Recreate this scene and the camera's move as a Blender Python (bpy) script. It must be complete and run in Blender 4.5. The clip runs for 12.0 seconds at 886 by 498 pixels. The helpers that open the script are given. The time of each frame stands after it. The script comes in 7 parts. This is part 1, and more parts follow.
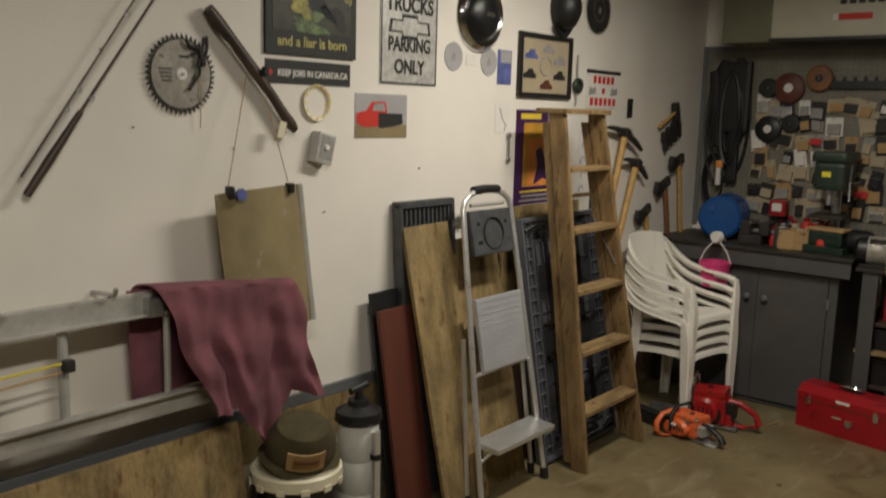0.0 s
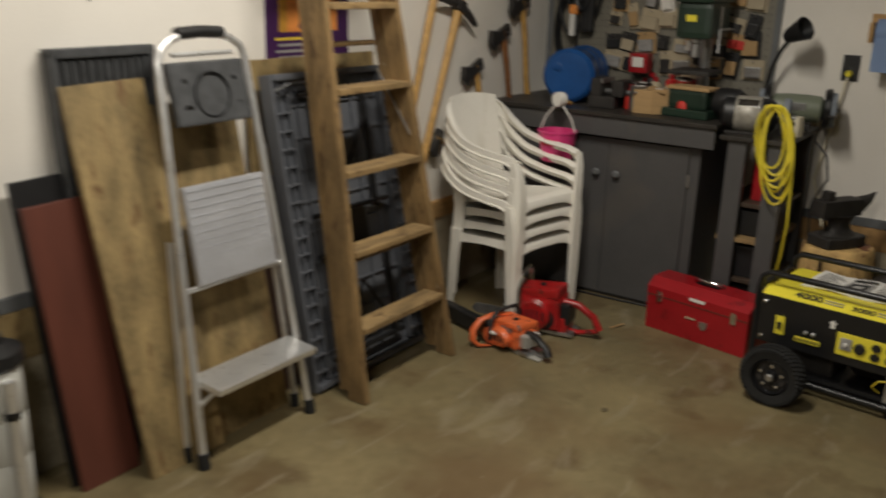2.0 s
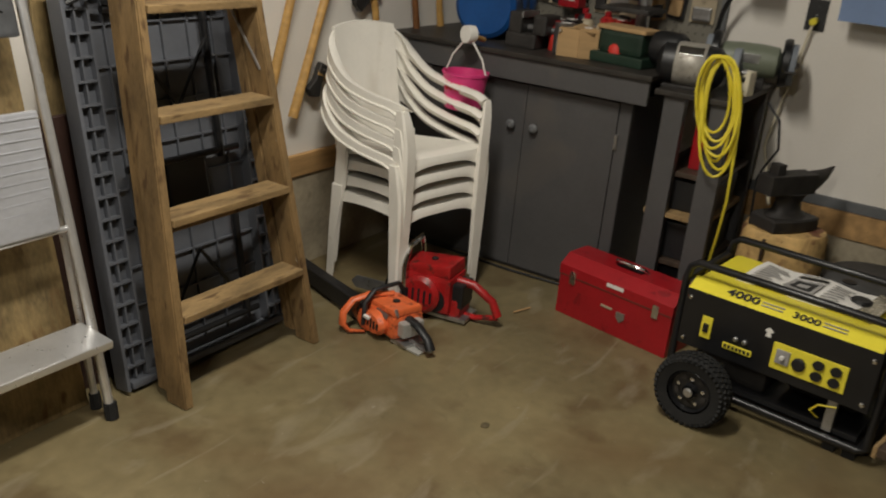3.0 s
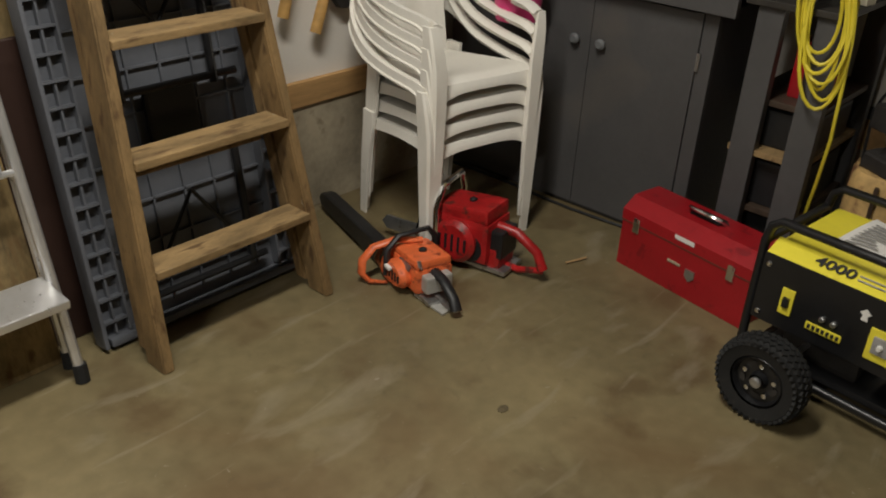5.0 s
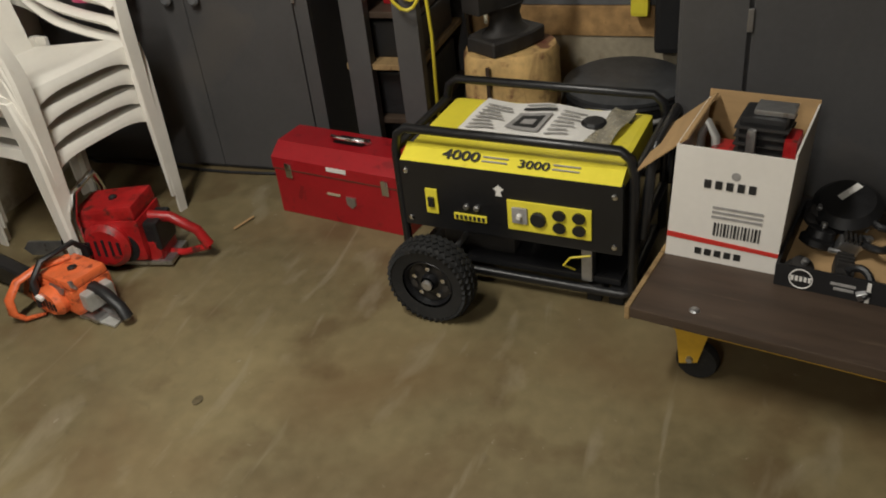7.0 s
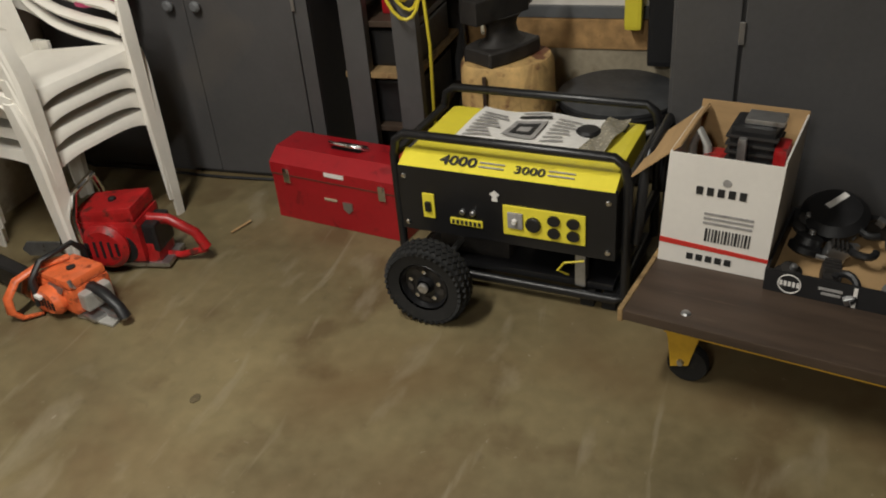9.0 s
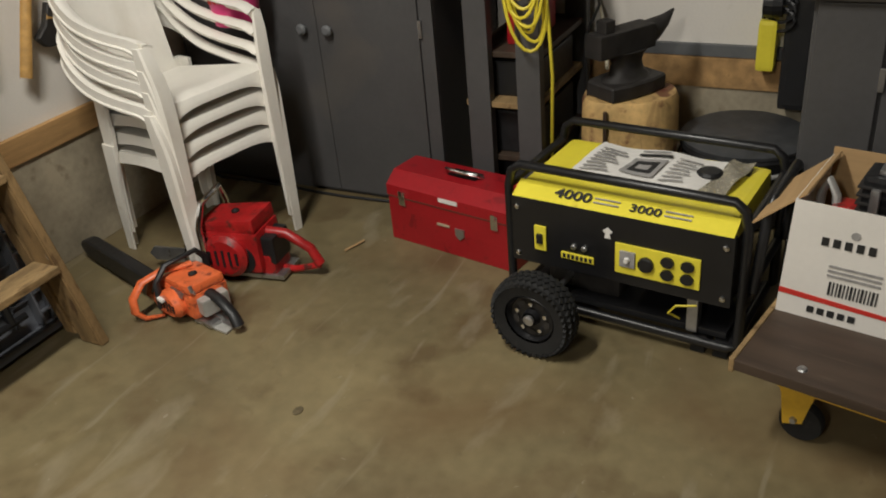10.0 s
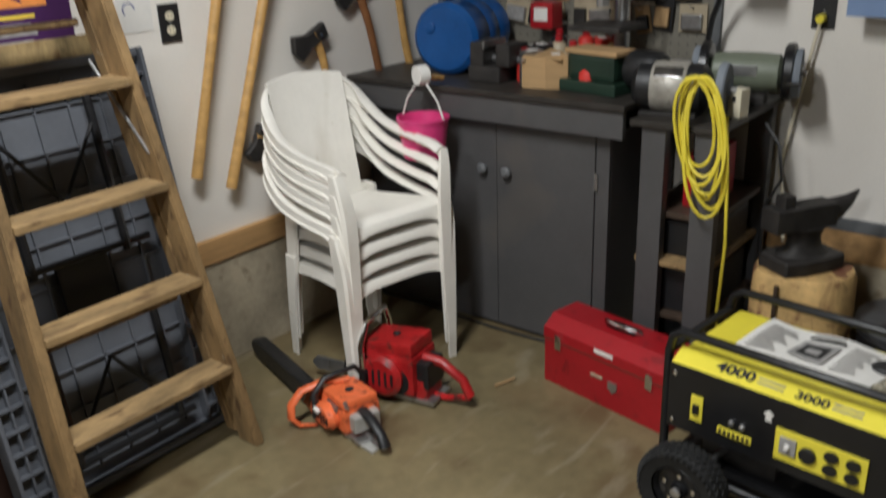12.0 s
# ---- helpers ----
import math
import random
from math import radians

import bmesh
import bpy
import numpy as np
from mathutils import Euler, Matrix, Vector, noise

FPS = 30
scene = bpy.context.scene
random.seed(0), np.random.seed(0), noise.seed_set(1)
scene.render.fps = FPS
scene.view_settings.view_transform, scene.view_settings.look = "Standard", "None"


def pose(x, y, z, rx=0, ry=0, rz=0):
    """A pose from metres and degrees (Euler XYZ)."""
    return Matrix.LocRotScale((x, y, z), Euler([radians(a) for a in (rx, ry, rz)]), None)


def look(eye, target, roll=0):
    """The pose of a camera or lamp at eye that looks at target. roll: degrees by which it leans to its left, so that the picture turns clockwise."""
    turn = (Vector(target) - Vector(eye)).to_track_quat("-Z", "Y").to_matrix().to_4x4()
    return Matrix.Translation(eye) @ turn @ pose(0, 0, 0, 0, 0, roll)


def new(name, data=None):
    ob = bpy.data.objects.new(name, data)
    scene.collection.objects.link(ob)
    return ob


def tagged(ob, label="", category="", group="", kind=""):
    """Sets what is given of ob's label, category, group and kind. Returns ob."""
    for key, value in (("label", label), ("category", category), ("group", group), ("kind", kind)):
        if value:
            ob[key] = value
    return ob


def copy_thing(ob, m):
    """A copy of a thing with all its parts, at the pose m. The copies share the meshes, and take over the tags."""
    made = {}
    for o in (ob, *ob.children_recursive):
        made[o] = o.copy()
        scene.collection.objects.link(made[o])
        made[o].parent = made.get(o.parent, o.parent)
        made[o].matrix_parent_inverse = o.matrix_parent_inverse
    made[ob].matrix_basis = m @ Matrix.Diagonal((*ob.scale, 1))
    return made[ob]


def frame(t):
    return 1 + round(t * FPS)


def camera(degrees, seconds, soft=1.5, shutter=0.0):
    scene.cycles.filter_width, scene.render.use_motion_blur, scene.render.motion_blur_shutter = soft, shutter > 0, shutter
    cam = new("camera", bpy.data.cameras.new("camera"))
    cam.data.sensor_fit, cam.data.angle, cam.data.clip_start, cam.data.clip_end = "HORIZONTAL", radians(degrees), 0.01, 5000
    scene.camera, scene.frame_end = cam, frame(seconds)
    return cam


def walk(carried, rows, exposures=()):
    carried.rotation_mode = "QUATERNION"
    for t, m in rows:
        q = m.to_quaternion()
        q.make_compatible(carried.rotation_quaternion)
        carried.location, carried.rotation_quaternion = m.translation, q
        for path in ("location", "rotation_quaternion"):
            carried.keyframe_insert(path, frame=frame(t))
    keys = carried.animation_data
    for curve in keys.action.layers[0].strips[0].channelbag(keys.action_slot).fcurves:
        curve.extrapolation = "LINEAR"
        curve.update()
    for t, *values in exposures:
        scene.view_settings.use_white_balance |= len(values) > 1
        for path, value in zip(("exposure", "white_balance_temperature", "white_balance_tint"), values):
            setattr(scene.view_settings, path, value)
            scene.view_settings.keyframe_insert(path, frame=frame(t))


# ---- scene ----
cam = camera(54.0, 12.0, soft=1.9, shutter=0.5)

PATH = [
    (0, (-5.578, -2.482, 1.696), (-4.054, -1.225, 1.383), 1.6),
    (0.5, (-5.404, -2.44, 1.609), (-3.921, -1.16, 1.208), 1.9),
    (1, (-5.107, -2.327, 1.589), (-3.604, -1.095, 1.121), 2.8),
    (1.5, (-4.724, -2.447, 1.565), (-3.215, -1.245, 1.039), 1.5),
    (2, (-4.349, -2.43, 1.538), (-2.779, -1.341, 0.945), 1.6),
    (2.5, (-3.922, -2.393, 1.481), (-2.271, -1.465, 0.838), 5.0),
    (3, (-3.593, -2.314, 1.468), (-2.013, -1.332, 0.735), 5.1),
    (5, (-3.038, -2.28, 1.44), (-1.699, -1.144, 0.483), 3.0),
    (5.5, (-2.998, -2.308, 1.409), (-1.684, -1.148, 0.445), 1.2),
    (6, (-2.897, -2.463, 1.436), (-1.47, -1.545, 0.378), -6.7),
    (6.5, (-2.909, -2.468, 1.436), (-1.354, -1.802, 0.369), -6.9),
    (7, (-2.861, -2.474, 1.426), (-1.296, -1.853, 0.347), -6.6),
    (9, (-2.916, -2.469, 1.421), (-1.323, -1.87, 0.371), -5.3),
    (9.5, (-2.956, -2.376, 1.423), (-1.375, -1.65, 0.437), -3.2),
    (10, (-2.911, -2.47, 1.43), (-1.382, -1.63, 0.451), -5.4),
    (10.5, (-2.928, -2.458, 1.413), (-1.368, -1.687, 0.427), -5.1),
    (11, (-3.028, -2.286, 1.466), (-1.449, -1.541, 0.49), -1.4),
    (11.5, (-3.028, -2.304, 1.486), (-1.531, -1.334, 0.58), -1.4),
    (12, (-2.946, -2.445, 1.542), (-1.493, -1.279, 0.815), -2.1),
]
walk(cam, [(t, look(eye, target, roll)) for t, eye, target, roll in PATH],
     exposures=[(0.0, -0.95, 6500, 10), (1.0, -0.90, 6450, 10), (1.5, -0.85, 6450, 10), (2.0, -0.63, 6350, 10), (3.0, -0.48, 6300, 10), (5.0, -0.52, 6200, 10),
                (6.5, -0.26, 6150, 10), (9.5, -0.18, 6100, 10), (11.0, -0.17, 6050, 10), (12.0, -0.03, 5600, 10)])

# ---- light ----
world = bpy.data.worlds.new("world")
scene.world = world
world.use_nodes = True
world.node_tree.nodes["Background"].inputs[0].default_value = (1.0, 0.9, 0.75, 1)
world.node_tree.nodes["Background"].inputs[1].default_value = 0.004


def area_lamp(name, m, sx, sy, watts, colour):
    data = bpy.data.lights.new(name, "AREA")
    data.shape, data.size, data.size_y, data.energy, data.color = "RECTANGLE", sx, sy, watts, colour
    ob = new(name, data)
    ob.matrix_world = m
    return ob


WARM = (1.0, 0.93, 0.80)
area_lamp("tube_light_source", pose(-2.35, -1.25, 2.60, 0, 0, 90), 0.16, 1.1, 78, WARM)
# added fill lamp that lifts the left wall and chair fronts
area_lamp("far_tube_light_source", pose(-4.9, -2.0, 2.60, 0, 0, 90), 0.16, 1.1, 70, WARM)

# ---- materials ----
def mat(name, colour, rough=0.6, metal=0.0, vary=0.25, scale=6.0, fine=60.0, bump=0.15, stretch=(1, 1, 1), dirt=None, dirt_at=0.62):
    """A surface with broad blotches, fine grain and slight relief."""
    m = bpy.data.materials.new(name)
    m.use_nodes = True
    nt = m.node_tree
    n, link = nt.nodes, nt.links.new
    bsdf = n["Principled BSDF"]
    tex = n.new("ShaderNodeTexCoord")
    mp = n.new("ShaderNodeMapping")
    mp.inputs["Scale"].default_value = stretch
    link(tex.outputs["Object"], mp.inputs[0])
    big = n.new("ShaderNodeTexNoise")
    big.inputs["Scale"].default_value, big.inputs["Detail"].default_value = scale, 4
    small = n.new("ShaderNodeTexNoise")
    small.inputs["Scale"].default_value, small.inputs["Detail"].default_value = fine, 3
    link(mp.outputs[0], big.inputs[0]), link(mp.outputs[0], small.inputs[0])
    mix = n.new("ShaderNodeMix")
    mix.data_type = "RGBA"
    lo = [c * (1 - vary) for c in colour]
    hi = [min(1, c * (1 + vary)) for c in colour]
    mix.inputs["A"].default_value, mix.inputs["B"].default_value = (*lo, 1), (*hi, 1)
    add = n.new("ShaderNodeMath")
    add.operation = "MULTIPLY_ADD"
    link(small.outputs[0], add.inputs[0])
    add.inputs[1].default_value = 0.4
    link(big.outputs[0], add.inputs[2])
    sub = n.new("ShaderNodeMapRange")
    sub.inputs[1].default_value, sub.inputs[2].default_value = 0.45, 0.95
    link(add.outputs[0], sub.inputs[0])
    link(sub.outputs[0], mix.inputs["Factor"])
    out = mix.outputs["Result"]
    if dirt:
        spot = n.new("ShaderNodeTexNoise")
        spot.inputs["Scale"].default_value, spot.inputs["Detail"].default_value = scale * 2.3, 6
        link(mp.outputs[0], spot.inputs[0])
        ramp = n.new("ShaderNodeMapRange")
        ramp.inputs[1].default_value, ramp.inputs[2].default_value = dirt_at, dirt_at + 0.12
        link(spot.outputs[0], ramp.inputs[0])
        mix2 = n.new("ShaderNodeMix")
        mix2.data_type = "RGBA"
        link(ramp.outputs[0], mix2.inputs["Factor"])
        link(out, mix2.inputs["A"])
        mix2.inputs["B"].default_value = (*dirt, 1)
        out = mix2.outputs["Result"]
    link(out, bsdf.inputs["Base Color"])
    rr = n.new("ShaderNodeMapRange")
    rr.inputs[3].default_value, rr.inputs[4].default_value = max(0.05, rough - 0.12), min(1, rough + 0.12)
    link(small.outputs[0], rr.inputs[0])
    link(rr.outputs[0], bsdf.inputs["Roughness"])
    bsdf.inputs["Metallic"].default_value = metal
    if bump:
        b = n.new("ShaderNodeBump")
        b.inputs["Strength"].default_value, b.inputs["Distance"].default_value = bump, 0.004
        link(add.outputs[0], b.inputs["Height"])
        link(b.outputs[0], bsdf.inputs["Normal"])
    return m


M_WALL = mat("white_wall_paint", (0.80, 0.76, 0.70), 0.6, vary=0.06, scale=2.5, fine=120, bump=0.08, dirt=(0.66, 0.61, 0.53), dirt_at=0.70)
M_FLOOR = mat("concrete_floor", (0.172, 0.137, 0.070), 0.45, vary=0.34, scale=1.9, fine=22, bump=0.14, dirt=(0.125, 0.090, 0.044), dirt_at=0.56)
M_CURB = mat("stained_concrete", (0.36, 0.31, 0.22), 0.85, vary=0.3, scale=5, fine=50, bump=0.5, dirt=(0.2, 0.16, 0.1))
# ceiling and two far walls are unseen; dark colours hold down bounced light
M_CEIL = mat("unseen_dark_ceiling", (0.13, 0.115, 0.09), 0.8, vary=0.12)
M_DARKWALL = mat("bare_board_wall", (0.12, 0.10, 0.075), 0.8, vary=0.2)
M_SILL = mat("sill_timber", (0.42, 0.25, 0.10), 0.7, vary=0.35, scale=4, stretch=(0.4, 6, 6), dirt=(0.15, 0.09, 0.04), dirt_at=0.68)
M_GREYPAINT = mat("grey_paint", (0.074, 0.072, 0.073), 0.5, vary=0.16, scale=3, bump=0.1)
M_GREYTRIM = mat("grey_trim", (0.13, 0.135, 0.14), 0.6, vary=0.15)
M_BENCHTOP = mat("oily_bench_top", (0.03, 0.026, 0.022), 0.5, vary=0.4, scale=8)
# white board; the shade below the heater is put into this darker colour
M_PEG = mat("pegboard_white_shaded", (0.19, 0.175, 0.14), 0.6, vary=0.15, scale=8)
M_OLDWOOD = mat("worn_ladder_wood", (0.225, 0.143, 0.060), 0.7, vary=0.45, scale=7, fine=70, bump=0.5, stretch=(2.5, 2.5, 0.7), dirt=(0.10, 0.055, 0.022), dirt_at=0.57)
M_STEPWOOD = mat("worn_step_wood", (0.255, 0.168, 0.074), 0.7, vary=0.45, scale=7, fine=70, bump=0.5, stretch=(0.7, 2.5, 2.5), dirt=(0.12, 0.07, 0.03), dirt_at=0.57)
M_PLY = mat("weathered_plywood", (0.250, 0.178, 0.078), 0.7, vary=0.6, scale=5, fine=45, bump=0.35, stretch=(2.2, 2.2, 0.9), dirt=(0.15, 0.085, 0.034), dirt_at=0.57)
M_REDBOARD = mat("red_brown_board", (0.11, 0.032, 0.02), 0.55, vary=0.2, scale=3, stretch=(4, 4, 0.8))
M_BROWNBOARD = mat("dark_brown_board", (0.032, 0.016, 0.012), 0.45, vary=0.2, scale=4, stretch=(4, 4, 0.8))
M_ALU = mat("scuffed_aluminium", (0.80, 0.80, 0.80), 0.32, 0.75, vary=0.08, scale=9, bump=0.02)
M_ALUSTEP = mat("ribbed_step_aluminium", (0.58, 0.59, 0.63), 0.40, 0.5, vary=0.12, scale=4, bump=0.03, stretch=(1, 8, 1))
M_ALUDULL = mat("dull_ladder_aluminium", (0.50, 0.49, 0.46), 0.5, 0.4, vary=0.2, scale=6, dirt=(0.3, 0.27, 0.22))
M_STEEL = mat("worn_steel", (0.45, 0.45, 0.45), 0.35, 0.9, vary=0.25, scale=12, dirt=(0.16, 0.11, 0.07))
M_CHROME = mat("chrome", (0.75, 0.75, 0.75), 0.12, 1.0, vary=0.05, bump=0)
M_DARKSTEEL = mat("dark_forged_steel", (0.030, 0.027, 0.025), 0.6, 0.2, vary=0.4, scale=14, bump=0.3)
M_BLACK = mat("black_plastic", (0.012, 0.012, 0.013), 0.45, vary=0.3)
M_BLACKPAINT = mat("black_powder_coat", (0.010, 0.010, 0.011), 0.35, vary=0.3, bump=0.05)
M_RUBBER = mat("black_rubber", (0.008, 0.008, 0.008), 0.8, vary=0.4, scale=20, dirt=(0.020, 0.018, 0.015), dirt_at=0.6)
M_WHITEPLASTIC = mat("aged_white_plastic", (0.83, 0.80, 0.73), 0.4, vary=0.05, scale=7, bump=0.05, dirt=(0.60, 0.54, 0.42), dirt_at=0.66)
M_WHITE = mat("white_paper", (0.74, 0.72, 0.68), 0.6, vary=0.06)
M_CREAM = mat("cream_enamel", (0.50, 0.48, 0.38), 0.45, vary=0.08)
M_OLIVE = mat("olive_enamel", (0.17, 0.165, 0.105), 0.45, vary=0.12)
M_RED = mat("red_enamel", (0.32, 0.009, 0.014), 0.35, vary=0.15, scale=5, bump=0.06, dirt=(0.22, 0.01, 0.012), dirt_at=0.66)
M_REDSAW = mat("red_saw_paint", (0.35, 0.012, 0.013), 0.35, vary=0.35, scale=14, dirt=(0.08, 0.02, 0.015), dirt_at=0.56)
M_ORANGE = mat("orange_saw_paint", (0.74, 0.15, 0.045), 0.4, vary=0.2, scale=14, dirt=(0.25, 0.05, 0.02), dirt_at=0.56)
M_YELLOW = mat("yellow_enamel", (0.80, 0.69, 0.05), 0.4, vary=0.08, scale=6)
M_DOLLYYELLOW = mat("yellow_dolly_paint", (0.60, 0.36, 0.02), 0.5, vary=0.2, scale=8, dirt=(0.2, 0.12, 0.03), dirt_at=0.68)
M_CORD = mat("yellow_cord_sheath", (0.72, 0.60, 0.04), 0.5, vary=0.1)
M_BLUE = mat("blue_drum_plastic", (0.012, 0.075, 0.26), 0.35, vary=0.2)
M_PINK = mat("pink_pail_plastic", (0.68, 0.05, 0.21), 0.4, vary=0.1)
M_PURPLE = mat("faded_purple_cloth", (0.175, 0.062, 0.080), 0.95, vary=0.45, scale=7, fine=220, bump=0.4)
M_CANVAS = mat("stained_canvas", (0.25, 0.20, 0.105), 0.9, vary=0.25, scale=6, fine=250, bump=0.3, dirt=(0.36, 0.33, 0.26), dirt_at=0.64)
M_GREYPLASTIC = mat("grey_table_plastic", (0.100, 0.106, 0.122), 0.55, vary=0.15)
M_DARKGREYPL = mat("dark_grey_plastic", (0.06, 0.062, 0.066), 0.5, vary=0.3, scale=20)
M_CARD = mat("brown_cardboard", (0.42, 0.27, 0.125), 0.85, vary=0.12, stretch=(1, 1, 6))
M_CARDWHITE = mat("white_printed_card", (0.74, 0.71, 0.66), 0.55, vary=0.05)
M_DECK = mat("dark_stained_deck_ply", (0.055, 0.036, 0.024), 0.55, vary=0.35, scale=4, stretch=(0.7, 5, 5), dirt=(0.10, 0.07, 0.045), dirt_at=0.64)
M_HANDLE = mat("hickory_handle", (0.48, 0.28, 0.085), 0.5, vary=0.25, scale=6, stretch=(5, 5, 0.6))
M_DARKHANDLE = mat("dark_axe_handle", (0.20, 0.085, 0.03), 0.5, vary=0.3, scale=6)
M_DARKWOOD = mat("dark_carved_wood", (0.045, 0.028, 0.018), 0.5, vary=0.4, scale=9)
M_STUMP = mat("log_bark_wood", (0.55, 0.36, 0.14), 0.8, vary=0.35, scale=7, bump=0.5, dirt=(0.16, 0.06, 0.03), dirt_at=0.58)
M_GREEN = mat("green_machine_paint", (0.013, 0.030, 0.019), 0.45, vary=0.25, scale=10)
M_GREYGREEN = mat("pale_green_grinder_paint", (0.17, 0.19, 0.14), 0.45, vary=0.1)
M_STONE = mat("grinding_stone", (0.20, 0.22, 0.25), 0.9, vary=0.12, fine=300, bump=0.3)
M_HAT = mat("olive_felt_hat", (0.062, 0.050, 0.022), 0.95, vary=0.3, scale=20, fine=200, bump=0.5)
M_BLUEPAPER = mat("blue_paper_towel", (0.20, 0.28, 0.46), 0.9, vary=0.08)
M_TRANSL = mat("milky_tank_plastic", (0.62, 0.62, 0.58), 0.35, vary=0.06)
M_PRINTRED = mat("print_red", (0.55, 0.03, 0.02), 0.6, vary=0.1)
M_PRINTBLACK = mat("print_black", (0.018, 0.018, 0.018), 0.6, vary=0.2)
M_PRINTGREY = mat("print_grey", (0.30, 0.29, 0.28), 0.6, vary=0.2, scale=30)
M_PRINTPURPLE = mat("poster_purple", (0.05, 0.012, 0.075), 0.5, vary=0.15)
M_PRINTYELLOW = mat("poster_yellow", (0.75, 0.55, 0.05), 0.5, vary=0.1)
M_PRINTORANGE = mat("poster_orange", (0.70, 0.26, 0.06), 0.5, vary=0.25, scale=8)
M_PRINTGOLD = mat("poster_gold", (0.52, 0.27, 0.035), 0.5, vary=0.35, scale=6)
M_PRINTTAN = mat("picture_tan", (0.42, 0.35, 0.24), 0.5, vary=0.1)
M_FISH = mat("painted_fish_green", (0.20, 0.21, 0.05), 0.5, vary=0.6, scale=25)
M_PRINTBLUE = mat("print_blue", (0.10, 0.12, 0.32), 0.5, vary=0.4, scale=18)
M_PRINTGREEN = mat("print_green", (0.024, 0.026, 0.014), 0.5, vary=0.7, scale=18)
M_PRINTSKY = mat("print_pale_sky", (0.38, 0.37, 0.38), 0.5, vary=0.1)
M_PRINTGRASS = mat("print_dry_grass", (0.26, 0.20, 0.11), 0.5, vary=0.2)
M_DIAMOND = mat("embossed_silver_sheet", (0.62, 0.61, 0.58), 0.35, 0.4, vary=0.18, scale=30, bump=0.4)
M_STAIN = mat("oil_stain", (0.10, 0.078, 0.042), 0.5, vary=0.3, scale=60)
M_BLADE = mat("old_blade_steel", (0.34, 0.32, 0.28), 0.45, 0.25, vary=0.3, scale=14, dirt=(0.12, 0.10, 0.08), dirt_at=0.6)
M_IVORY = mat("ivory_plastic", (0.70, 0.64, 0.48), 0.4, vary=0.05)
M_GLOW = bpy.data.materials.new("tube_glow")
M_GLOW.use_nodes = True
M_GLOW.node_tree.nodes["Principled BSDF"].inputs["Emission Color"].default_value = (1, 0.88, 0.7, 1)
M_GLOW.node_tree.nodes["Principled BSDF"].inputs["Emission Strength"].default_value = 3.0


M_SLEEVE = mat("crumpled_clear_sleeve", (0.50, 0.46, 0.36), 0.25, vary=0.2, scale=30, bump=0.5)
M_SLEEVE.node_tree.nodes["Principled BSDF"].inputs["Transmission Weight"].default_value = 0.5


def layer(m, colour, scale, lo, hi, amount, stretch=(1, 1, 1), seed=0.0):
    """Lays a second stain with its own shape over a material."""
    nt = m.node_tree
    n, link = nt.nodes, nt.links.new
    bsdf = n["Principled BSDF"]
    before = bsdf.inputs["Base Color"].links[0].from_socket
    tex, mp, noi = n.new("ShaderNodeTexCoord"), n.new("ShaderNodeMapping"), n.new("ShaderNodeTexNoise")
    mp.inputs["Scale"].default_value, mp.inputs["Location"].default_value = stretch, (seed, seed * 0.7, 0)
    mp.inputs["Rotation"].default_value = (0, 0, seed)
    noi.inputs["Scale"].default_value, noi.inputs["Detail"].default_value, noi.inputs["Distortion"].default_value = scale, 6, 0.6
    link(tex.outputs["Object"], mp.inputs[0]), link(mp.outputs[0], noi.inputs[0])
    ramp, mix = n.new("ShaderNodeMapRange"), n.new("ShaderNodeMix")
    ramp.inputs[1].default_value, ramp.inputs[2].default_value, ramp.inputs[4].default_value = lo, hi, amount
    mix.data_type = "RGBA"
    link(noi.outputs[0], ramp.inputs[0]), link(ramp.outputs[0], mix.inputs["Factor"]), link(before, mix.inputs["A"])
    mix.inputs["B"].default_value = (*colour, 1)
    link(mix.outputs["Result"], bsdf.inputs["Base Color"])


layer(M_FLOOR, (0.115, 0.066, 0.028), 1.3, 0.52, 0.70, 0.65, seed=2.1)
layer(M_FLOOR, (0.29, 0.25, 0.17), 2.6, 0.60, 0.72, 0.5, (1.0, 2.6, 1), seed=0.8)
layer(M_FLOOR, (0.085, 0.062, 0.034), 14.0, 0.65, 0.75, 0.35, seed=4.0)
layer(M_FLOOR, (0.36, 0.32, 0.25), 55.0, 0.70, 0.76, 0.5, seed=7.0)
layer(M_FLOOR, (0.30, 0.26, 0.18), 5.0, 0.62, 0.70, 0.35, (0.5, 3.0, 1), seed=9.3)
layer(M_PLY, (0.17, 0.10, 0.04), 9.0, 0.60, 0.70, 0.6, (3, 3, 0.8), seed=1.7)
layer(M_OLDWOOD, (0.50, 0.44, 0.34), 26.0, 0.70, 0.76, 0.7, seed=3.3)
layer(M_WALL, (0.62, 0.56, 0.47), 0.9, 0.5, 0.75, 0.35, seed=5.2)
layer(M_GREYPAINT, (0.12, 0.105, 0.09), 3.0, 0.58, 0.72, 0.4, seed=1.1)
layer(M_STUMP, (0.13, 0.035, 0.02), 6.0, 0.55, 0.60, 0.85, seed=2.2)
layer(M_STUMP, (0.22, 0.12, 0.05), 22.0, 0.56, 0.66, 0.6, (1, 1, 0.25), seed=4.4)
layer(M_RED, (0.10, 0.006, 0.008), 18.0, 0.60, 0.68, 0.5, seed=3.0)
layer(M_WHITEPLASTIC, (0.55, 0.50, 0.40), 3.5, 0.55, 0.75, 0.35, (1, 1, 0.4), seed=1.9)
layer(M_STEPWOOD, (0.40, 0.36, 0.28), 24.0, 0.68, 0.74, 0.6, seed=2.7)
layer(M_CARDWHITE, (0.52, 0.46, 0.36), 6.0, 0.60, 0.75, 0.35, seed=5.5)
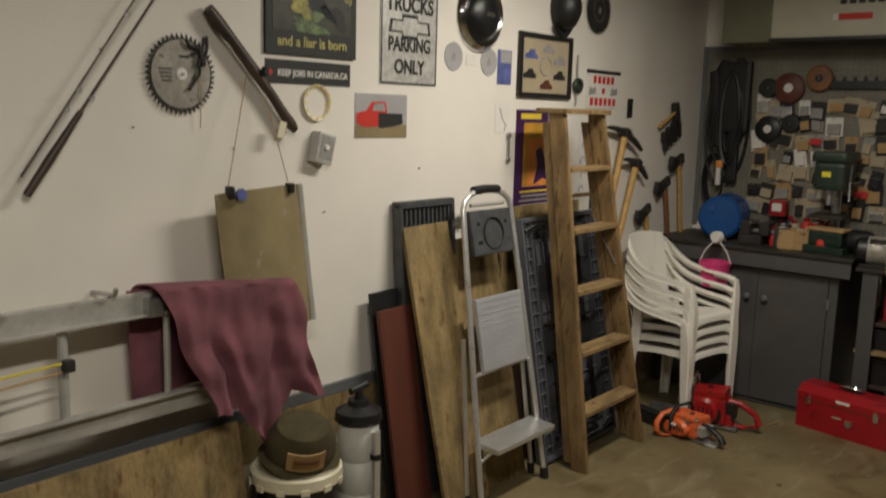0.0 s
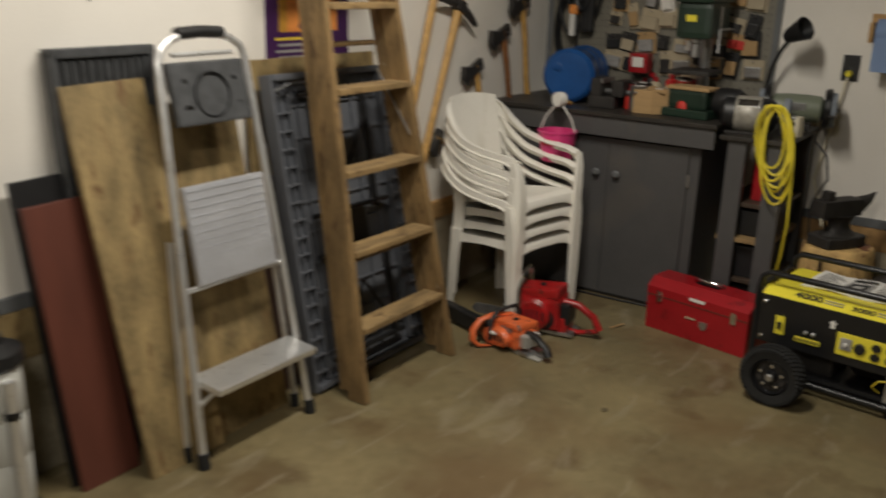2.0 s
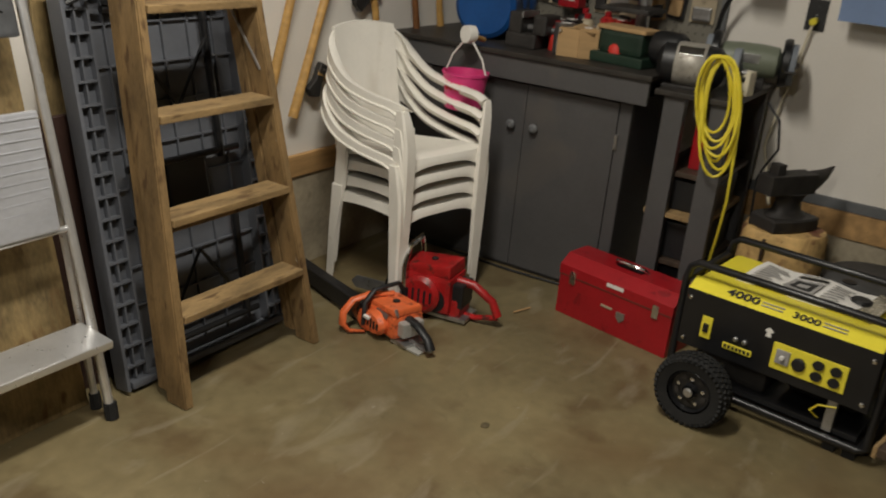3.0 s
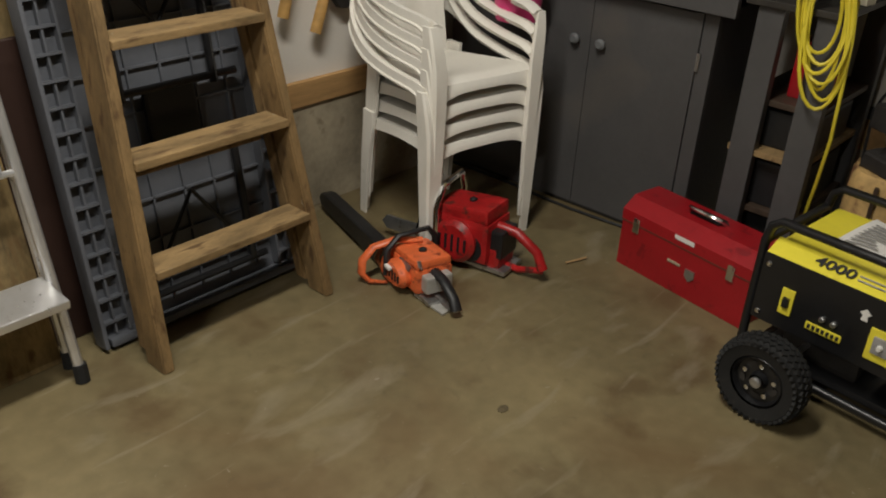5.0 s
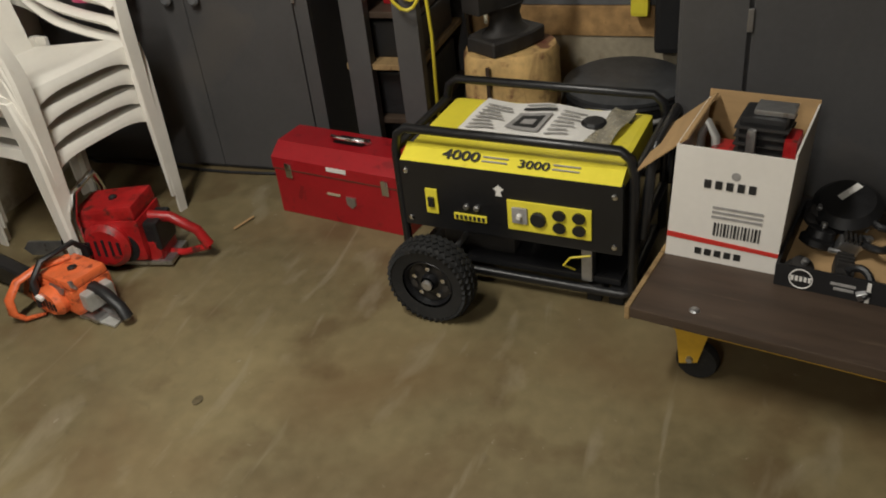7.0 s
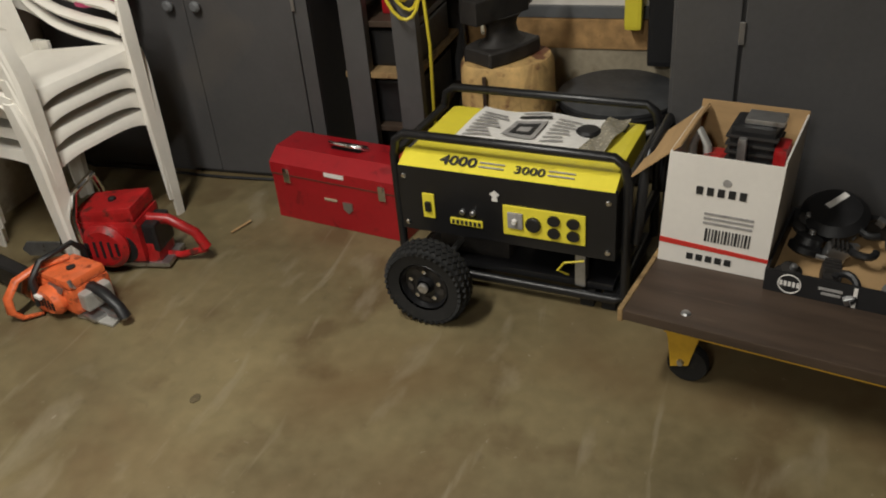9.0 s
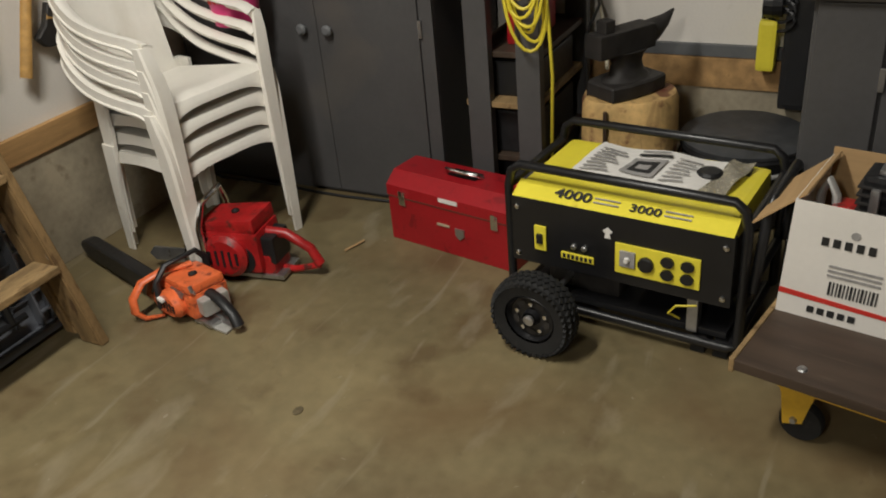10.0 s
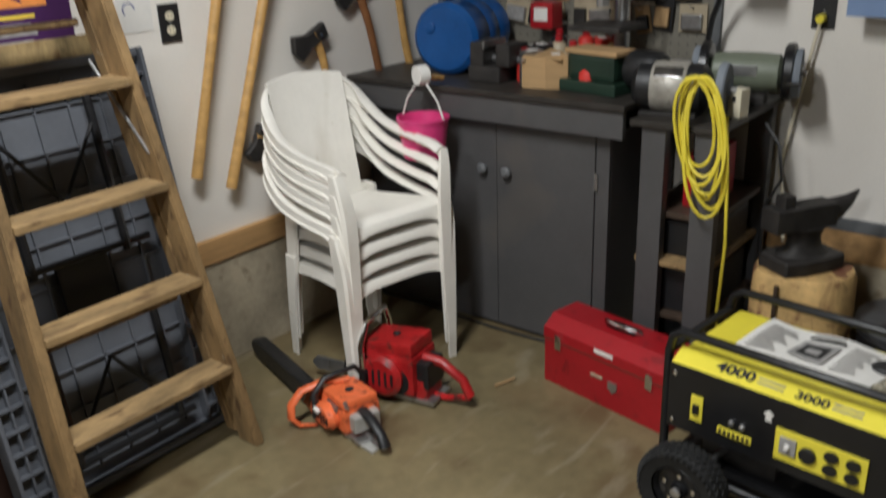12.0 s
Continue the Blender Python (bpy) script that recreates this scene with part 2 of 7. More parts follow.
layer(M_YELLOW, (0.45, 0.33, 0.04), 12.0, 0.66, 0.74, 0.4, seed=6.0)


# ---- building helpers ----
def thing(name, m, label, category, group="", kind=""):
    ob = new(name)
    ob.matrix_world = m
    ob.empty_display_size = 0.05
    return tagged(ob, label, category, group, kind)


def part(name, bm, material, parent=None, label="", smooth=False):
    data = bpy.data.meshes.new(name)
    bm.to_mesh(data)
    bm.free()
    data.materials.append(material)
    if smooth:
        data.shade_smooth()
        data.set_sharp_from_angle(angle=radians(40))
    ob = new(name, data)
    if parent:
        ob.parent = parent
    if label:
        ob["label"] = label
    return ob


def box(c, s, bevel=0.0, rot=None, bm=None):
    bm = bm or bmesh.new()
    m = Matrix.Translation(c) @ (rot or Matrix.Identity(4)) @ Matrix.Diagonal((*s, 1))
    made = bmesh.ops.create_cube(bm, size=1, matrix=m)["verts"]
    if bevel:
        edges = list({e for v in made for e in v.link_edges})
        bmesh.ops.bevel(bm, geom=edges, offset=bevel, segments=2, profile=0.7, affect="EDGES")
    return bm


def span(a, b, bevel=0.0, bm=None):
    """A box from corner to corner."""
    return box([(p + q) / 2 for p, q in zip(a, b)], [abs(q - p) for p, q in zip(a, b)], bevel, None, bm)


def tube(pts, r, seg=8, closed=False, bm=None, flat=1.0):
    """A round bar along points; r may be a list."""
    bm = bm or bmesh.new()
    pts = [Vector(p) for p in pts]
    n = len(pts)
    radii = r if isinstance(r, (list, tuple)) else [r] * n
    rings, side = [], None
    for i, p in enumerate(pts):
        a = pts[(i - 1) % n] if closed or i else p
        b = pts[(i + 1) % n] if closed or i < n - 1 else p
        ahead = (b - a).normalized()
        if side is None:
            side = ahead.orthogonal().normalized()
        side = (side - ahead * side.dot(ahead)).normalized()
        up = ahead.cross(side)
        rings.append([bm.verts.new(p + radii[i] * (math.cos(k * math.tau / seg) * side + flat * math.sin(k * math.tau / seg) * up)) for k in range(seg)])
    for i in range(n if closed else n - 1):
        u, v = rings[i], rings[(i + 1) % n]
        for k in range(seg):
            bm.faces.new((u[k], u[(k + 1) % seg], v[(k + 1) % seg], v[k]))
    if not closed:
        bm.faces.new(rings[0][::-1]), bm.faces.new(rings[-1])
    return bm


def lathe(profile, seg=28, m=None, bm=None):
    """A turned body round z from (radius, height) pairs."""
    bm = bm or bmesh.new()
    m = m or Matrix.Identity(4)
    rings = [[bm.verts.new(m @ Vector((r * math.cos(k * math.tau / seg), r * math.sin(k * math.tau / seg), z))) for k in range(seg)] for r, z in profile]
    for u, v in zip(rings, rings[1:]):
        for k in range(seg):
            bm.faces.new((u[k], u[(k + 1) % seg], v[(k + 1) % seg], v[k]))
    bm.faces.new(rings[0][::-1]), bm.faces.new(rings[-1])
    bmesh.ops.recalc_face_normals(bm, faces=bm.faces)
    return bm


def prism(poly, z0, z1, m=None, bm=None, bevel=0.0):
    """A flat outline pulled from z0 to z1."""
    bm = bm or bmesh.new()
    m = m or Matrix.Identity(4)
    lo = [bm.verts.new(m @ Vector((x, y, z0))) for x, y in poly]
    hi = [bm.verts.new(m @ Vector((x, y, z1))) for x, y in poly]
    n = len(poly)
    faces = [bm.faces.new(lo[::-1]), bm.faces.new(hi)] + [bm.faces.new((lo[i], lo[(i + 1) % n], hi[(i + 1) % n], hi[i])) for i in range(n)]
    bmesh.ops.recalc_face_normals(bm, faces=faces)
    if bevel:
        bmesh.ops.bevel(bm, geom=list({e for f in faces for e in f.edges}), offset=bevel, segments=1, affect="EDGES")
    return bm


def sheet(fn, nu, nv, thick, bm=None):
    """A curved plate: fn(u, v) gives places for u, v in 0..1."""
    bm = bm or bmesh.new()
    grid = [[bm.verts.new(fn(i / nu, j / nv)) for j in range(nv + 1)] for i in range(nu + 1)]
    faces = [bm.faces.new((grid[i][j], grid[i + 1][j], grid[i + 1][j + 1], grid[i][j + 1])) for i in range(nu) for j in range(nv)]
    bmesh.ops.recalc_face_normals(bm, faces=faces)
    bmesh.ops.solidify(bm, geom=faces, thickness=thick)
    return bm


def circle(r, n=24, sx=1.0, sy=1.0, cx=0.0, cy=0.0):
    return [(cx + r * sx * math.cos(k * math.tau / n), cy + r * sy * math.sin(k * math.tau / n)) for k in range(n)]


def lettering(text, size, material, parent, m, wide=1.0, name="lettering", bold=0.0):
    """Flat raised letters from the built-in font."""
    curve = bpy.data.curves.new(name, "FONT")
    curve.body, curve.size, curve.align_x, curve.align_y, curve.extrude = text, size, "CENTER", "CENTER", 0.0006
    curve.offset = bold * size
    tmp = bpy.data.objects.new(name, curve)
    scene.collection.objects.link(tmp)
    data = bpy.data.meshes.new_from_object(tmp.evaluated_get(bpy.context.evaluated_depsgraph_get()))
    bpy.data.objects.remove(tmp)
    data.materials.clear()
    data.materials.append(material)
    data.transform(m @ Matrix.Diagonal((wide, 1, 1, 1)))
    ob = new(name, data)
    ob.parent = parent
    return ob


def on_a(x, z, out=0.0, turn=0.0):
    """A place on the long white wall: x along it, y up, z out of it."""
    return pose(x, -out, z, 90, 0, 0) @ pose(0, 0, 0, 0, 0, turn)


WB = 0.15


def on_b(y, z, out=0.0, turn=0.0):
    """A place on the end wall."""
    return pose(WB - out, y, z, 90, 0, -90) @ pose(0, 0, 0, 0, 0, turn)


# ---- the room ----
def room():
    x0, y0, zc = -7.2, -6.2, 2.72
    f = part("floor", span((x0 - 0.2, y0 - 0.2, -0.15), (WB + 0.2, 0.2, 0)), M_FLOOR)
    tagged(f, "stained tan concrete garage floor", "floor", kind="structure")
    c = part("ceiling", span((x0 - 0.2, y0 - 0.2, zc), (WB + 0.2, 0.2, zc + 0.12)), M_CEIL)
    tagged(c, "plain ceiling out of view, kept dark to cut bounced light", "ceiling", kind="structure")
    for name, a, b, lab in (("wall_north", (x0 - 0.2, 0, 0), (WB + 0.2, 0.2, zc), "white painted garage wall hung with signs and tools"),
                            ("wall_east", (WB, y0, 0), (WB + 0.2, 0, zc), "white painted end wall behind the workbench"),
                            ("wall_south", (x0 - 0.2, y0 - 0.2, 0), (WB + 0.2, y0, zc), "plain garage wall out of view, kept dark to cut bounced light"),
                            ("wall_west", (x0 - 0.2, y0, 0), (x0, 0, zc), "plain garage wall out of view, kept dark to cut bounced light")):
        # south and west walls are out of view, dark to lessen the fill
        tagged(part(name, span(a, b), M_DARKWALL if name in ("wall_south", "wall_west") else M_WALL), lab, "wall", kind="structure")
    # foundation kerb, timber sill and grey trim along both walls
    for name, a, b, m, lab in (
        ("foundation_north", (x0, -0.012, 0), (WB, 0, 0.40), M_CURB, "bare stained concrete foundation under the wall"),
        ("foundation_east", (WB - 0.012, y0, 0), (WB, -0.014, 0.34), M_CURB, "bare stained concrete foundation under the wall"),
        ("sill_north", (-2.6, -0.022, 0.402), (WB - 0.04, 0, 0.49), M_SILL, "rough tan timber sill plank along the wall"),
        ("sill_east", (WB - 0.022, y0, 0.342), (WB, -0.03, 0.45), M_SILL, "rough tan timber sill plank along the wall"),
        ("trim_north", (x0, -0.018, 0.56), (-2.6, 0, 0.605), M_GREYTRIM, "grey painted trim strip along the wall"),
        ("trim_east", (WB - 0.018, y0, 0.452), (WB, -0.03, 0.495), M_GREYTRIM, "grey painted trim strip along the wall")):
        tagged(part(name, span(a, b, 0.003), m), lab, "trim", kind="structure")
    tagged(part("sill_plywood", span((x0, -0.02, 0.402), (-2.6, 0, 0.558), 0.002), M_PLY), "tan plywood strip below the grey trim", "trim", kind="structure")


room()


def tube_light(m):
    t = thing("ceiling_light", m, "white fluorescent strip light assumed on the ceiling, out of view", "ceiling light", "strip lights")
    part("housing", box((0, 0, 0.05), (0.3, 1.2, 0.05), 0.008), M_WHITE, t)
    for x in (-0.07, 0.07):
        part("tube", tube([(x, -0.55, 0.02), (x, 0.55, 0.02)], 0.013), M_GLOW, t)
    return t


first = tube_light(pose(-2.35, -1.25, 2.645, 0, 0, 90))
# no fixture is known here; this copy goes with the added fill lamp
copy_thing(first, pose(-4.9, -2.0, 2.645, 0, 0, 90))

# ---- wooden step ladder, leaning closed ----
def wooden_ladder():
    t = thing("step_ladder", Matrix.Identity(4), "worn wooden six-step ladder with paint drips, folded against the wall", "ladder")

    def front(x, z, dy=0.0):
        return Vector((-1.79 - 0.055 * z + x, -0.53 + 0.135 * z + dy, z))

    def half(z):
        return 0.285 - 0.062 * z

    for s in (-1, 1):
        bm = bmesh.new()
        ring = []
        for z in (0.0, 0.08, 1.70):
            w = half(z) * s
            ring.append([bm.verts.new(front(w + a, z, b)) for a, b in ((-0.016, 0), (0.016, 0), (0.016, 0.085), (-0.016, 0.085))])
        for u, v in zip(ring, ring[1:]):
            for k in range(4):
                bm.faces.new((u[k], u[(k + 1) % 4], v[(k + 1) % 4], v[k]))
        bm.faces.new(ring[0][::-1]), bm.faces.new(ring[-1])
        bmesh.ops.recalc_face_normals(bm, faces=bm.faces)
        bmesh.ops.bevel(bm, geom=[e for e in bm.edges], offset=0.004, segments=2, affect="EDGES")
        part("side_rail", bm, M_OLDWOOD, t)
        bm = bmesh.new()
        ring = []
        for z in (0.03, 1.66):
            w = (half(z) - 0.006) * s
            ring.append([bm.verts.new(front(w + a, z, b)) for a, b in ((-0.013, 0.089), (0.013, 0.089), (0.013, 0.128), (-0.013, 0.128))])
        u, v = ring
        for k in range(4):
            bm.faces.new((u[k], u[(k + 1) % 4], v[(k + 1) % 4], v[k]))
        bm.faces.new(u[::-1]), bm.faces.new(v)
        bmesh.ops.recalc_face_normals(bm, faces=bm.faces)
        part("rear_rail", bm, M_OLDWOOD, t)
        a, b = front(half(0.95) * s * 0.93, 0.95, 0.03), front(half(1.2) * s * 0.8, 1.2, 0.12)
        part("spreader", tube([a, b], 0.005, 6), M_STEEL, t)
    for k in range(1, 6):
        z = 0.29 * k
        w = half(z) - 0.013
        c = front(0, z - 0.011, 0.04)
        bm = box(c, (2 * w, 0.098, 0.022), 0.004)
        part("step", bm, M_STEPWOOD, t)
        if k in (1, 2, 3):
            part("tie_rod", tube([front(-w, z - 0.03, 0.045), front(w, z - 0.03, 0.045)], 0.003, 6), M_STEEL, t)
    part("top_cap", box(front(0, 1.712, 0.06), (0.42, 0.17, 0.024), 0.005), M_OLDWOOD, t)
    for s in (-1, 1):
        part("cap_bracket", box(front(s * 0.185, 1.675, 0.05), (0.006, 0.09, 0.06), 0.001), M_STEEL, t)
    for z in (0.5, 1.3):
        part("rear_rung", tube([front(-half(z) + 0.04, z, 0.117), front(half(z) - 0.04, z, 0.117)], 0.010, 8), M_OLDWOOD, t)


wooden_ladder()


# ---- folding table on end, underside outwards ----
def folding_table():
    m = Matrix.Translation((-1.80, -0.32, 0.012)) @ Matrix.Rotation(radians(-10), 4, "X")
    t = thing("folding_table", m, "grey plastic folding table stood on end showing its ribbed underside", "table")
    part("tabletop", box((0, 0.03, 0.60), (0.70, 0.018, 1.20), 0.008), M_GREYPLASTIC, t)
    for s in (-1, 1):
        part("rim", box((s * 0.344, 0.0, 0.60), (0.012, 0.05, 1.20), 0.004), M_GREYPLASTIC, t)
        part("edge_panel", box((s * 0.303, 0.012, 0.60), (0.070, 0.012, 1.17), 0.0), M_GREYPLASTIC, t)
        part("rim", box((0, 0.0, 0.60 + s * 0.588), (0.66, 0.05, 0.024), 0.008), M_GREYPLASTIC, t)
    for s in (-1, 1):
        part("inner_rib", box((s * 0.264, 0.004, 0.60), (0.008, 0.04, 1.14), 0.002), M_GREYPLASTIC, t)
        part("middle_rib", box((s * 0.303, -0.001, 0.60), (0.006, 0.022, 1.14), 0.001), M_GREYPLASTIC, t)
    for k in range(17):
        z = 0.07 + 0.066 * k
        for s in (-1, 1):
            part("edge_rib", box((s * 0.303, -0.003, z), (0.070, 0.026, 0.007), 0.0), M_GREYPLASTIC, t)
    for k in range(9):
        part("cross_rib", box((0, 0.016, 0.12 + 0.12 * k), (0.56, 0.012, 0.006)), M_GREYPLASTIC, t)
    for k in range(5):
        part("long_rib", box((-0.2 + 0.1 * k, 0.016, 0.6), (0.006, 0.012, 1.1)), M_GREYPLASTIC, t)
    for x in (-0.17, 0.17):
        part("leg", tube([(x, -0.012, 0.09), (x, -0.012, 0.52)], 0.013), M_BLACKPAINT, t)
        part("leg", tube([(x * 0.85, -0.012, 0.64), (x * 0.85, -0.012, 1.12)], 0.013), M_BLACKPAINT, t)
    for z in (0.09, 0.5, 0.66, 1.12):
        part("crossbar", tube([(-0.22, -0.012, z), (0.22, -0.012, z)], 0.011), M_BLACKPAINT, t)
    for z, d in ((0.16, 1), (1.02, -1)):
        for s in (-1, 1):
            part("brace", tube([(0, -0.018, z + d * 0.2), (s * 0.14, -0.016, z)], 0.006, 6), M_BLACKPAINT, t)
    part("hinge_plate", box((0, -0.004, 0.58), (0.16, 0.018, 0.16), 0.01), M_BLACKPAINT, t)
    part("carry_handle", tube([(-0.33, -0.02, 1.14), (-0.28, -0.045, 1.16), (-0.2, -0.045, 1.16), (-0.15, -0.02, 1.14)], 0.008), M_BLACK, t)


folding_table()
b = part("plywood_sheet", box((-1.80, -0.045, 0.63), (0.72, 0.012, 1.22), 0.002, Matrix.Rotation(radians(-2.5), 4, "X")), M_PLY)
tagged(b, "tan plywood sheet standing behind the folding table", "board")


# ---- aluminium step stool ----
def step_stool():
    t = thing("step_stool", Matrix.Identity(4), "folded aluminium two-step stool with a padded top bar", "step stool")

    def at(x, z, dy=0.0):
        return Vector((-2.462 - 0.035 * (1 - z / 1.35) + x, -0.40 + 0.185 * z + dy, z))

    def half(z):
        return 0.245 - 0.055 * z

    loop = [at(-half(z), z) for z in (0.03, 0.5, 1.0, 1.24)]
    for k in range(9):
        a = math.pi * k / 8
        loop.append(at(-math.cos(a) * (half(1.28)), 1.27 + 0.085 * math.sin(a) ** 0.8))
    loop += [at(half(z), z) for z in (1.24, 1.0, 0.5, 0.03)]
    part("front_frame", tube(loop, 0.0135, 10), M_ALU, t, smooth=True)
    part("grip", tube([at(-0.09, 1.353), at(0, 1.358), at(0.09, 1.353)], 0.02, 10), M_BLACK, t, "black ribbed rubber grip", True)
    for s in (-1, 1):
        part("rear_leg", tube([at(s * (half(0.04) + 0.005), 0.03, 0.075), at(s * (half(0.72) + 0.004), 0.72, 0.04)], 0.011), M_ALU, t)
        part("foot", tube([at(s * half(0), 0.0), at(s * half(0), 0.05)], 0.02), M_RUBBER, t, "black rubber foot")
        part("foot", tube([at(s * (half(0) + 0.005), 0.0, 0.08), at(s * (half(0) + 0.005), 0.05, 0.078)], 0.017), M_RUBBER, t, "black rubber foot")
        part("brace", tube([at(s * half(0.25), 0.20), at(s * (half(0.25) - 0.04), 0.265, -0.06)], 0.007), M_ALU, t)
        part("link_bar", tube([at(s * half(0.9), 0.98, -0.012), at(s * (half(0.6) - 0.01), 0.66, 0.012)], 0.006, 6), M_ALU, t)
    tray = part("tool_tray", box(at(0, 1.17, -0.005), (0.30, 0.03, 0.20), 0.008, Matrix.Rotation(radians(-13), 4, "X")), M_DARKGREYPL, t, "dark grey plastic tool tray with cup holes")
    ring = tube([at(0.07 * math.cos(a), 1.165 + 0.07 * math.sin(a), -0.024) for a in [k * math.tau / 20 for k in range(20)]], 0.004, 6, True)
    part("cup_ring", ring, M_BLACK, tray)
    for x, z in ((-0.10, 1.12), (0.10, 1.21), (-0.10, 1.21), (0.11, 1.13)):
        part("hole", tube([at(x, z, -0.021), at(x, z + 0.001, -0.015)], 0.02 if z < 1.13 and x < 0 else 0.009, 12), M_BLACK, tray)
    part("top_bar", tube([at(-0.12, 1.29), at(0.12, 1.29)], 0.008), M_ALU, t)
    part("upper_step", box(at(0, 0.735, -0.012), (0.335, 0.022, 0.32), 0.006, Matrix.Rotation(radians(-11), 4, "X")), M_ALUSTEP, t, "ribbed silver step plate folded flat")
    for k in range(12):
        part("tread_rib", box(at(0, 0.592 + 0.026 * k, -0.0235), (0.32, 0.002, 0.003), 0, Matrix.Rotation(radians(-13), 4, "X")), M_ALUSTEP, t)
    part("lower_step", box(at(0, 0.275, -0.035), (0.44, 0.14, 0.024), 0.006, Matrix.Rotation(radians(4), 4, "X")), M_ALU, t, "silver tread step")
    part("cross_bar", tube([at(-half(0.57), 0.57), at(half(0.57), 0.57)], 0.009), M_ALU, t)


step_stool()


# ---- boards leaning on the wall ----
def leaning_board(name, x, width, y_foot, y_top, height, thick, material, label, lean=0.0, category="board"):
    a = math.atan2(y_top - y_foot, height)
    m = Matrix.Translation((x, y_foot, 0.0)) @ Matrix.Rotation(radians(lean), 4, "Y") @ Matrix.Rotation(-a, 4, "X")
    bm = box((0, thick / 2, height / 2 / math.cos(a)), (width, thick, height / math.cos(a)), min(0.004, thick / 4))
    ob = part(name, bm, material)
    ob.matrix_world = m
    return tagged(ob, label, category)


leaning_board("plywood_board", -2.738, 0.29, -0.33, -0.07, 1.215, 0.02, M_PLY, "weathered tan plywood board leaning on the wall", -1.6)
leaning_board("plywood_sheet", -2.45, 0.40, -0.29, -0.06, 1.13, 0.016, M_PLY, "wide tan plywood panel behind the step stool", -0.5)
leaning_board("red_board", -2.955, 0.20, -0.22, -0.09, 0.885, 0.018, M_REDBOARD, "dark red-brown painted shelf board leaning on the wall", -1.5)
leaning_board("black_board", -2.962, 0.20, -0.17, -0.05, 0.955, 0.014, M_BLACK, "black shelf board behind the red one", -1.5)


a = math.atan2(0.10, 0.83)
top = [(-0.10, 0.0), (0.10, 0.0), (0.10, 0.79), (0.093, 0.815), (0.075, 0.832), (-0.075, 0.832), (-0.093, 0.815), (-0.10, 0.79)]
bm = prism(top, -0.011, 0.011, pose(0, 0, 0, 90, 0, 0), bevel=0.003)
b = part("brown_board", bm, M_BROWNBOARD)
b.matrix_world = Matrix.Translation((-2.165, -0.20, 0.0)) @ Matrix.Rotation(radians(-2.0), 4, "Y") @ Matrix.Rotation(-a, 4, "X")
tagged(b, "dark brown rounded table leaf leaning behind the step stool", "board")


def vent_panel():
    m = Matrix.Translation((-2.745, -0.13, 0)) @ Matrix.Rotation(radians(-4), 4, "X")
    t = thing("slotted_panel", m, "dark grey slotted plastic panel standing behind the boards", "panel")
    part("panel_body", box((0, 0.02, 0.66), (0.36, 0.02, 1.32), 0.006), M_DARKGREYPL, t)
    part("top_rim", box((0, 0.0, 1.305), (0.36, 0.035, 0.03), 0.006), M_DARKGREYPL, t)
    for k in range(12):
        part("slat", box((-0.155 + 0.028 * k, 0.004, 1.25), (0.012, 0.02, 0.07), 0.002), M_DARKGREYPL, t)
    for s in (-1, 1):
        part("side_rim", box((s * 0.17, 0.0, 0.66), (0.02, 0.035, 1.3), 0.005), M_DARKGREYPL, t)


vent_panel()


# ---- stacked garden chairs ----
def smooth_path(stops, u):
    """A smooth curve through rows of numbers, u in 0..1."""
    p = min(u, 0.99999) * (len(stops) - 1)
    k = int(p)
    f = p - k
    a, b, c, d = (stops[max(0, min(len(stops) - 1, k + i))] for i in (-1, 0, 1, 2))
    return [0.5 * (2 * q + (r - o) * f + (2 * o - 5 * q + 4 * r - w) * f * f + (3 * q - o - 3 * r + w) * f ** 3) for o, q, r, w in zip(a, b, c, d)]


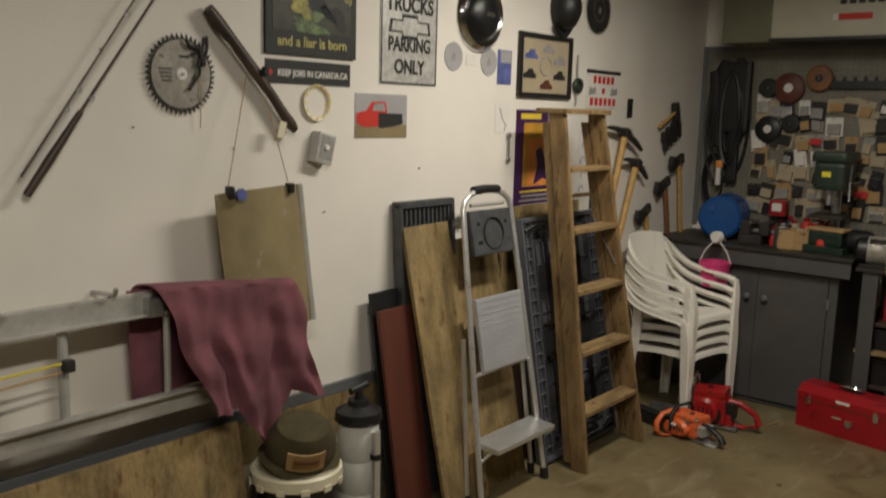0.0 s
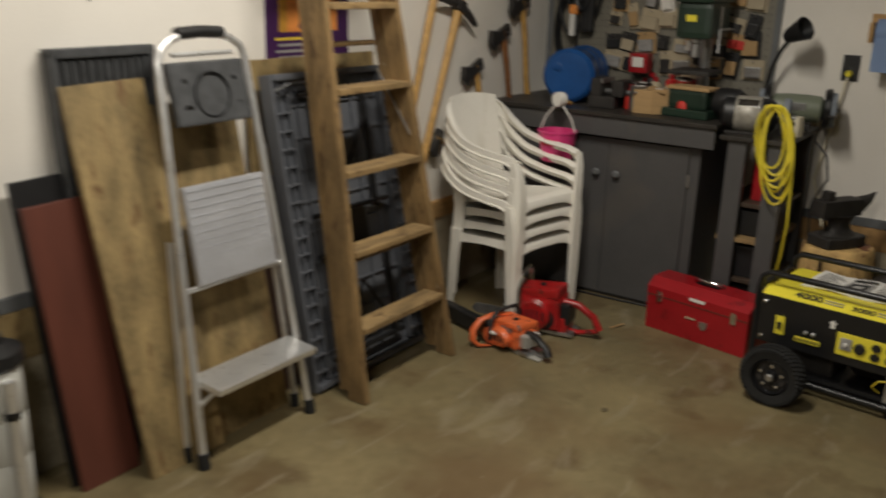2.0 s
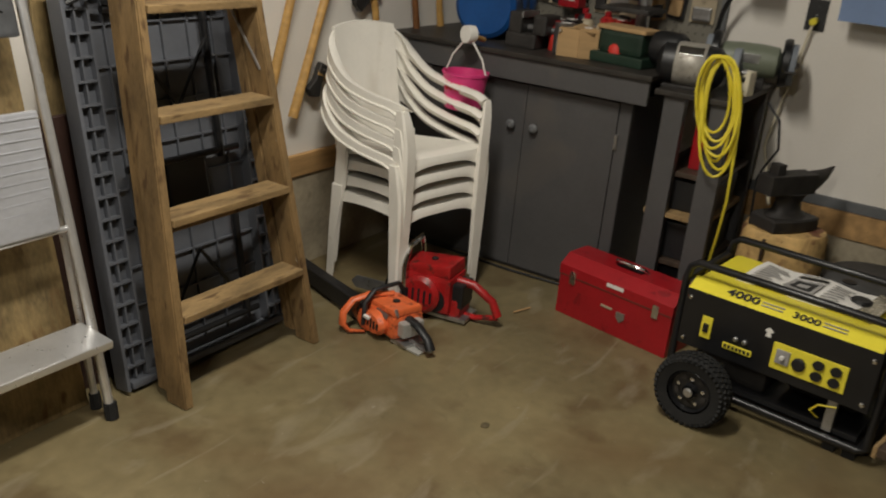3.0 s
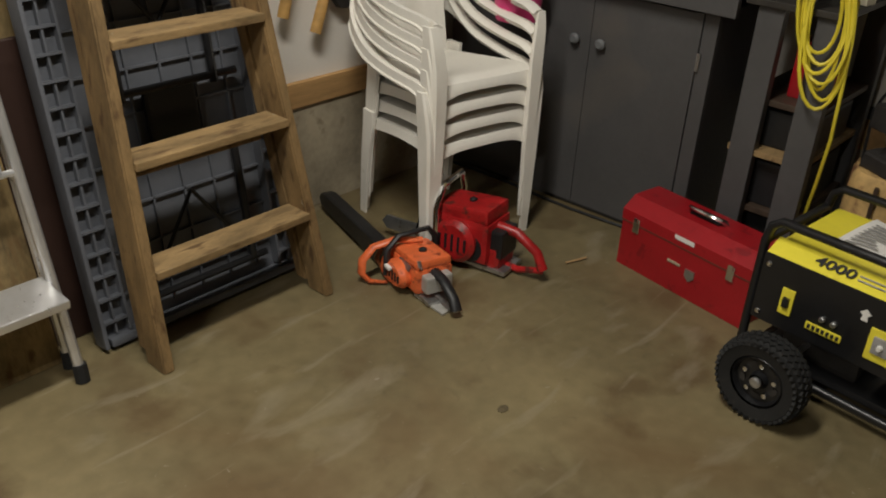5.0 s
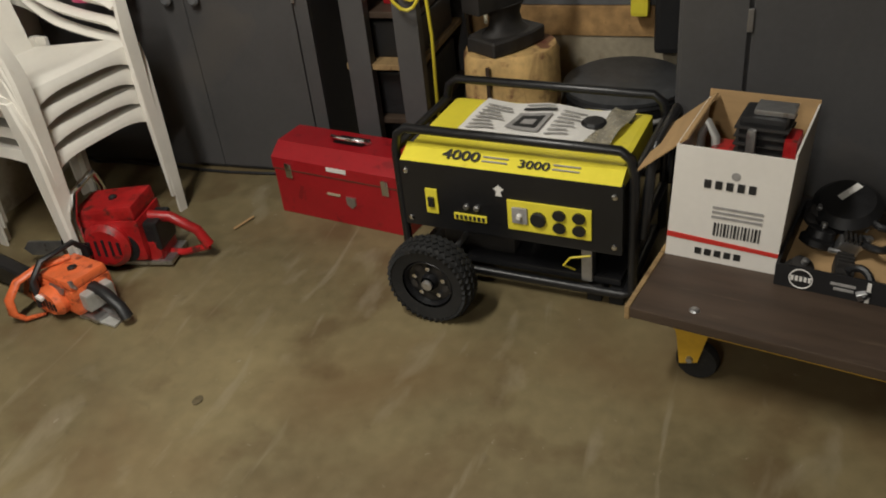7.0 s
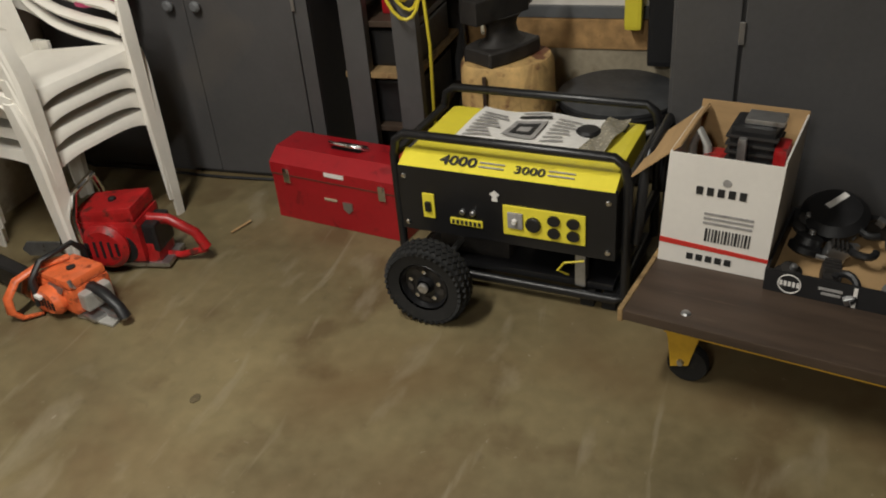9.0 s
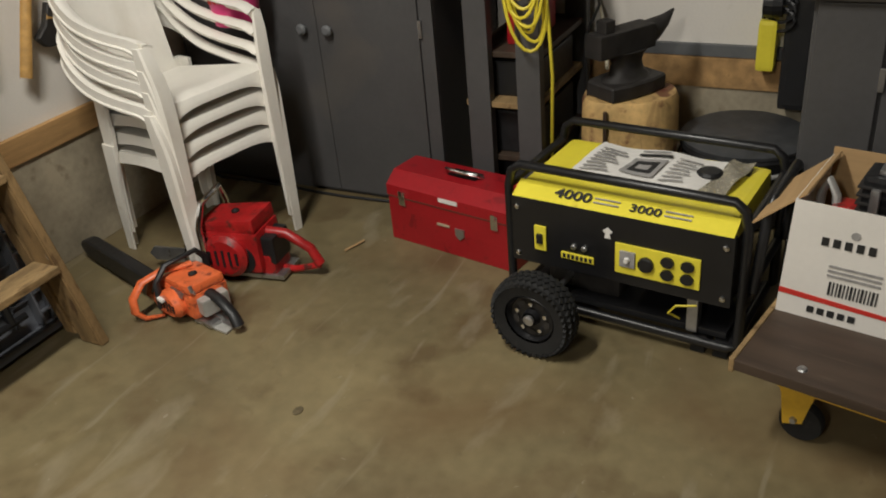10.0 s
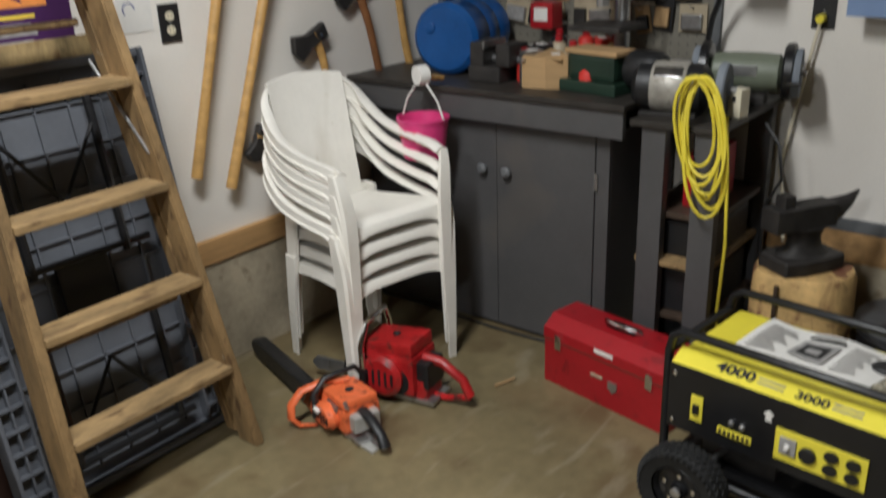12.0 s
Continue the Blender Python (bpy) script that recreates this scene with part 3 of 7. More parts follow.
def garden_chair(m):
    t = thing("garden_chair", m, "white moulded plastic garden chair in a stack", "chair", "stacked garden chairs")
    # local: x right, -y front, z up

    def seat_at(u, v):
        x = (u - 0.5) * (0.45 - 0.10 * v)
        y = -0.235 + 0.42 * v
        roll = max(0, 0.14 - v) / 0.14
        z = 0.418 - 0.048 * v - 0.020 * math.cos((u - 0.5) * math.pi) * math.sin(v * math.pi) - 0.022 * roll ** 2
        return Vector((x, y, z))

    part("seat", sheet(seat_at, 12, 14, 0.006), M_WHITEPLASTIC, t, smooth=True)

    def apron_at(u, v):
        x = (u - 0.5) * 0.44
        arch = 0.070 - 0.040 * (1 - (2 * u - 1) ** 4)
        return Vector((x, -0.236 - 0.010 * math.sin(v * 1.6), 0.398 - arch * v))

    part("front_apron", sheet(apron_at, 16, 4, 0.005), M_WHITEPLASTIC, t, smooth=True)

    def back_at(u, v):
        half = 0.165 + 0.012 * v
        x = (2 * u - 1) * half
        top = 0.812 - 0.5 * x * x
        z = 0.368 + (top - 0.368) * v
        return Vector((x, 0.178 + 0.235 * (z - 0.368) + 0.03 * (1 - (x / 0.18) ** 2) * v, z))

    part("backrest", sheet(back_at, 14, 14, 0.007), M_WHITEPLASTIC, t, smooth=True)
    part("top_rim", tube([back_at(k / 14, 1.0) for k in range(15)], 0.008, 7), M_WHITEPLASTIC, t, smooth=True)
    ribbon = ((0.145, 0.288, 0.715, 0.798), (0.188, 0.276, 0.704, 0.782), (0.228, 0.246, 0.684, 0.748), (0.250, 0.190, 0.648, 0.696),
              (0.260, 0.110, 0.610, 0.648), (0.264, 0.010, 0.590, 0.624), (0.262, -0.090, 0.580, 0.612), (0.257, -0.180, 0.570, 0.606), (0.248, -0.236, 0.530, 0.592))
    for s in (-1, 1):
        def arm_at(u, v):
            x, y, lo, hi = smooth_path(ribbon, u)
            ahead = smooth_path(ribbon, min(1, u + 0.03))
            side = Vector((-(ahead[1] - y), ahead[0] - x, 0))
            side = side.normalized() if side.length > 1e-6 else Vector((-1, 0, 0))
            if side.x * x + side.y * y > 0:
                side = -side
            inn = 0.0 if v < 0.5 else 0.042 * min(1, u * 3) * (v - 0.5) * 2
            z = lo + (hi - lo) * min(1, v * 2) - 0.010 * max(0, v - 0.75) * 4
            return Vector((s * (x + side.x * inn), y + side.y * inn, z))

        part("armrest", sheet(arm_at, 28, 8, 0.006), M_WHITEPLASTIC, t, smooth=True)
        part("arm_lip", tube([arm_at(k / 28, 0.0) for k in range(29)], 0.006, 6), M_WHITEPLASTIC, t, smooth=True)
        for name, stops, section in (
            ("front_leg", ((0.0, 0.018, 0.225, -0.247), (0.10, 0.021, 0.226, -0.244), (0.30, 0.027, 0.226, -0.240), (0.44, 0.029, 0.228, -0.236), (0.53, 0.025, 0.240, -0.230), (0.585, 0.018, 0.249, -0.222)),
             ((-1, -0.9), (0.7, -1), (1, -0.7), (1, 1), (0.65, 1), (0.55, -0.35), (-1, -0.35))),
            ("rear_leg", ((0.0, 0.020, 0.190, 0.188), (0.20, 0.025, 0.186, 0.178), (0.34, 0.032, 0.176, 0.166), (0.40, 0.034, 0.172, 0.164)),
             ((-1, 1), (0.8, 1), (1, 0.8), (1, -1), (0.6, -1), (0.55, 0.5), (-1, 0.5)))):
            bm = bmesh.new()
            rings = [[bm.verts.new((s * (x + a * w), y + b * w, z)) for a, b in section] for z, w, x, y in [smooth_path(stops, k / 10) for k in range(11)]]
            n = len(section)
            for u, v in zip(rings, rings[1:]):
                for k in range(n):
                    bm.faces.new((u[k], u[(k + 1) % n], v[(k + 1) % n], v[k]))
            bm.faces.new(rings[0][::-1]), bm.faces.new(rings[-1])
            bmesh.ops.recalc_face_normals(bm, faces=bm.faces)
            part(name, bm, M_WHITEPLASTIC, t, smooth=True)

        def skirt_at(u, v):
            p = seat_at(0.5 + 0.5 * s, u)
            return Vector((p.x + s * 0.006 * v, p.y, p.z - 0.045 * v * (1 - 0.3 * math.sin(u * math.pi))))

        part("seat_skirt", sheet(skirt_at, 12, 2, 0.005), M_WHITEPLASTIC, t, smooth=True)
    return t


CHAIR = pose(-0.862, -0.385, 0.0, 0, 0, -11) @ Matrix.Diagonal((0.94, 0.98, 1, 1))
stack = garden_chair(CHAIR)
for k in range(1, 4):
    copy_thing(stack, CHAIR @ pose(0, -0.002 * k, 0.066 * k))


# ---- workbench, cabinet, side table ----
def bench():
    t = thing("workbench", Matrix.Identity(4), "grey painted workbench cupboard with a dark oily top", "workbench")
    part("worktop", span((-0.47, -1.21, 0.925), (WB, 0, 0.945), 0.003), M_BENCHTOP, t, "dark oil-stained worktop")
    part("fascia", span((-0.455, -1.20, 0.83), (-0.43, -0.02, 0.923), 0.003), M_GREYPAINT, t)
    part("cupboard_body", span((-0.385, -1.13, 0.0), (WB - 0.03, -0.02, 0.825), 0.003), M_GREYPAINT, t)
    part("side_post", span((-0.40, -1.13, 0.0), (-0.387, -1.08, 0.826), 0.002), M_GREYPAINT, t)
    for y0, y1, ky in ((-0.672, -0.04, -0.622), (-1.0775, -0.6745, -0.728)):
        d = part("door", span((-0.405, y0, 0.02), (-0.387, y1, 0.815), 0.003), M_GREYPAINT, t)
        part("knob", lathe([(0.008, 0), (0.008, 0.012), (0.018, 0.018), (0.02, 0.026), (0.012, 0.034)], 14, pose(-0.405, ky, 0.645, 0, -90, 0)), M_GREYTRIM, d, "round grey knob", True)
    part("hinge", box((-0.408, -1.085, 0.66), (0.006, 0.012, 0.06), 0.001), M_STEEL, t)
    t2 = thing("machine_stand", Matrix.Identity(4), "grey steel stand with a dark top beside the workbench", "stand")
    part("stand_top", span((-0.46, -1.52, 0.885), (WB - 0.02, -1.225, 0.905), 0.003), M_BENCHTOP, t2)
    for y in (-1.30, -1.475):
        for x in (-0.42, 0.05):
            part("leg", span((x - 0.02, y - 0.04, 0), (x + 0.02, y + 0.04, 0.884), 0.003), M_GREYPAINT, t2)
    for z in (0.22, 0.42, 0.58):
        part("shelf", span((-0.43 if z == 0.42 else -0.40, -1.50, z), (0.07, -1.25, z + 0.02), 0.003), M_STEPWOOD if z == 0.42 else M_DECK, t2)
    for k, (x, y, z, s, m) in enumerate(((-0.2, -1.40, 0.70, (0.25, 0.08, 0.18), M_RED), (-0.2, -1.385, 0.50, (0.34, 0.20, 0.12), M_BLACK), (-0.2, -1.385, 0.31, (0.34, 0.2, 0.15), M_BLACK), (-0.15, -1.385, 0.1, (0.35, 0.2, 0.2), M_BLACK))):
        base = (0.60, 0.44, 0.24, 0.0)[k]
        tagged(part("tool_case", box((x, y, base + s[2] / 2), s, 0.01), m), "dark tool case stored on the stand shelf" if k else "red tool case stored on the stand shelf", "case")
    cord = [(-0.395, -0.02 - 0.005, 0.006)] + [(-0.425 + 0.01 * math.sin(k), -0.1 - 0.12 * k, 0.006) for k in range(9)]
    tagged(part("floor_cable", tube(cord, 0.006, 6), M_BLACK), "thin black cable along the foot of the cupboard", "cable")


bench()

# ---- red toolbox ----
def toolbox():
    t = thing("toolbox", pose(-0.70, -1.285, 0, 0, 0, -100.6), "red steel toolbox with a chrome handle on the floor", "toolbox")
    part("case", span((-0.25, 0, 0), (0.25, 0.22, 0.165), 0.004), M_RED, t)
    lid = part("lid", prism([(0, 0.168), (0.22, 0.168), (0.22, 0.205), (0.17, 0.242), (0.05, 0.242), (0, 0.205)], -0.252, 0.252, Matrix(((0, 0, 1, 0), (1, 0, 0, -0.002), (0, 1, 0, 0), (0, 0, 0, 1)))), M_RED, t)
    part("carry_handle", tube([(-0.07, 0.11, 0.245), (-0.06, 0.09, 0.262), (-0.03, 0.075, 0.268), (0.03, 0.075, 0.268), (0.06, 0.09, 0.262), (0.07, 0.11, 0.245)], 0.007), M_CHROME, lid, "chrome carry handle", True)
    part("handle_plate", box((0, 0.11, 0.245), (0.11, 0.05, 0.004), 0.001), M_BLACK, lid)
    part("label_strip", box((0.005, -0.003, 0.195), (0.075, 0.003, 0.014)), M_WHITE, lid, "white label strip")
    for x in (-0.185, 0.185):
        la = part("latch", box((x, -0.005, 0.165), (0.026, 0.008, 0.05), 0.002), M_CHROME, t, "chrome draw latch")
        part("latch_hook", box((x, -0.012, 0.185), (0.016, 0.006, 0.02), 0.002), M_CHROME, la)
    part("badge", box((-0.02, -0.003, 0.105), (0.05, 0.004, 0.008), 0.001), M_PRINTTAN, t)
    for x in (-0.2, 0.2):
        part("hinge", box((x, 0.221, 0.168), (0.04, 0.006, 0.03), 0.001), M_STEEL, t)
    part("seam_lip", span((-0.251, -0.003, 0.1635), (0.251, 0.0, 0.1675)), M_REDBOARD, t, "dark seam under the lid")
    part("hasp", prism([(-0.018, 0.02), (0.018, 0.02), (0.018, -0.004), (0, -0.02), (-0.018, -0.004)], 0, 0.005, pose(0.045, 0.0, 0.085, 90, 0, 0)), M_STEEL, t)


toolbox()


# ---- portable generator ----
def generator():
    t = thing("generator", pose(-0.985, -1.92, 0, 0, 0, -96.5), "yellow and black portable generator in a tubular frame on wheels", "generator")
    R = 0.013

    def hoop(y):
        return [(-0.325, y, 0.06), (-0.325, y, 0.40), (-0.315, y, 0.445), (-0.29, y, 0.465), (0.29, y, 0.465), (0.315, y, 0.445), (0.325, y, 0.40), (0.325, y, 0.06), (0.30, y, 0.045), (-0.30, y, 0.045)]

    for y in (0.03, 0.37):
        part("frame_hoop", tube(hoop(y), R, 10, True), M_BLACKPAINT, t, smooth=True)
    for x, z in ((-0.325, 0.40), (0.325, 0.40), (-0.31, 0.05), (0.31, 0.05), (-0.325, 0.2), (0.325, 0.2)):
        part("cross_tube", tube([(x, 0.03, z), (x, 0.37, z)], R, 10), M_BLACKPAINT, t, smooth=True)
    part("front_panel", span((-0.305, 0.0, 0.185), (0.305, 0.02, 0.385), 0.006), M_BLACKPAINT, t, "black control panel")
    tank = part("fuel_tank", box((0, 0.205, 0.375), (0.585, 0.33, 0.07), 0.018), M_YELLOW, t, "yellow fuel tank cover")
    part("front_slope", prism([(0.0, 0.385), (0.055, 0.412), (0.07, 0.395), (0.02, 0.375)], -0.30, 0.30, Matrix(((0, 0, 1, 0), (1, 0, 0, 0), (0, 1, 0, 0), (0, 0, 0, 1)))), M_YELLOW, tank)
    flat = pose(0, 0.028, 0.4005, 26, 0, 0)
    lettering("4000", 0.042, M_PRINTBLACK, tank, flat @ pose(-0.13, 0, 0.003), 1.25, "number", 0.02)
    lettering("3000", 0.034, M_PRINTBLACK, tank, flat @ pose(0.07, -0.004, 0.003), 1.25, "number", 0.015)
    for x, w in ((-0.035, 0.07), (0.155, 0.07)):
        for dy in (-0.008, 0.004):
            part("print_line", box((x, 0.028 + dy, 0.403 + dy * 0.5), (w, 0.004, 0.002), 0, Matrix.Rotation(radians(26), 4, "X")), M_PRINTGREY, tank)
    part("fuel_cap", lathe([(0.035, 0), (0.035, 0.018), (0.028, 0.024), (0.005, 0.025)], 20, pose(0.16, 0.25, 0.408)), M_BLACK, tank, "black fuel cap")
    part("warning_label", box((0.20, 0.32, 0.4115), (0.10, 0.05, 0.002)), M_BLACK, tank)
    for x in (-0.285, 0.285):
        for z in (0.21, 0.355):
            part("bolt", lathe([(0.008, 0), (0.008, 0.004), (0.004, 0.006)], 10, pose(x, 0.0, z, 90, 0, 0)), M_CHROME, t)
    # switches and sockets
    sw = part("switch_plate", box((-0.215, -0.003, 0.272), (0.036, 0.006, 0.075), 0.003), M_YELLOW, t, "yellow switch plate")
    part("rocker_switch", box((-0.215, -0.009, 0.272), (0.017, 0.01, 0.028), 0.002), M_BLACK, sw)
    part("badge", box((-0.105, -0.003, 0.236), (0.095, 0.005, 0.02), 0.002), M_YELLOW, t, "yellow maker's badge")
    for k in range(7):
        part("badge_bar", box((-0.143 + 0.0127 * k, -0.0062, 0.236), (0.008, 0.002, 0.012)), M_PRINTBLACK, t)
    part("emblem", prism([(0, 0.016), (0.014, 0.004), (0.006, -0.002), (0.009, -0.016), (-0.009, -0.016), (-0.006, -0.002), (-0.014, 0.004)], 0, 0.002, pose(-0.02, -0.001, 0.33, 90, 0, 0)), M_WHITE, t)
    for x in (-0.115, -0.085):
        part("breaker_button", lathe([(0.008, 0), (0.008, 0.008), (0.005, 0.01)], 12, pose(x, 0, 0.268, 90, 0, 0)), M_STEEL, t)
    pl = part("socket_plate", box((0.115, -0.003, 0.265), (0.225, 0.006, 0.088), 0.003), M_YELLOW, t, "yellow socket plate")
    part("meter", box((0.038, -0.008, 0.268), (0.042, 0.008, 0.046), 0.002), M_PRINTGREY, pl, "grey square breaker")
    part("meter_knob", lathe([(0.008, 0), (0.006, 0.01)], 12, pose(0.038, -0.012, 0.268, 90, 0, 0)), M_WHITE, pl)
    part("twist_socket", lathe([(0.021, 0), (0.021, 0.008), (0.017, 0.010)], 20, pose(0.088, -0.006, 0.264, 90, 0, 0)), M_BLACK, pl)
    for x in (0.140, 0.192):
        for z in (0.284, 0.247):
            part("socket", prism(circle(0.016, 18, 1.08, 0.92), 0, 0.007, pose(x + 0.004, -0.006, z, 90, 0, 0)), M_BLACK, pl)
    # engine, muffler and alternator below and behind the panel
    part("engine_block", box((-0.13, 0.21, 0.19), (0.22, 0.24, 0.24), 0.02), M_DARKSTEEL, t)
    part("alternator", lathe([(0.09, 0), (0.11, 0.03), (0.11, 0.22), (0.09, 0.25)], 24, pose(0.02, 0.21, 0.19, 0, 90, 0)), M_DARKSTEEL, t)
    part("base_tray", span((-0.29, 0.05, 0.055), (0.29, 0.36, 0.075), 0.004), M_BLACKPAINT, t)
    part("bracket", box((0.20, 0.06, 0.12), (0.03, 0.04, 0.12), 0.005), M_STEEL, t)
    part("wire", tube([(0.17, 0.03, 0.10), (0.15, 0.0, 0.13), (0.17, -0.005, 0.16), (0.22, 0.01, 0.165)], 0.003, 6), M_CORD, t, "thin yellow wire")
    for x in (0.22, 0.28):
        part("rubber_foot", span((x - 0.02, 0.04, 0), (x + 0.02, 0.12, 0.045), 0.005), M_RUBBER, t)
    # wheels
    for y in (-0.14, 0.43):
        base = pose(-0.168, y, 0.118, 90, 0, 0) @ Matrix.Scale(1.123, 4)
        tyre = lathe([(0.065, -0.028), (0.092, -0.034), (0.103, -0.022), (0.105, 0.0), (0.103, 0.022), (0.092, 0.034), (0.065, 0.028)], 36, base)
        bmesh.ops.delete(tyre, geom=[f for f in tyre.faces if len(f.verts) > 4], context="FACES_ONLY")
        w = part("wheel", tyre, M_RUBBER, t, "black treaded tyre on a black rim", True)
        rim = lathe([(0.064, -0.022), (0.060, -0.026), (0.055, -0.012), (0.022, -0.010), (0.018, -0.026), (0.018, 0.026), (0.022, 0.012), (0.055, 0.012), (0.060, 0.026), (0.064, 0.022)], 28, base)
        bmesh.ops.delete(rim, geom=[f for f in rim.faces if len(f.verts) > 4], context="FACES_ONLY")
        part("rim", rim, M_BLACKPAINT, w, "black steel rim", True)
        part("hub_cap", lathe([(0.015, 0), (0.015, 0.007), (0.009, 0.010)], 16, pose(-0.168, y - 0.030, 0.118, 90, 0, 0)), M_STEEL, w)
        for k in range(5):
            a = k * math.tau / 5 + 0.3
            c = (-0.168 + 0.043 * math.cos(a), y - 0.016, 0.118 + 0.043 * math.sin(a))
            part("rim_bolt", lathe([(0.0075, 0), (0.0065, 0.006), (0.003, 0.007)], 8, pose(*c, 90, 0, 0)), M_CHROME, w, "bright rim bolt")
            a += math.tau / 10
            part("rim_slot", prism(circle(0.010, 14, 1.3, 0.8), 0, 0.002, pose(-0.168 + 0.047 * math.cos(a), y - 0.0145, 0.118 + 0.047 * math.sin(a), 90, 0, 0) @ pose(0, 0, 0, 0, 0, math.degrees(a) + 90)), M_DARKSTEEL, w, "dark slot in the rim")
        bm = bmesh.new()
        for k in range(40):
            for row, (yy, rr) in enumerate(((-0.034, 0.108), (-0.019, 0.1165), (0.0, 0.1185), (0.019, 0.1165), (0.034, 0.108))):
                a = (k + 0.5 * (row % 2)) * math.tau / 40
                c = Vector((-0.168 + rr * math.cos(a), y + yy, 0.118 + rr * math.sin(a)))
                box(c, (0.008, 0.015, 0.012), 0, Matrix.Rotation(-a, 4, "Y") @ Matrix.Rotation(radians(45), 4, "X"), bm)
        part("tread", bm, M_RUBBER, w)
    part("axle", tube([(-0.168, -0.13, 0.118), (-0.168, 0.42, 0.118)], 0.009), M_STEEL, t)
    # fold-down grip at the right end
    part("pull_handle", tube([(0.345, 0.05, 0.22), (0.36, 0.05, 0.43), (0.365, 0.08, 0.465), (0.365, 0.30, 0.465), (0.36, 0.35, 0.43), (0.345, 0.35, 0.22)], 0.013, 10), M_BLACKPAINT, t, smooth=True)
    # manual in a plastic bag resting on the tank

    def bag(u, v):
        return Vector((-0.20 + 0.36 * u + 0.03 * v, 0.125 + 0.20 * v, 0.413 + 0.010 * math.sin(5 * u + 2 * v) ** 2 + 0.012 * v))

    man = thing("manual", pose(-0.985, -1.92, 0, 0, 0, -96.5), "printed manual in a clear bag on the generator", "manual")
    part("booklet", sheet(bag, 12, 8, 0.006), M_WHITE, man)
    prints = [(0.36, 0.62, 0.22, 0.68, M_PRINTGREY), (0.40, 0.58, 0.30, 0.60, M_PRINTBLACK), (0.44, 0.54, 0.38, 0.50, M_PRINTGREY)]
    prints += [(0.07, 0.30 - 0.04 * (k % 3), 0.12 + 0.09 * k, 0.155 + 0.09 * k, M_PRINTGREY) for k in range(8)]
    prints += [(0.68, 0.86 - 0.03 * (k % 2), 0.16 + 0.10 * k, 0.19 + 0.10 * k, M_PRINTGREY) for k in range(7)]
    prints += [(0.36, 0.62, 0.76, 0.82, M_PRINTBLACK), (0.36, 0.58, 0.88, 0.91, M_PRINTGREY)]
    for k, (u0, u1, v0, v1, m) in enumerate(prints):
        lift = Vector((0, 0, 0.007 + (0.0012 * k if k < 3 else 0)))
        part("print_block", sheet(lambda u, v: bag(u0 + (u1 - u0) * u, v0 + (v1 - v0) * v) + lift, 4, 3, 0.001), m, man)
    part("clear_sleeve", sheet(lambda u, v: Vector((0.165 + 0.06 * u + 0.03 * v, 0.118 + 0.22 * v, 0.420 + 0.006 * math.sin(9 * v + 4 * u) + 0.012 * v)), 5, 10, 0.002), M_SLEEVE, man, "crumpled clear plastic sleeve", True)


generator()


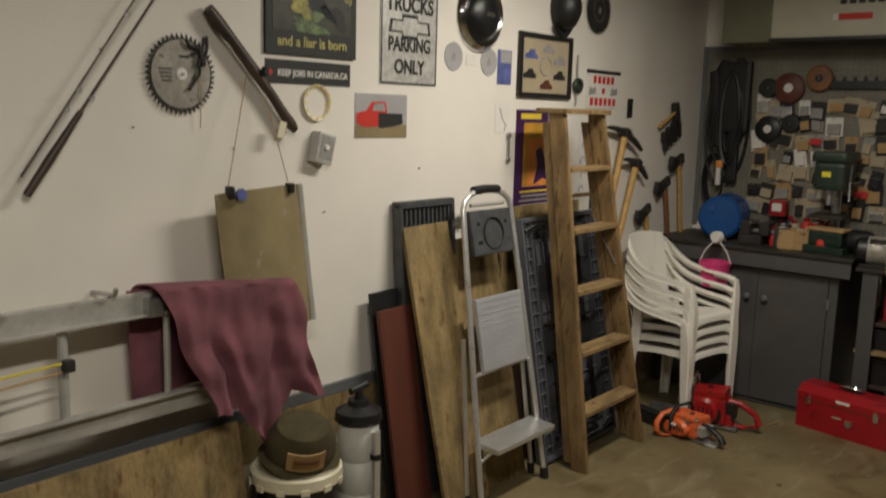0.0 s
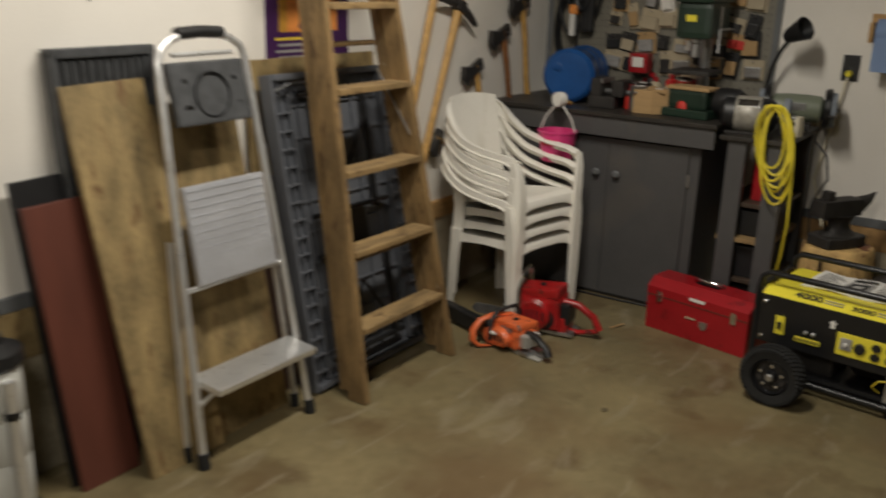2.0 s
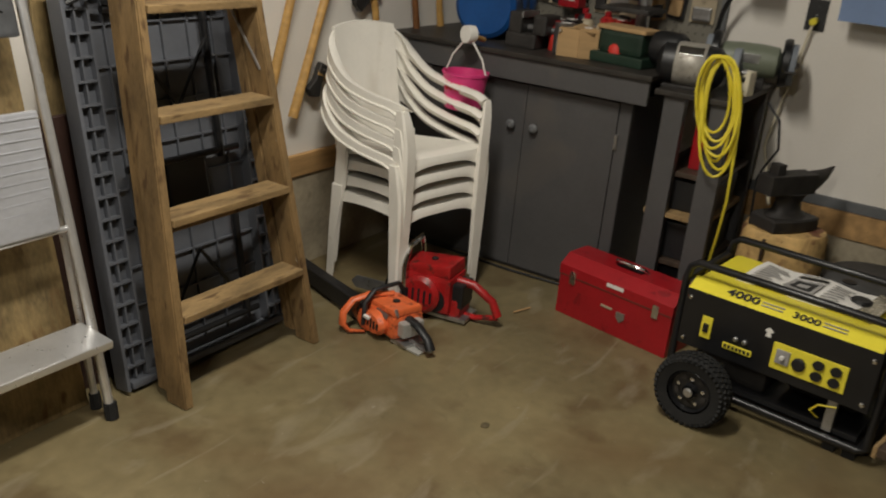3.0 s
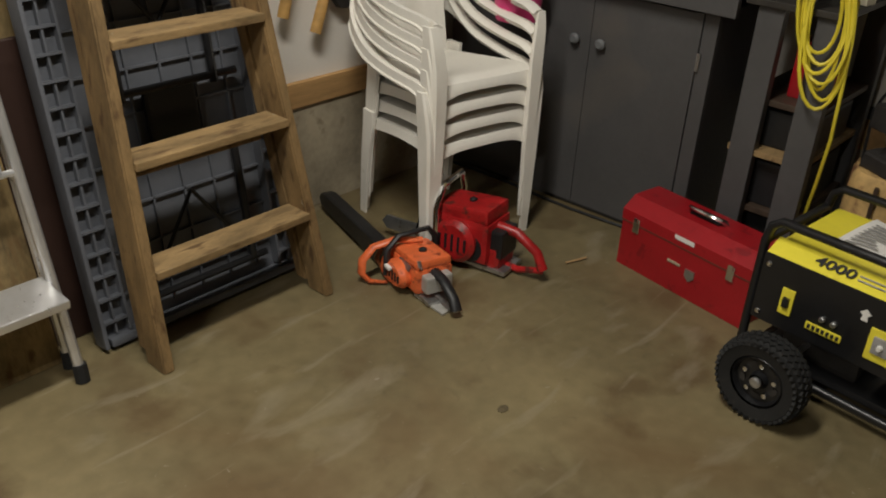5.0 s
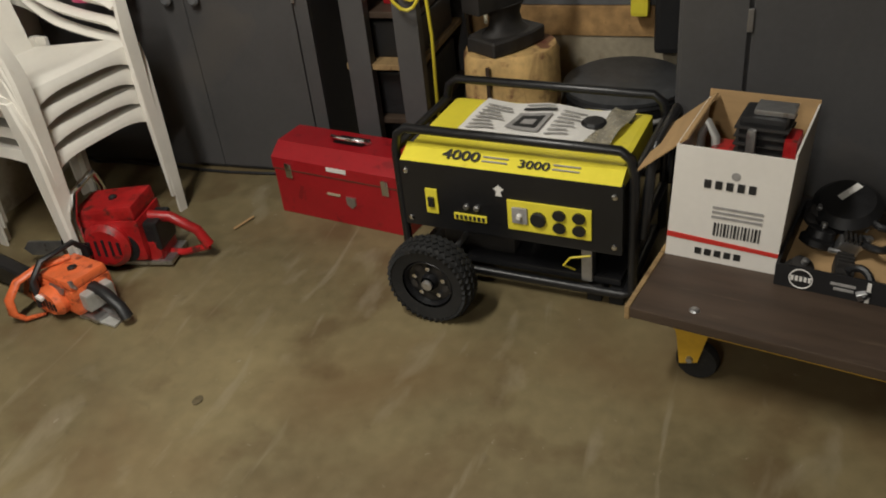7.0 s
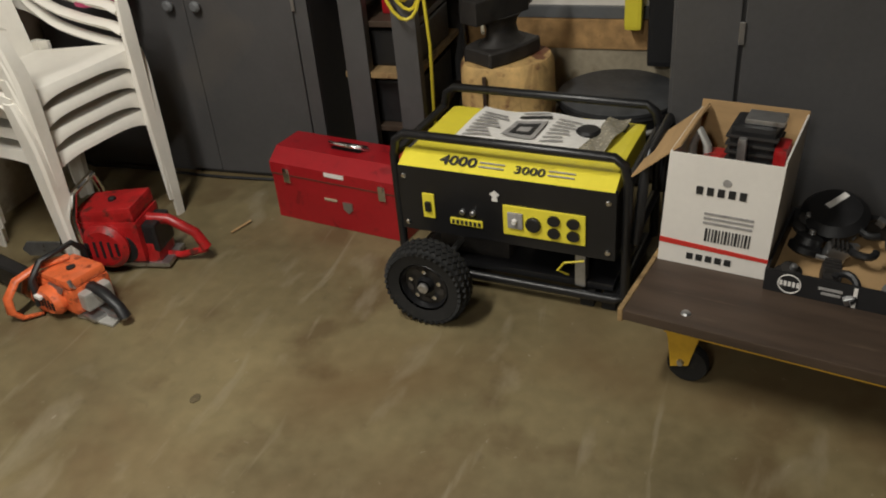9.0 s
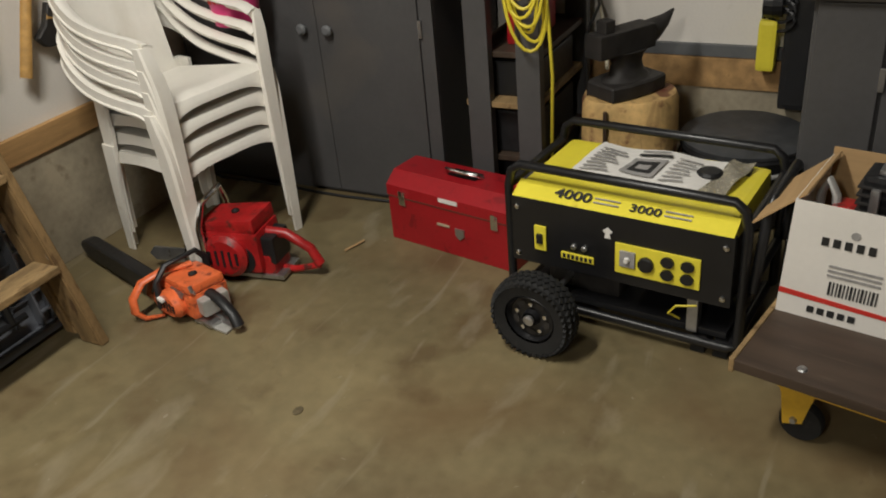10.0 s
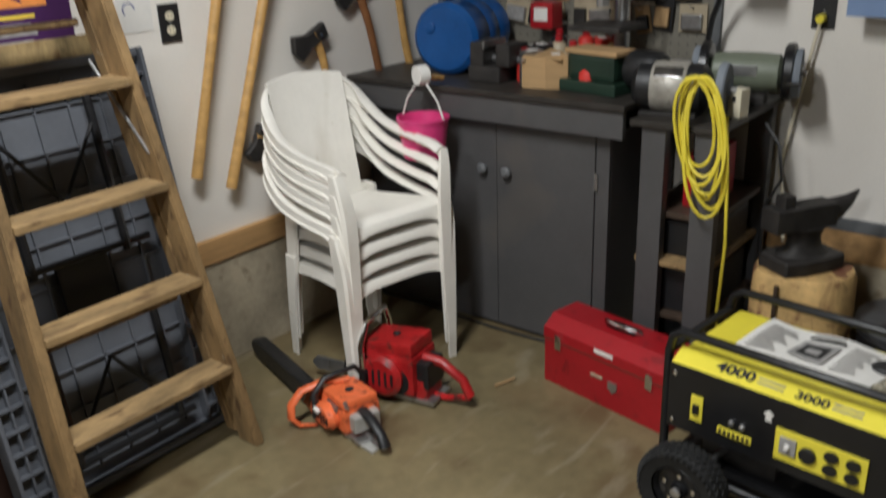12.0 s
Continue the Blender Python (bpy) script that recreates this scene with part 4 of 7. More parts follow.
# ---- chainsaws ----
def chainsaw(m, paint, label, bar, big=1.0, red=False):
    t = thing("chainsaw", m, label, "chainsaw", "chainsaws")
    # local: x along the bar (nose at +x), y left, z up
    body = part("body", box((0, 0, 0.09 * big), (0.19 * big, 0.13 * big, 0.12 * big), 0.02), paint, t)
    part("top_cover", box((-0.005, 0.0, 0.16 * big), (0.17 * big, 0.12 * big, 0.04 * big), 0.012, Matrix.Rotation(radians(6), 4, "Y")), paint, t)
    part("air_filter_knob", lathe([(0.013, 0), (0.013, 0.008), (0.006, 0.012)], 14, pose(-0.01, 0, 0.18 * big)), M_BLACK, t, "black filter knob")
    part("starter_cover", lathe([(0.062 * big, 0), (0.064 * big, 0.02), (0.05 * big, 0.035), (0.02 * big, 0.036)], 24, pose(0.0, -0.06 * big, 0.085 * big, 90, 0, 0)), paint, t, smooth=True)
    for k in range(5):
        part("cooling_slot", box((0.0 + (k - 2) * 0.02 * big, -0.06 * big - 0.037, 0.085 * big), (0.008, 0.004, 0.05 * big - abs(k - 2) * 0.008)), M_BLACK, t)
    part("clutch_cover", box((0.04 * big, 0.075 * big, 0.07 * big), (0.17 * big, 0.022, 0.075 * big), 0.008), M_STEEL if not red else paint, t)
    part("base_plate", box((-0.02, 0, 0.018), (0.26 * big, 0.10 * big, 0.016), 0.004), M_STEEL, t)
    wrap = [(0.07 * big, 0.085 * big, 0.06 * big), (0.075 * big, 0.09 * big, 0.17 * big), (0.07 * big, 0.06 * big, 0.225 * big), (0.06 * big, -0.05 * big, 0.225 * big), (0.055 * big, -0.09 * big, 0.17 * big), (0.05 * big, -0.095 * big, 0.05 * big)]
    part("front_handle", tube(wrap, 0.011, 8), M_CHROME if red else M_BLACK, t, smooth=True)
    rear = [(-0.07 * big, 0.0, 0.13 * big), (-0.15 * big, 0.0, 0.125 * big), (-0.215 * big, 0, 0.085 * big), (-0.235 * big, 0, 0.04 * big)]
    part("rear_handle", tube(rear, [0.018, 0.017, 0.016, 0.018], 10), paint if red else M_BLACK, t, smooth=True)
    part("handle_loop", tube([(-0.235 * big, 0, 0.036 * big), (-0.16 * big, 0, 0.02), (-0.07 * big, 0, 0.03)], 0.011, 8), paint if red else M_STEEL, t)
    if not red:
        strap = [(0.05, 0.03, 0.175), (0.075, -0.05, 0.185), (0.085, -0.115, 0.165), (0.088, -0.150, 0.11), (0.084, -0.155, 0.05), (0.07, -0.135, 0.014), (0.04, -0.09, 0.012)]
        part("guard", tube(strap, [0.012, 0.013, 0.014, 0.015, 0.016, 0.017, 0.012], 10, flat=0.55), paint, t, "orange wrap-round front guard", True)
        part("crankcase", lathe([(0.045, 0), (0.05, 0.012), (0.045, 0.03), (0.02, 0.034)], 20, pose(0.055, -0.055, 0.055, 90, 0, 0)), paint, t, "", True)
        part("nameplate", box((-0.02, -0.064, 0.135), (0.07, 0.004, 0.022), 0.001, Matrix.Rotation(radians(-20), 4, "X")), M_STEEL, t, "worn silver maker's plate")
        part("starter_grip", box((0.02, -0.098, 0.105), (0.03, 0.012, 0.014), 0.003), M_WHITE, t, "white starter grip")
        part("choke_lever", tube([(-0.075, -0.035, 0.13), (-0.09, -0.05, 0.165), (-0.082, -0.05, 0.185)], 0.006, 7), M_STEEL, t)
        part("tail_plate", prism([(-0.20, -0.03), (-0.06, -0.05), (-0.05, 0.03), (-0.19, 0.0)], 0.004, 0.012), M_ALUDULL, t, "pale alloy tail plate")
    else:
        part("intake", lathe([(0.052, 0), (0.05, 0.006), (0.02, 0.008)], 22, pose(-0.045, -0.074, 0.085, 90, 0, 0)), M_BLACK, t, "black air intake")
        part("decal", box((0.02, -0.069, 0.15), (0.10, 0.003, 0.016), 0.0), M_PRINTRED, t)
        part("rear_tank", box((-0.10, 0.0, 0.06), (0.10, 0.11, 0.09), 0.018), paint, t)
    part("muffler", box((0.09 * big, -0.02, 0.08 * big), (0.05, 0.07, 0.07), 0.01), M_DARKSTEEL, t)
    if bar:
        outline = [(0.10, -0.050), (0.58, -0.046), (0.62, -0.03), (0.635, 0.0), (0.62, 0.03), (0.58, 0.046), (0.10, 0.050)]
        part("bar_cover", prism(outline, -0.022, 0.022, pose(0, 0.05, 0.07, 90, 0, 0), bevel=0.006), M_BLACK, t, "black plastic bar scabbard")
    part("carburettor_cover", box((-0.105 * big, 0.0, 0.09 * big), (0.05 * big, 0.09 * big, 0.08 * big), 0.01), M_ALUDULL if not red else M_BLACK, t)
    part("exhaust_ring", lathe([(0.040 * big, 0), (0.042 * big, 0.012), (0.03 * big, 0.014)], 18, pose(0.07 * big, -0.072 * big, 0.075 * big, 90, 0, 0)), M_BLACK if red else paint, t)
    part("side_grip", tube([(0.10 * big, -0.07, 0.02), (0.125 * big, -0.09, 0.08), (0.11 * big, -0.08, 0.15 * big)], 0.009, 7), M_DARKHANDLE if not red else M_CHROME, t, smooth=True)
    part("chain_bar", prism([(0.10, -0.026), (0.30, -0.024), (0.32, 0.0), (0.30, 0.024), (0.10, 0.026)], -0.005, 0.005, pose(0, 0.05, 0.065, 90, 0, 0)), M_STEEL, t)
    for piece in t.children:
        if "bar" in piece.name:
            continue
        piece.data.transform(Matrix.Diagonal((1, -1, 1, 1)))
        piece.data.flip_normals()
    return t


orange_saw = chainsaw(pose(-1.251, -0.674, 0.0, 0, 0, 72), M_ORANGE, "orange chainsaw with a black bar scabbard on the floor", True, 0.95)
orange_saw.scale = (1.0, 1.08, 0.74)
chainsaw(pose(-1.005, -0.665, 0.0, 0, 0, 99), M_REDSAW, "red chainsaw with a chrome handle under the chairs", False, 1.2, True)


# ---- platform dolly and what stands on it ----
DOLLY = pose(-1.31, -2.28, 0, 0, 0, -102.4)


def dolly():
    t = thing("platform_dolly", DOLLY, "flat dolly with a dark wooden deck and yellow steel frame", "dolly")
    part("deck", span((0, 0, 0.222), (1.25, 0.62, 0.248), 0.004), M_DECK, t, "dark stained plywood deck")
    part("end_cleat", span((-0.012, 0.0, 0.215), (0.0, 0.35, 0.25), 0.003), M_STEPWOOD, t, "splintered wooden end cleat")
    for y in (0.055, 0.53):
        part("frame_rail", span((0.08, y, 0.175), (1.2, y + 0.035, 0.221), 0.004), M_DOLLYYELLOW, t, "yellow steel frame rail")
    for x in (0.10, 1.08):
        for y in (0.125, 0.52):
            c = part("caster", prism([(-0.045, 0.205), (0.065, 0.205), (0.03, 0.055), (-0.012, 0.04), (-0.022, 0.12)], -0.022, -0.016, pose(x, y, 0, 90, 0, 0)), M_DOLLYYELLOW, t, "yellow swivel caster fork")
            part("fork_plate", prism([(-0.045, 0.205), (0.065, 0.205), (0.03, 0.055), (-0.012, 0.04), (-0.022, 0.12)], 0.016, 0.022, pose(x, y, 0, 90, 0, 0)), M_DOLLYYELLOW, c)
            part("caster_wheel", lathe([(0.025, -0.014), (0.047, -0.014), (0.05, -0.006), (0.05, 0.006), (0.047, 0.014), (0.025, 0.014)], 24, pose(x + 0.025, y, 0.05, 90, 0, 0)), M_RUBBER, c, "black rubber wheel", True)
            part("axle_bolt", lathe([(0.009, 0), (0.007, 0.008)], 10, pose(x + 0.012, y - 0.022, 0.06, 90, 0, 0)), M_STEEL, c)
    part("deck_bolt", lathe([(0.012, 0), (0.009, 0.004), (0.003, 0.006)], 12, pose(0.13, 0.045, 0.248)), M_STEEL, t, "round steel bolt head")


dolly()


def wine_carton():
    t = thing("carton", pose(-1.105, -2.455, 0.2485, 0, 0, -101), "open white printed carton full of saw parts on the dolly", "carton")
    w, d, h = 0.125, 0.27, 0.29
    part("front_side", span((-w, 0, 0), (w, 0.004, h)), M_CARDWHITE, t)
    part("back_side", span((-w, d, 0), (w, d + 0.004, h + 0.02)), M_CARD, t)
    part("left_side", span((-w, 0.004, 0), (-w + 0.004, d, h)), M_CARDWHITE, t)
    part("right_side", span((w - 0.004, 0.004, 0), (w, d, h + 0.012)), M_CARDWHITE, t)
    part("carton_base", span((-w + 0.004, 0.004, 0), (w - 0.004, d, 0.15)), M_CARD, t)
    fl = part("left_flap", box((0, 0, 0), (0.004, d - 0.02, 0.15), 0, None), M_CARD, t, "torn brown cardboard flap")
    fl.matrix_local = Matrix.Translation((-w - 0.02, d / 2, h - 0.035)) @ Matrix.Rotation(radians(48), 4, "Y")
    part("red_band", prism([(-w, 0.052), (w, 0.045), (w, 0.055), (-w, 0.066)], 0, 0.0015, pose(0, 0, 0, 90, 0, 0)), M_PRINTRED, t)
    part("crest", prism(circle(0.010, 8), 0, 0.0015, pose(0.01, 0, 0.232, 90, 0, 0)), M_PRINTGREY, t)
    for z, hh, x0, n, step in ((0.205, 0.020, -0.048, 5, 0.024), (0.026, 0.016, -0.05, 5, 0.022)):
        for k in range(n):
            part("brand_bar", box((x0 + step * k, -0.001, z), (0.015, 0.002, hh)), M_PRINTBLACK, t)
    for z in (0.148, 0.136, 0.124):
        part("text_bar", box((0.025, -0.001, z), (0.11, 0.002, 0.006)), M_PRINTGREY, t)
    for k in range(14):
        part("barcode_bar", box((-0.02 + 0.0075 * k, -0.001, 0.092), (0.003 + 0.002 * (k % 3 == 0), 0.002, 0.034)), M_PRINTBLACK, t)
    lean = Matrix.Identity(4)
    lean[0][2] = 0.05
    for side in t.children:
        if side != fl:
            side.data.transform(lean)
    for name, c, s, m, lab in (("engine_cylinder", (0.045, 0.15, 0.24), (0.10, 0.09, 0.17), M_BLACK, "black finned engine part inside the carton"), ("saw_part", (0.11, 0.13, 0.22), (0.03, 0.08, 0.13), M_REDSAW, "red saw part inside the carton"),
                               ("saw_part", (-0.035, 0.12, 0.20), (0.05, 0.07, 0.09), M_REDSAW, "red saw part inside the carton"), ("metal_bracket", (0.03, 0.08, 0.245), (0.022, 0.02, 0.13), M_STEEL, "bright metal bracket inside the carton")):
        q = thing(name, pose(-1.105, -2.455, 0.2485, 0, 0, -101), lab, "machine part")
        part("casting", box(c, s, 0.012), m, q)
        if name == "engine_cylinder":
            for k in range(6):
                part("fin", box((c[0], c[1], 0.20 + 0.02 * k), (0.115, 0.105, 0.005), 0.001), M_DARKSTEEL, q)
            part("top_plate", box((c[0] + 0.02, c[1], 0.332), (0.085, 0.06, 0.012), 0.003), M_STEEL, q)
    q = thing("tube_handle", pose(-1.105, -2.455, 0.2485, 0, 0, -101), "bent grey tube handle inside the carton", "machine part")
    part("bent_tube", tube([(-0.09, 0.14, 0.14), (-0.095, 0.14, 0.25), (-0.075, 0.13, 0.29), (-0.055, 0.12, 0.26), (-0.05, 0.12, 0.16)], 0.010), M_ALUDULL, q, smooth=True)


wine_carton()


def parts_tray():
    m = pose(-1.165, -2.575, 0.2485, 0, 0, -102)
    t = thing("shallow_box", m, "shallow black printed box holding saw parts on the dolly", "box")
    for a, b in (((0, 0, 0), (0.44, 0.006, 0.055)), ((0, 0.30, 0), (0.44, 0.306, 0.055)), ((0, 0.006, 0), (0.006, 0.30, 0.055)), ((0.434, 0.006, 0), (0.44, 0.30, 0.055)), ((0.006, 0.006, 0), (0.434, 0.30, 0.006))):
        part("box_side", span(a, b), M_BLACK, t)
    part("round_mark", tube([(0.055 + 0.024 * math.cos(a), -0.001, 0.028 + 0.024 * math.sin(a)) for a in [k * math.tau / 18 for k in range(18)]], 0.0015, 5, True), M_WHITE, t)
    for k in range(5):
        part("brand_bar", box((0.037 + 0.009 * k, -0.001, 0.028), (0.006, 0.002, 0.012)), M_WHITE, t)
    for x, w in ((0.14, 0.05), (0.142, 0.04)):
        part("text_bar", box((x, -0.001, 0.034 if w == 0.05 else 0.022), (w, 0.002, 0.006)), M_PRINTGREY, t)
    part("white_stripe", box((0.19, -0.001, 0.027), (0.008, 0.002, 0.05)), M_WHITE, t)
    rng = random.Random(4)
    metals = (M_DARKSTEEL, M_BLACK, M_DARKSTEEL, M_STEEL, M_BLACK)
    for k in range(18):
        x, y, r = 0.045 + 0.07 * (k % 6) + rng.uniform(-0.015, 0.015), 0.05 + 0.10 * (k // 6) + rng.uniform(-0.02, 0.02), rng.uniform(0.026, 0.044)
        q = thing("saw_part", m @ pose(x, y, 0.007 + 0.012 * (k // 6), rng.uniform(0, 25), rng.uniform(-25, 25), rng.uniform(0, 360)), "greasy dark machine part in the shallow box", "machine part", "parts in the shallow box")
        kind = k % 3
        if kind == 0:
            part("casting", lathe([(r * 0.6, 0), (r, 0.008), (r, 0.022), (r * 0.8, 0.028), (r * 0.75, 0.045), (r * 0.3, 0.05)], 16), metals[k % 5], q, smooth=True)
            part("boss", lathe([(0.008, 0.045), (0.008, 0.06), (0.004, 0.062)], 10), M_STEEL, q)
        elif kind == 1:
            part("casting", box((0, 0, 0.022), (r * 1.7, r, 0.04), 0.006), metals[(k + 1) % 5], q)
            for f in range(4):
                part("fin", box((r * (-0.55 + 0.36 * f), 0, 0.046), (0.004, r * 0.9, 0.018), 0.001), M_DARKSTEEL, q)
            part("arm", tube([(r * 0.8, 0, 0.02), (r * 1.3, 0.01, 0.035), (r * 1.6, 0.03, 0.03)], 0.007, 8), M_STEEL if k % 2 else M_BLACK, q, smooth=True)
        else:
            part("hose", tube([(r * 1.1 * math.cos(a), r * 0.8 * math.sin(a), 0.02 + 0.006 * a) for a in [i * 0.45 for i in range(10)]], 0.009, 8), M_BLACK, q, smooth=True)
            part("clamp", box((r, 0, 0.022), (0.014, 0.022, 0.02), 0.003), M_STEEL, q)
    part("box_liner", span((0.007, 0.007, 0.0062), (0.433, 0.299, 0.0075)), M_CARD, t, "brown card floor of the box")
    q = thing("starter_cover", m @ pose(0.10, 0.27, 0.06, 20, 0, 0), "round black starter cover with a white mark", "machine part")
    part("cover", lathe([(0.075, 0), (0.078, 0.02), (0.06, 0.04), (0.02, 0.045)], 24), M_BLACK, q, smooth=True)
    part("mark", box((0, 0.02, 0.045), (0.016, 0.06, 0.003), 0, Matrix.Rotation(radians(-35), 4, "Z")), M_WHITE, q)
    q = thing("spool", m @ pose(-0.05, 0.33, 0.0), "small white plastic spool on the dolly", "spool")
    part("spool_body", lathe([(0.03, 0), (0.03, 0.006), (0.018, 0.01), (0.018, 0.03), (0.03, 0.034), (0.03, 0.04), (0.01, 0.045)], 18), M_WHITE, q)


parts_tray()


# ---- grey cabinet behind the dolly ----
def grey_cabinet():
    t = thing("grey_cabinet", Matrix.Identity(4), "grey painted cupboard behind the dolly with a dark top", "cabinet")
    part("cabinet_body", span((-0.60, -4.4, 0), (WB - 0.03, -2.30, 0.85), 0.004), M_GREYPAINT, t)
    part("cabinet_top", span((-0.64, -4.4, 0.852), (WB - 0.025, -2.28, 0.88), 0.003), M_BENCHTOP, t)
    for y0, y1 in ((-2.47, -2.31), (-3.2, -2.48), (-3.95, -3.21)):
        d = part("door", span((-0.618, y0, 0.06), (-0.602, y1, 0.845), 0.003), M_GREYPAINT, t)
    part("hinge", box((-0.622, -2.475, 0.66), (0.008, 0.014, 0.06), 0.002), M_STEEL, t)


grey_cabinet()

# ---- anvil on its log ----
def anvil():
    t = thing("log_stump", pose(-0.22, -1.74, 0), "split yellow log stump with dark bark patches", "stump")
    rng = random.Random(2)
    bm = bmesh.new()
    rings = []
    wob = [1 + 0.06 * math.sin(3 * a + 0.5) + 0.03 * math.sin(5 * a + 1) + 0.012 * math.sin(11 * a) for a in [k * math.tau / 32 for k in range(32)]]
    for z, r in ((0, 0.16), (0.1, 0.155), (0.3, 0.158), (0.42, 0.155), (0.44, 0.145)):
        rings.append([bm.verts.new((r * wob[k] * math.cos(k * math.tau / 32) * (1 + 0.01 * rng.random()), r * wob[k] * math.sin(k * math.tau / 32), z)) for k in range(32)])
    for u, v in zip(rings, rings[1:]):
        for k in range(32):
            bm.faces.new((u[k], u[(k + 1) % 32], v[(k + 1) % 32], v[k]))
    bm.faces.new(rings[-1]), bm.faces.new(rings[0][::-1])
    part("log", bm, M_STUMP, t, smooth=True)
    part("split", box((-0.166, 0.03, 0.3), (0.012, 0.012, 0.24), 0.002), M_DARKWOOD, t)
    a = thing("anvil", pose(-0.24, -1.735, 0.441, 0, 0, -32) @ Matrix.Diagonal((0.88, 0.92, 1.0, 1)), "dark steel anvil standing on the log", "anvil")
    # local: x along the anvil, horn at +x
    part("anvil_base", prism([(-0.13, -0.07), (-0.05, -0.085), (0.05, -0.085), (0.13, -0.07), (0.13, 0.07), (0.05, 0.085), (-0.05, 0.085), (-0.13, 0.07)], 0, 0.05, bevel=0.006), M_DARKSTEEL, a)
    part("waist", lathe([(0.085, 0.05), (0.06, 0.07), (0.052, 0.10), (0.06, 0.125), (0.075, 0.14)], 16, Matrix.Diagonal((1.25, 0.75, 1, 1))), M_DARKSTEEL, a, smooth=True)
    part("face", box((-0.03, 0, 0.175), (0.26, 0.085, 0.075), 0.006), M_DARKSTEEL, a)
    part("horn", tube([(0.09, 0, 0.172), (0.13, 0, 0.182), (0.18, 0, 0.200), (0.225, 0, 0.228)], [0.043, 0.036, 0.022, 0.004], 14), M_DARKSTEEL, a, smooth=True)
    part("hardy_tool", box((-0.10, 0, 0.232), (0.045, 0.05, 0.04), 0.006), M_DARKSTEEL, a)


anvil()
t = thing("round_tub", pose(-0.10, -2.10, 0), "round dark tub with a grey lid by the wall", "tub")
part("basin", lathe([(0.17, 0), (0.19, 0.02), (0.20, 0.24), (0.21, 0.25), (0.20, 0.26), (0.185, 0.25), (0.175, 0.05), (0.02, 0.04)], 30), M_BLACK, t, smooth=True)
part("tub_lid", lathe([(0.205, 0.262), (0.208, 0.275), (0.19, 0.285), (0.02, 0.28)], 30), M_DARKGREYPL, t, "dull grey lid", True)
part("lid_hole", lathe([(0.025, 0.281), (0.025, 0.288), (0.01, 0.289)], 16, pose(-0.11, 0.09, 0)), M_BLACK, t)
part("hose_loop", tube([(0.225 * math.cos(k * 0.3), 0.225 * math.sin(k * 0.3), 0.19 + 0.002 * k) for k in range(22)], 0.008, 8), M_ALUDULL, t, "pale grey hose", True)


# ---- things on the workbench ----
def bench_things():
    z = 0.9455
    t = thing("plastic_drum", pose(-0.13, -0.33, z + 0.138, 0, 0, 12) @ Matrix.Scale(0.9, 4), "blue plastic drum lying on the workbench", "drum")
    lay = pose(0, 0, 0, 0, 90, 0)
    part("drum_body", lathe([(0.06, -0.20), (0.13, -0.195), (0.15, -0.175), (0.152, -0.06), (0.148, -0.055), (0.152, -0.05), (0.152, 0.05), (0.148, 0.055), (0.152, 0.06), (0.15, 0.175), (0.13, 0.195), (0.06, 0.20)], 36, lay), M_BLUE, t, smooth=True)
    part("bung", lathe([(0.022, 0), (0.022, 0.012), (0.015, 0.014)], 16, pose(-0.198, 0.06, 0.05, 0, -90, 0)), M_BLUE, t)
    t = thing("bench_drill_press", pose(-0.10, -0.98, z), "green bench drill press on the workbench", "drill press")
    part("press_base", box((-0.05, 0, 0.015), (0.28, 0.18, 0.03), 0.006), M_GREEN, t)
    part("column", tube([(0.05, 0, 0.03), (0.05, 0, 0.48)], 0.028, 16), M_STEEL, t, smooth=True)
    head = part("drill_head", box((-0.03, 0, 0.44), (0.28, 0.17, 0.17), 0.03), M_GREEN, t, "green drill head")
    part("belt_cover", box((-0.03, 0, 0.55), (0.32, 0.19, 0.06), 0.02), M_GREEN, head)
    part("label_plate", box((-0.172, 0.01, 0.45), (0.004, 0.05, 0.03), 0.001), M_YELLOW, head)
    part("spindle", lathe([(0.022, 0), (0.022, 0.06), (0.03, 0.07), (0.03, 0.10)], 14, pose(-0.10, 0, 0.27)), M_STEEL, t)
    part("press_table", box((-0.07, 0, 0.20), (0.2, 0.2, 0.02), 0.006), M_DARKSTEEL, t)
    for k in range(3):
        a = k * math.tau / 3
        part("feed_lever", tube([(-0.05, -0.09, 0.40), (-0.05 + 0.12 * math.cos(a), -0.11, 0.40 + 0.12 * math.sin(a))], 0.006, 6), M_STEEL, t)
    t = thing("cardboard_box", pose(-0.30, -0.80, z, 0, 0, 8), "small brown corrugated carton on the workbench", "box")
    part("carton_body", box((0, 0, 0.055), (0.12, 0.10, 0.11), 0.002), M_CARD, t)
    part("carton_flap", box((0, -0.052, 0.112), (0.12, 0.09, 0.004), 0, Matrix.Rotation(radians(12), 4, "X")), M_CARD, t)
    t = thing("bench_vise", pose(-0.28, -0.58, z, 0, 0, 90), "dark steel bench vise on the workbench", "vise")
    part("vise_base", box((0, 0, 0.03), (0.14, 0.14, 0.06), 0.01), M_DARKSTEEL, t)
    part("fixed_jaw", box((0.03, 0, 0.10), (0.06, 0.14, 0.09), 0.012), M_DARKSTEEL, t)
    part("moving_jaw", box((-0.08, 0, 0.10), (0.06, 0.13, 0.08), 0.012), M_DARKSTEEL, t)
    part("jaw_plate", box((-0.002, 0, 0.135), (0.008, 0.14, 0.025), 0.001), M_STEEL, t)
    part("vise_screw", tube([(-0.2, 0, 0.08), (0.05, 0, 0.08)], 0.014, 10), M_STEEL, t)
    part("vise_handle", tube([(-0.19, -0.1, 0.06), (-0.19, 0.1, 0.10)], 0.006, 8), M_STEEL, t)
    t = thing("green_vise", pose(-0.28, -1.02, z, 0, 0, 80), "green machine vise on the workbench", "vise")
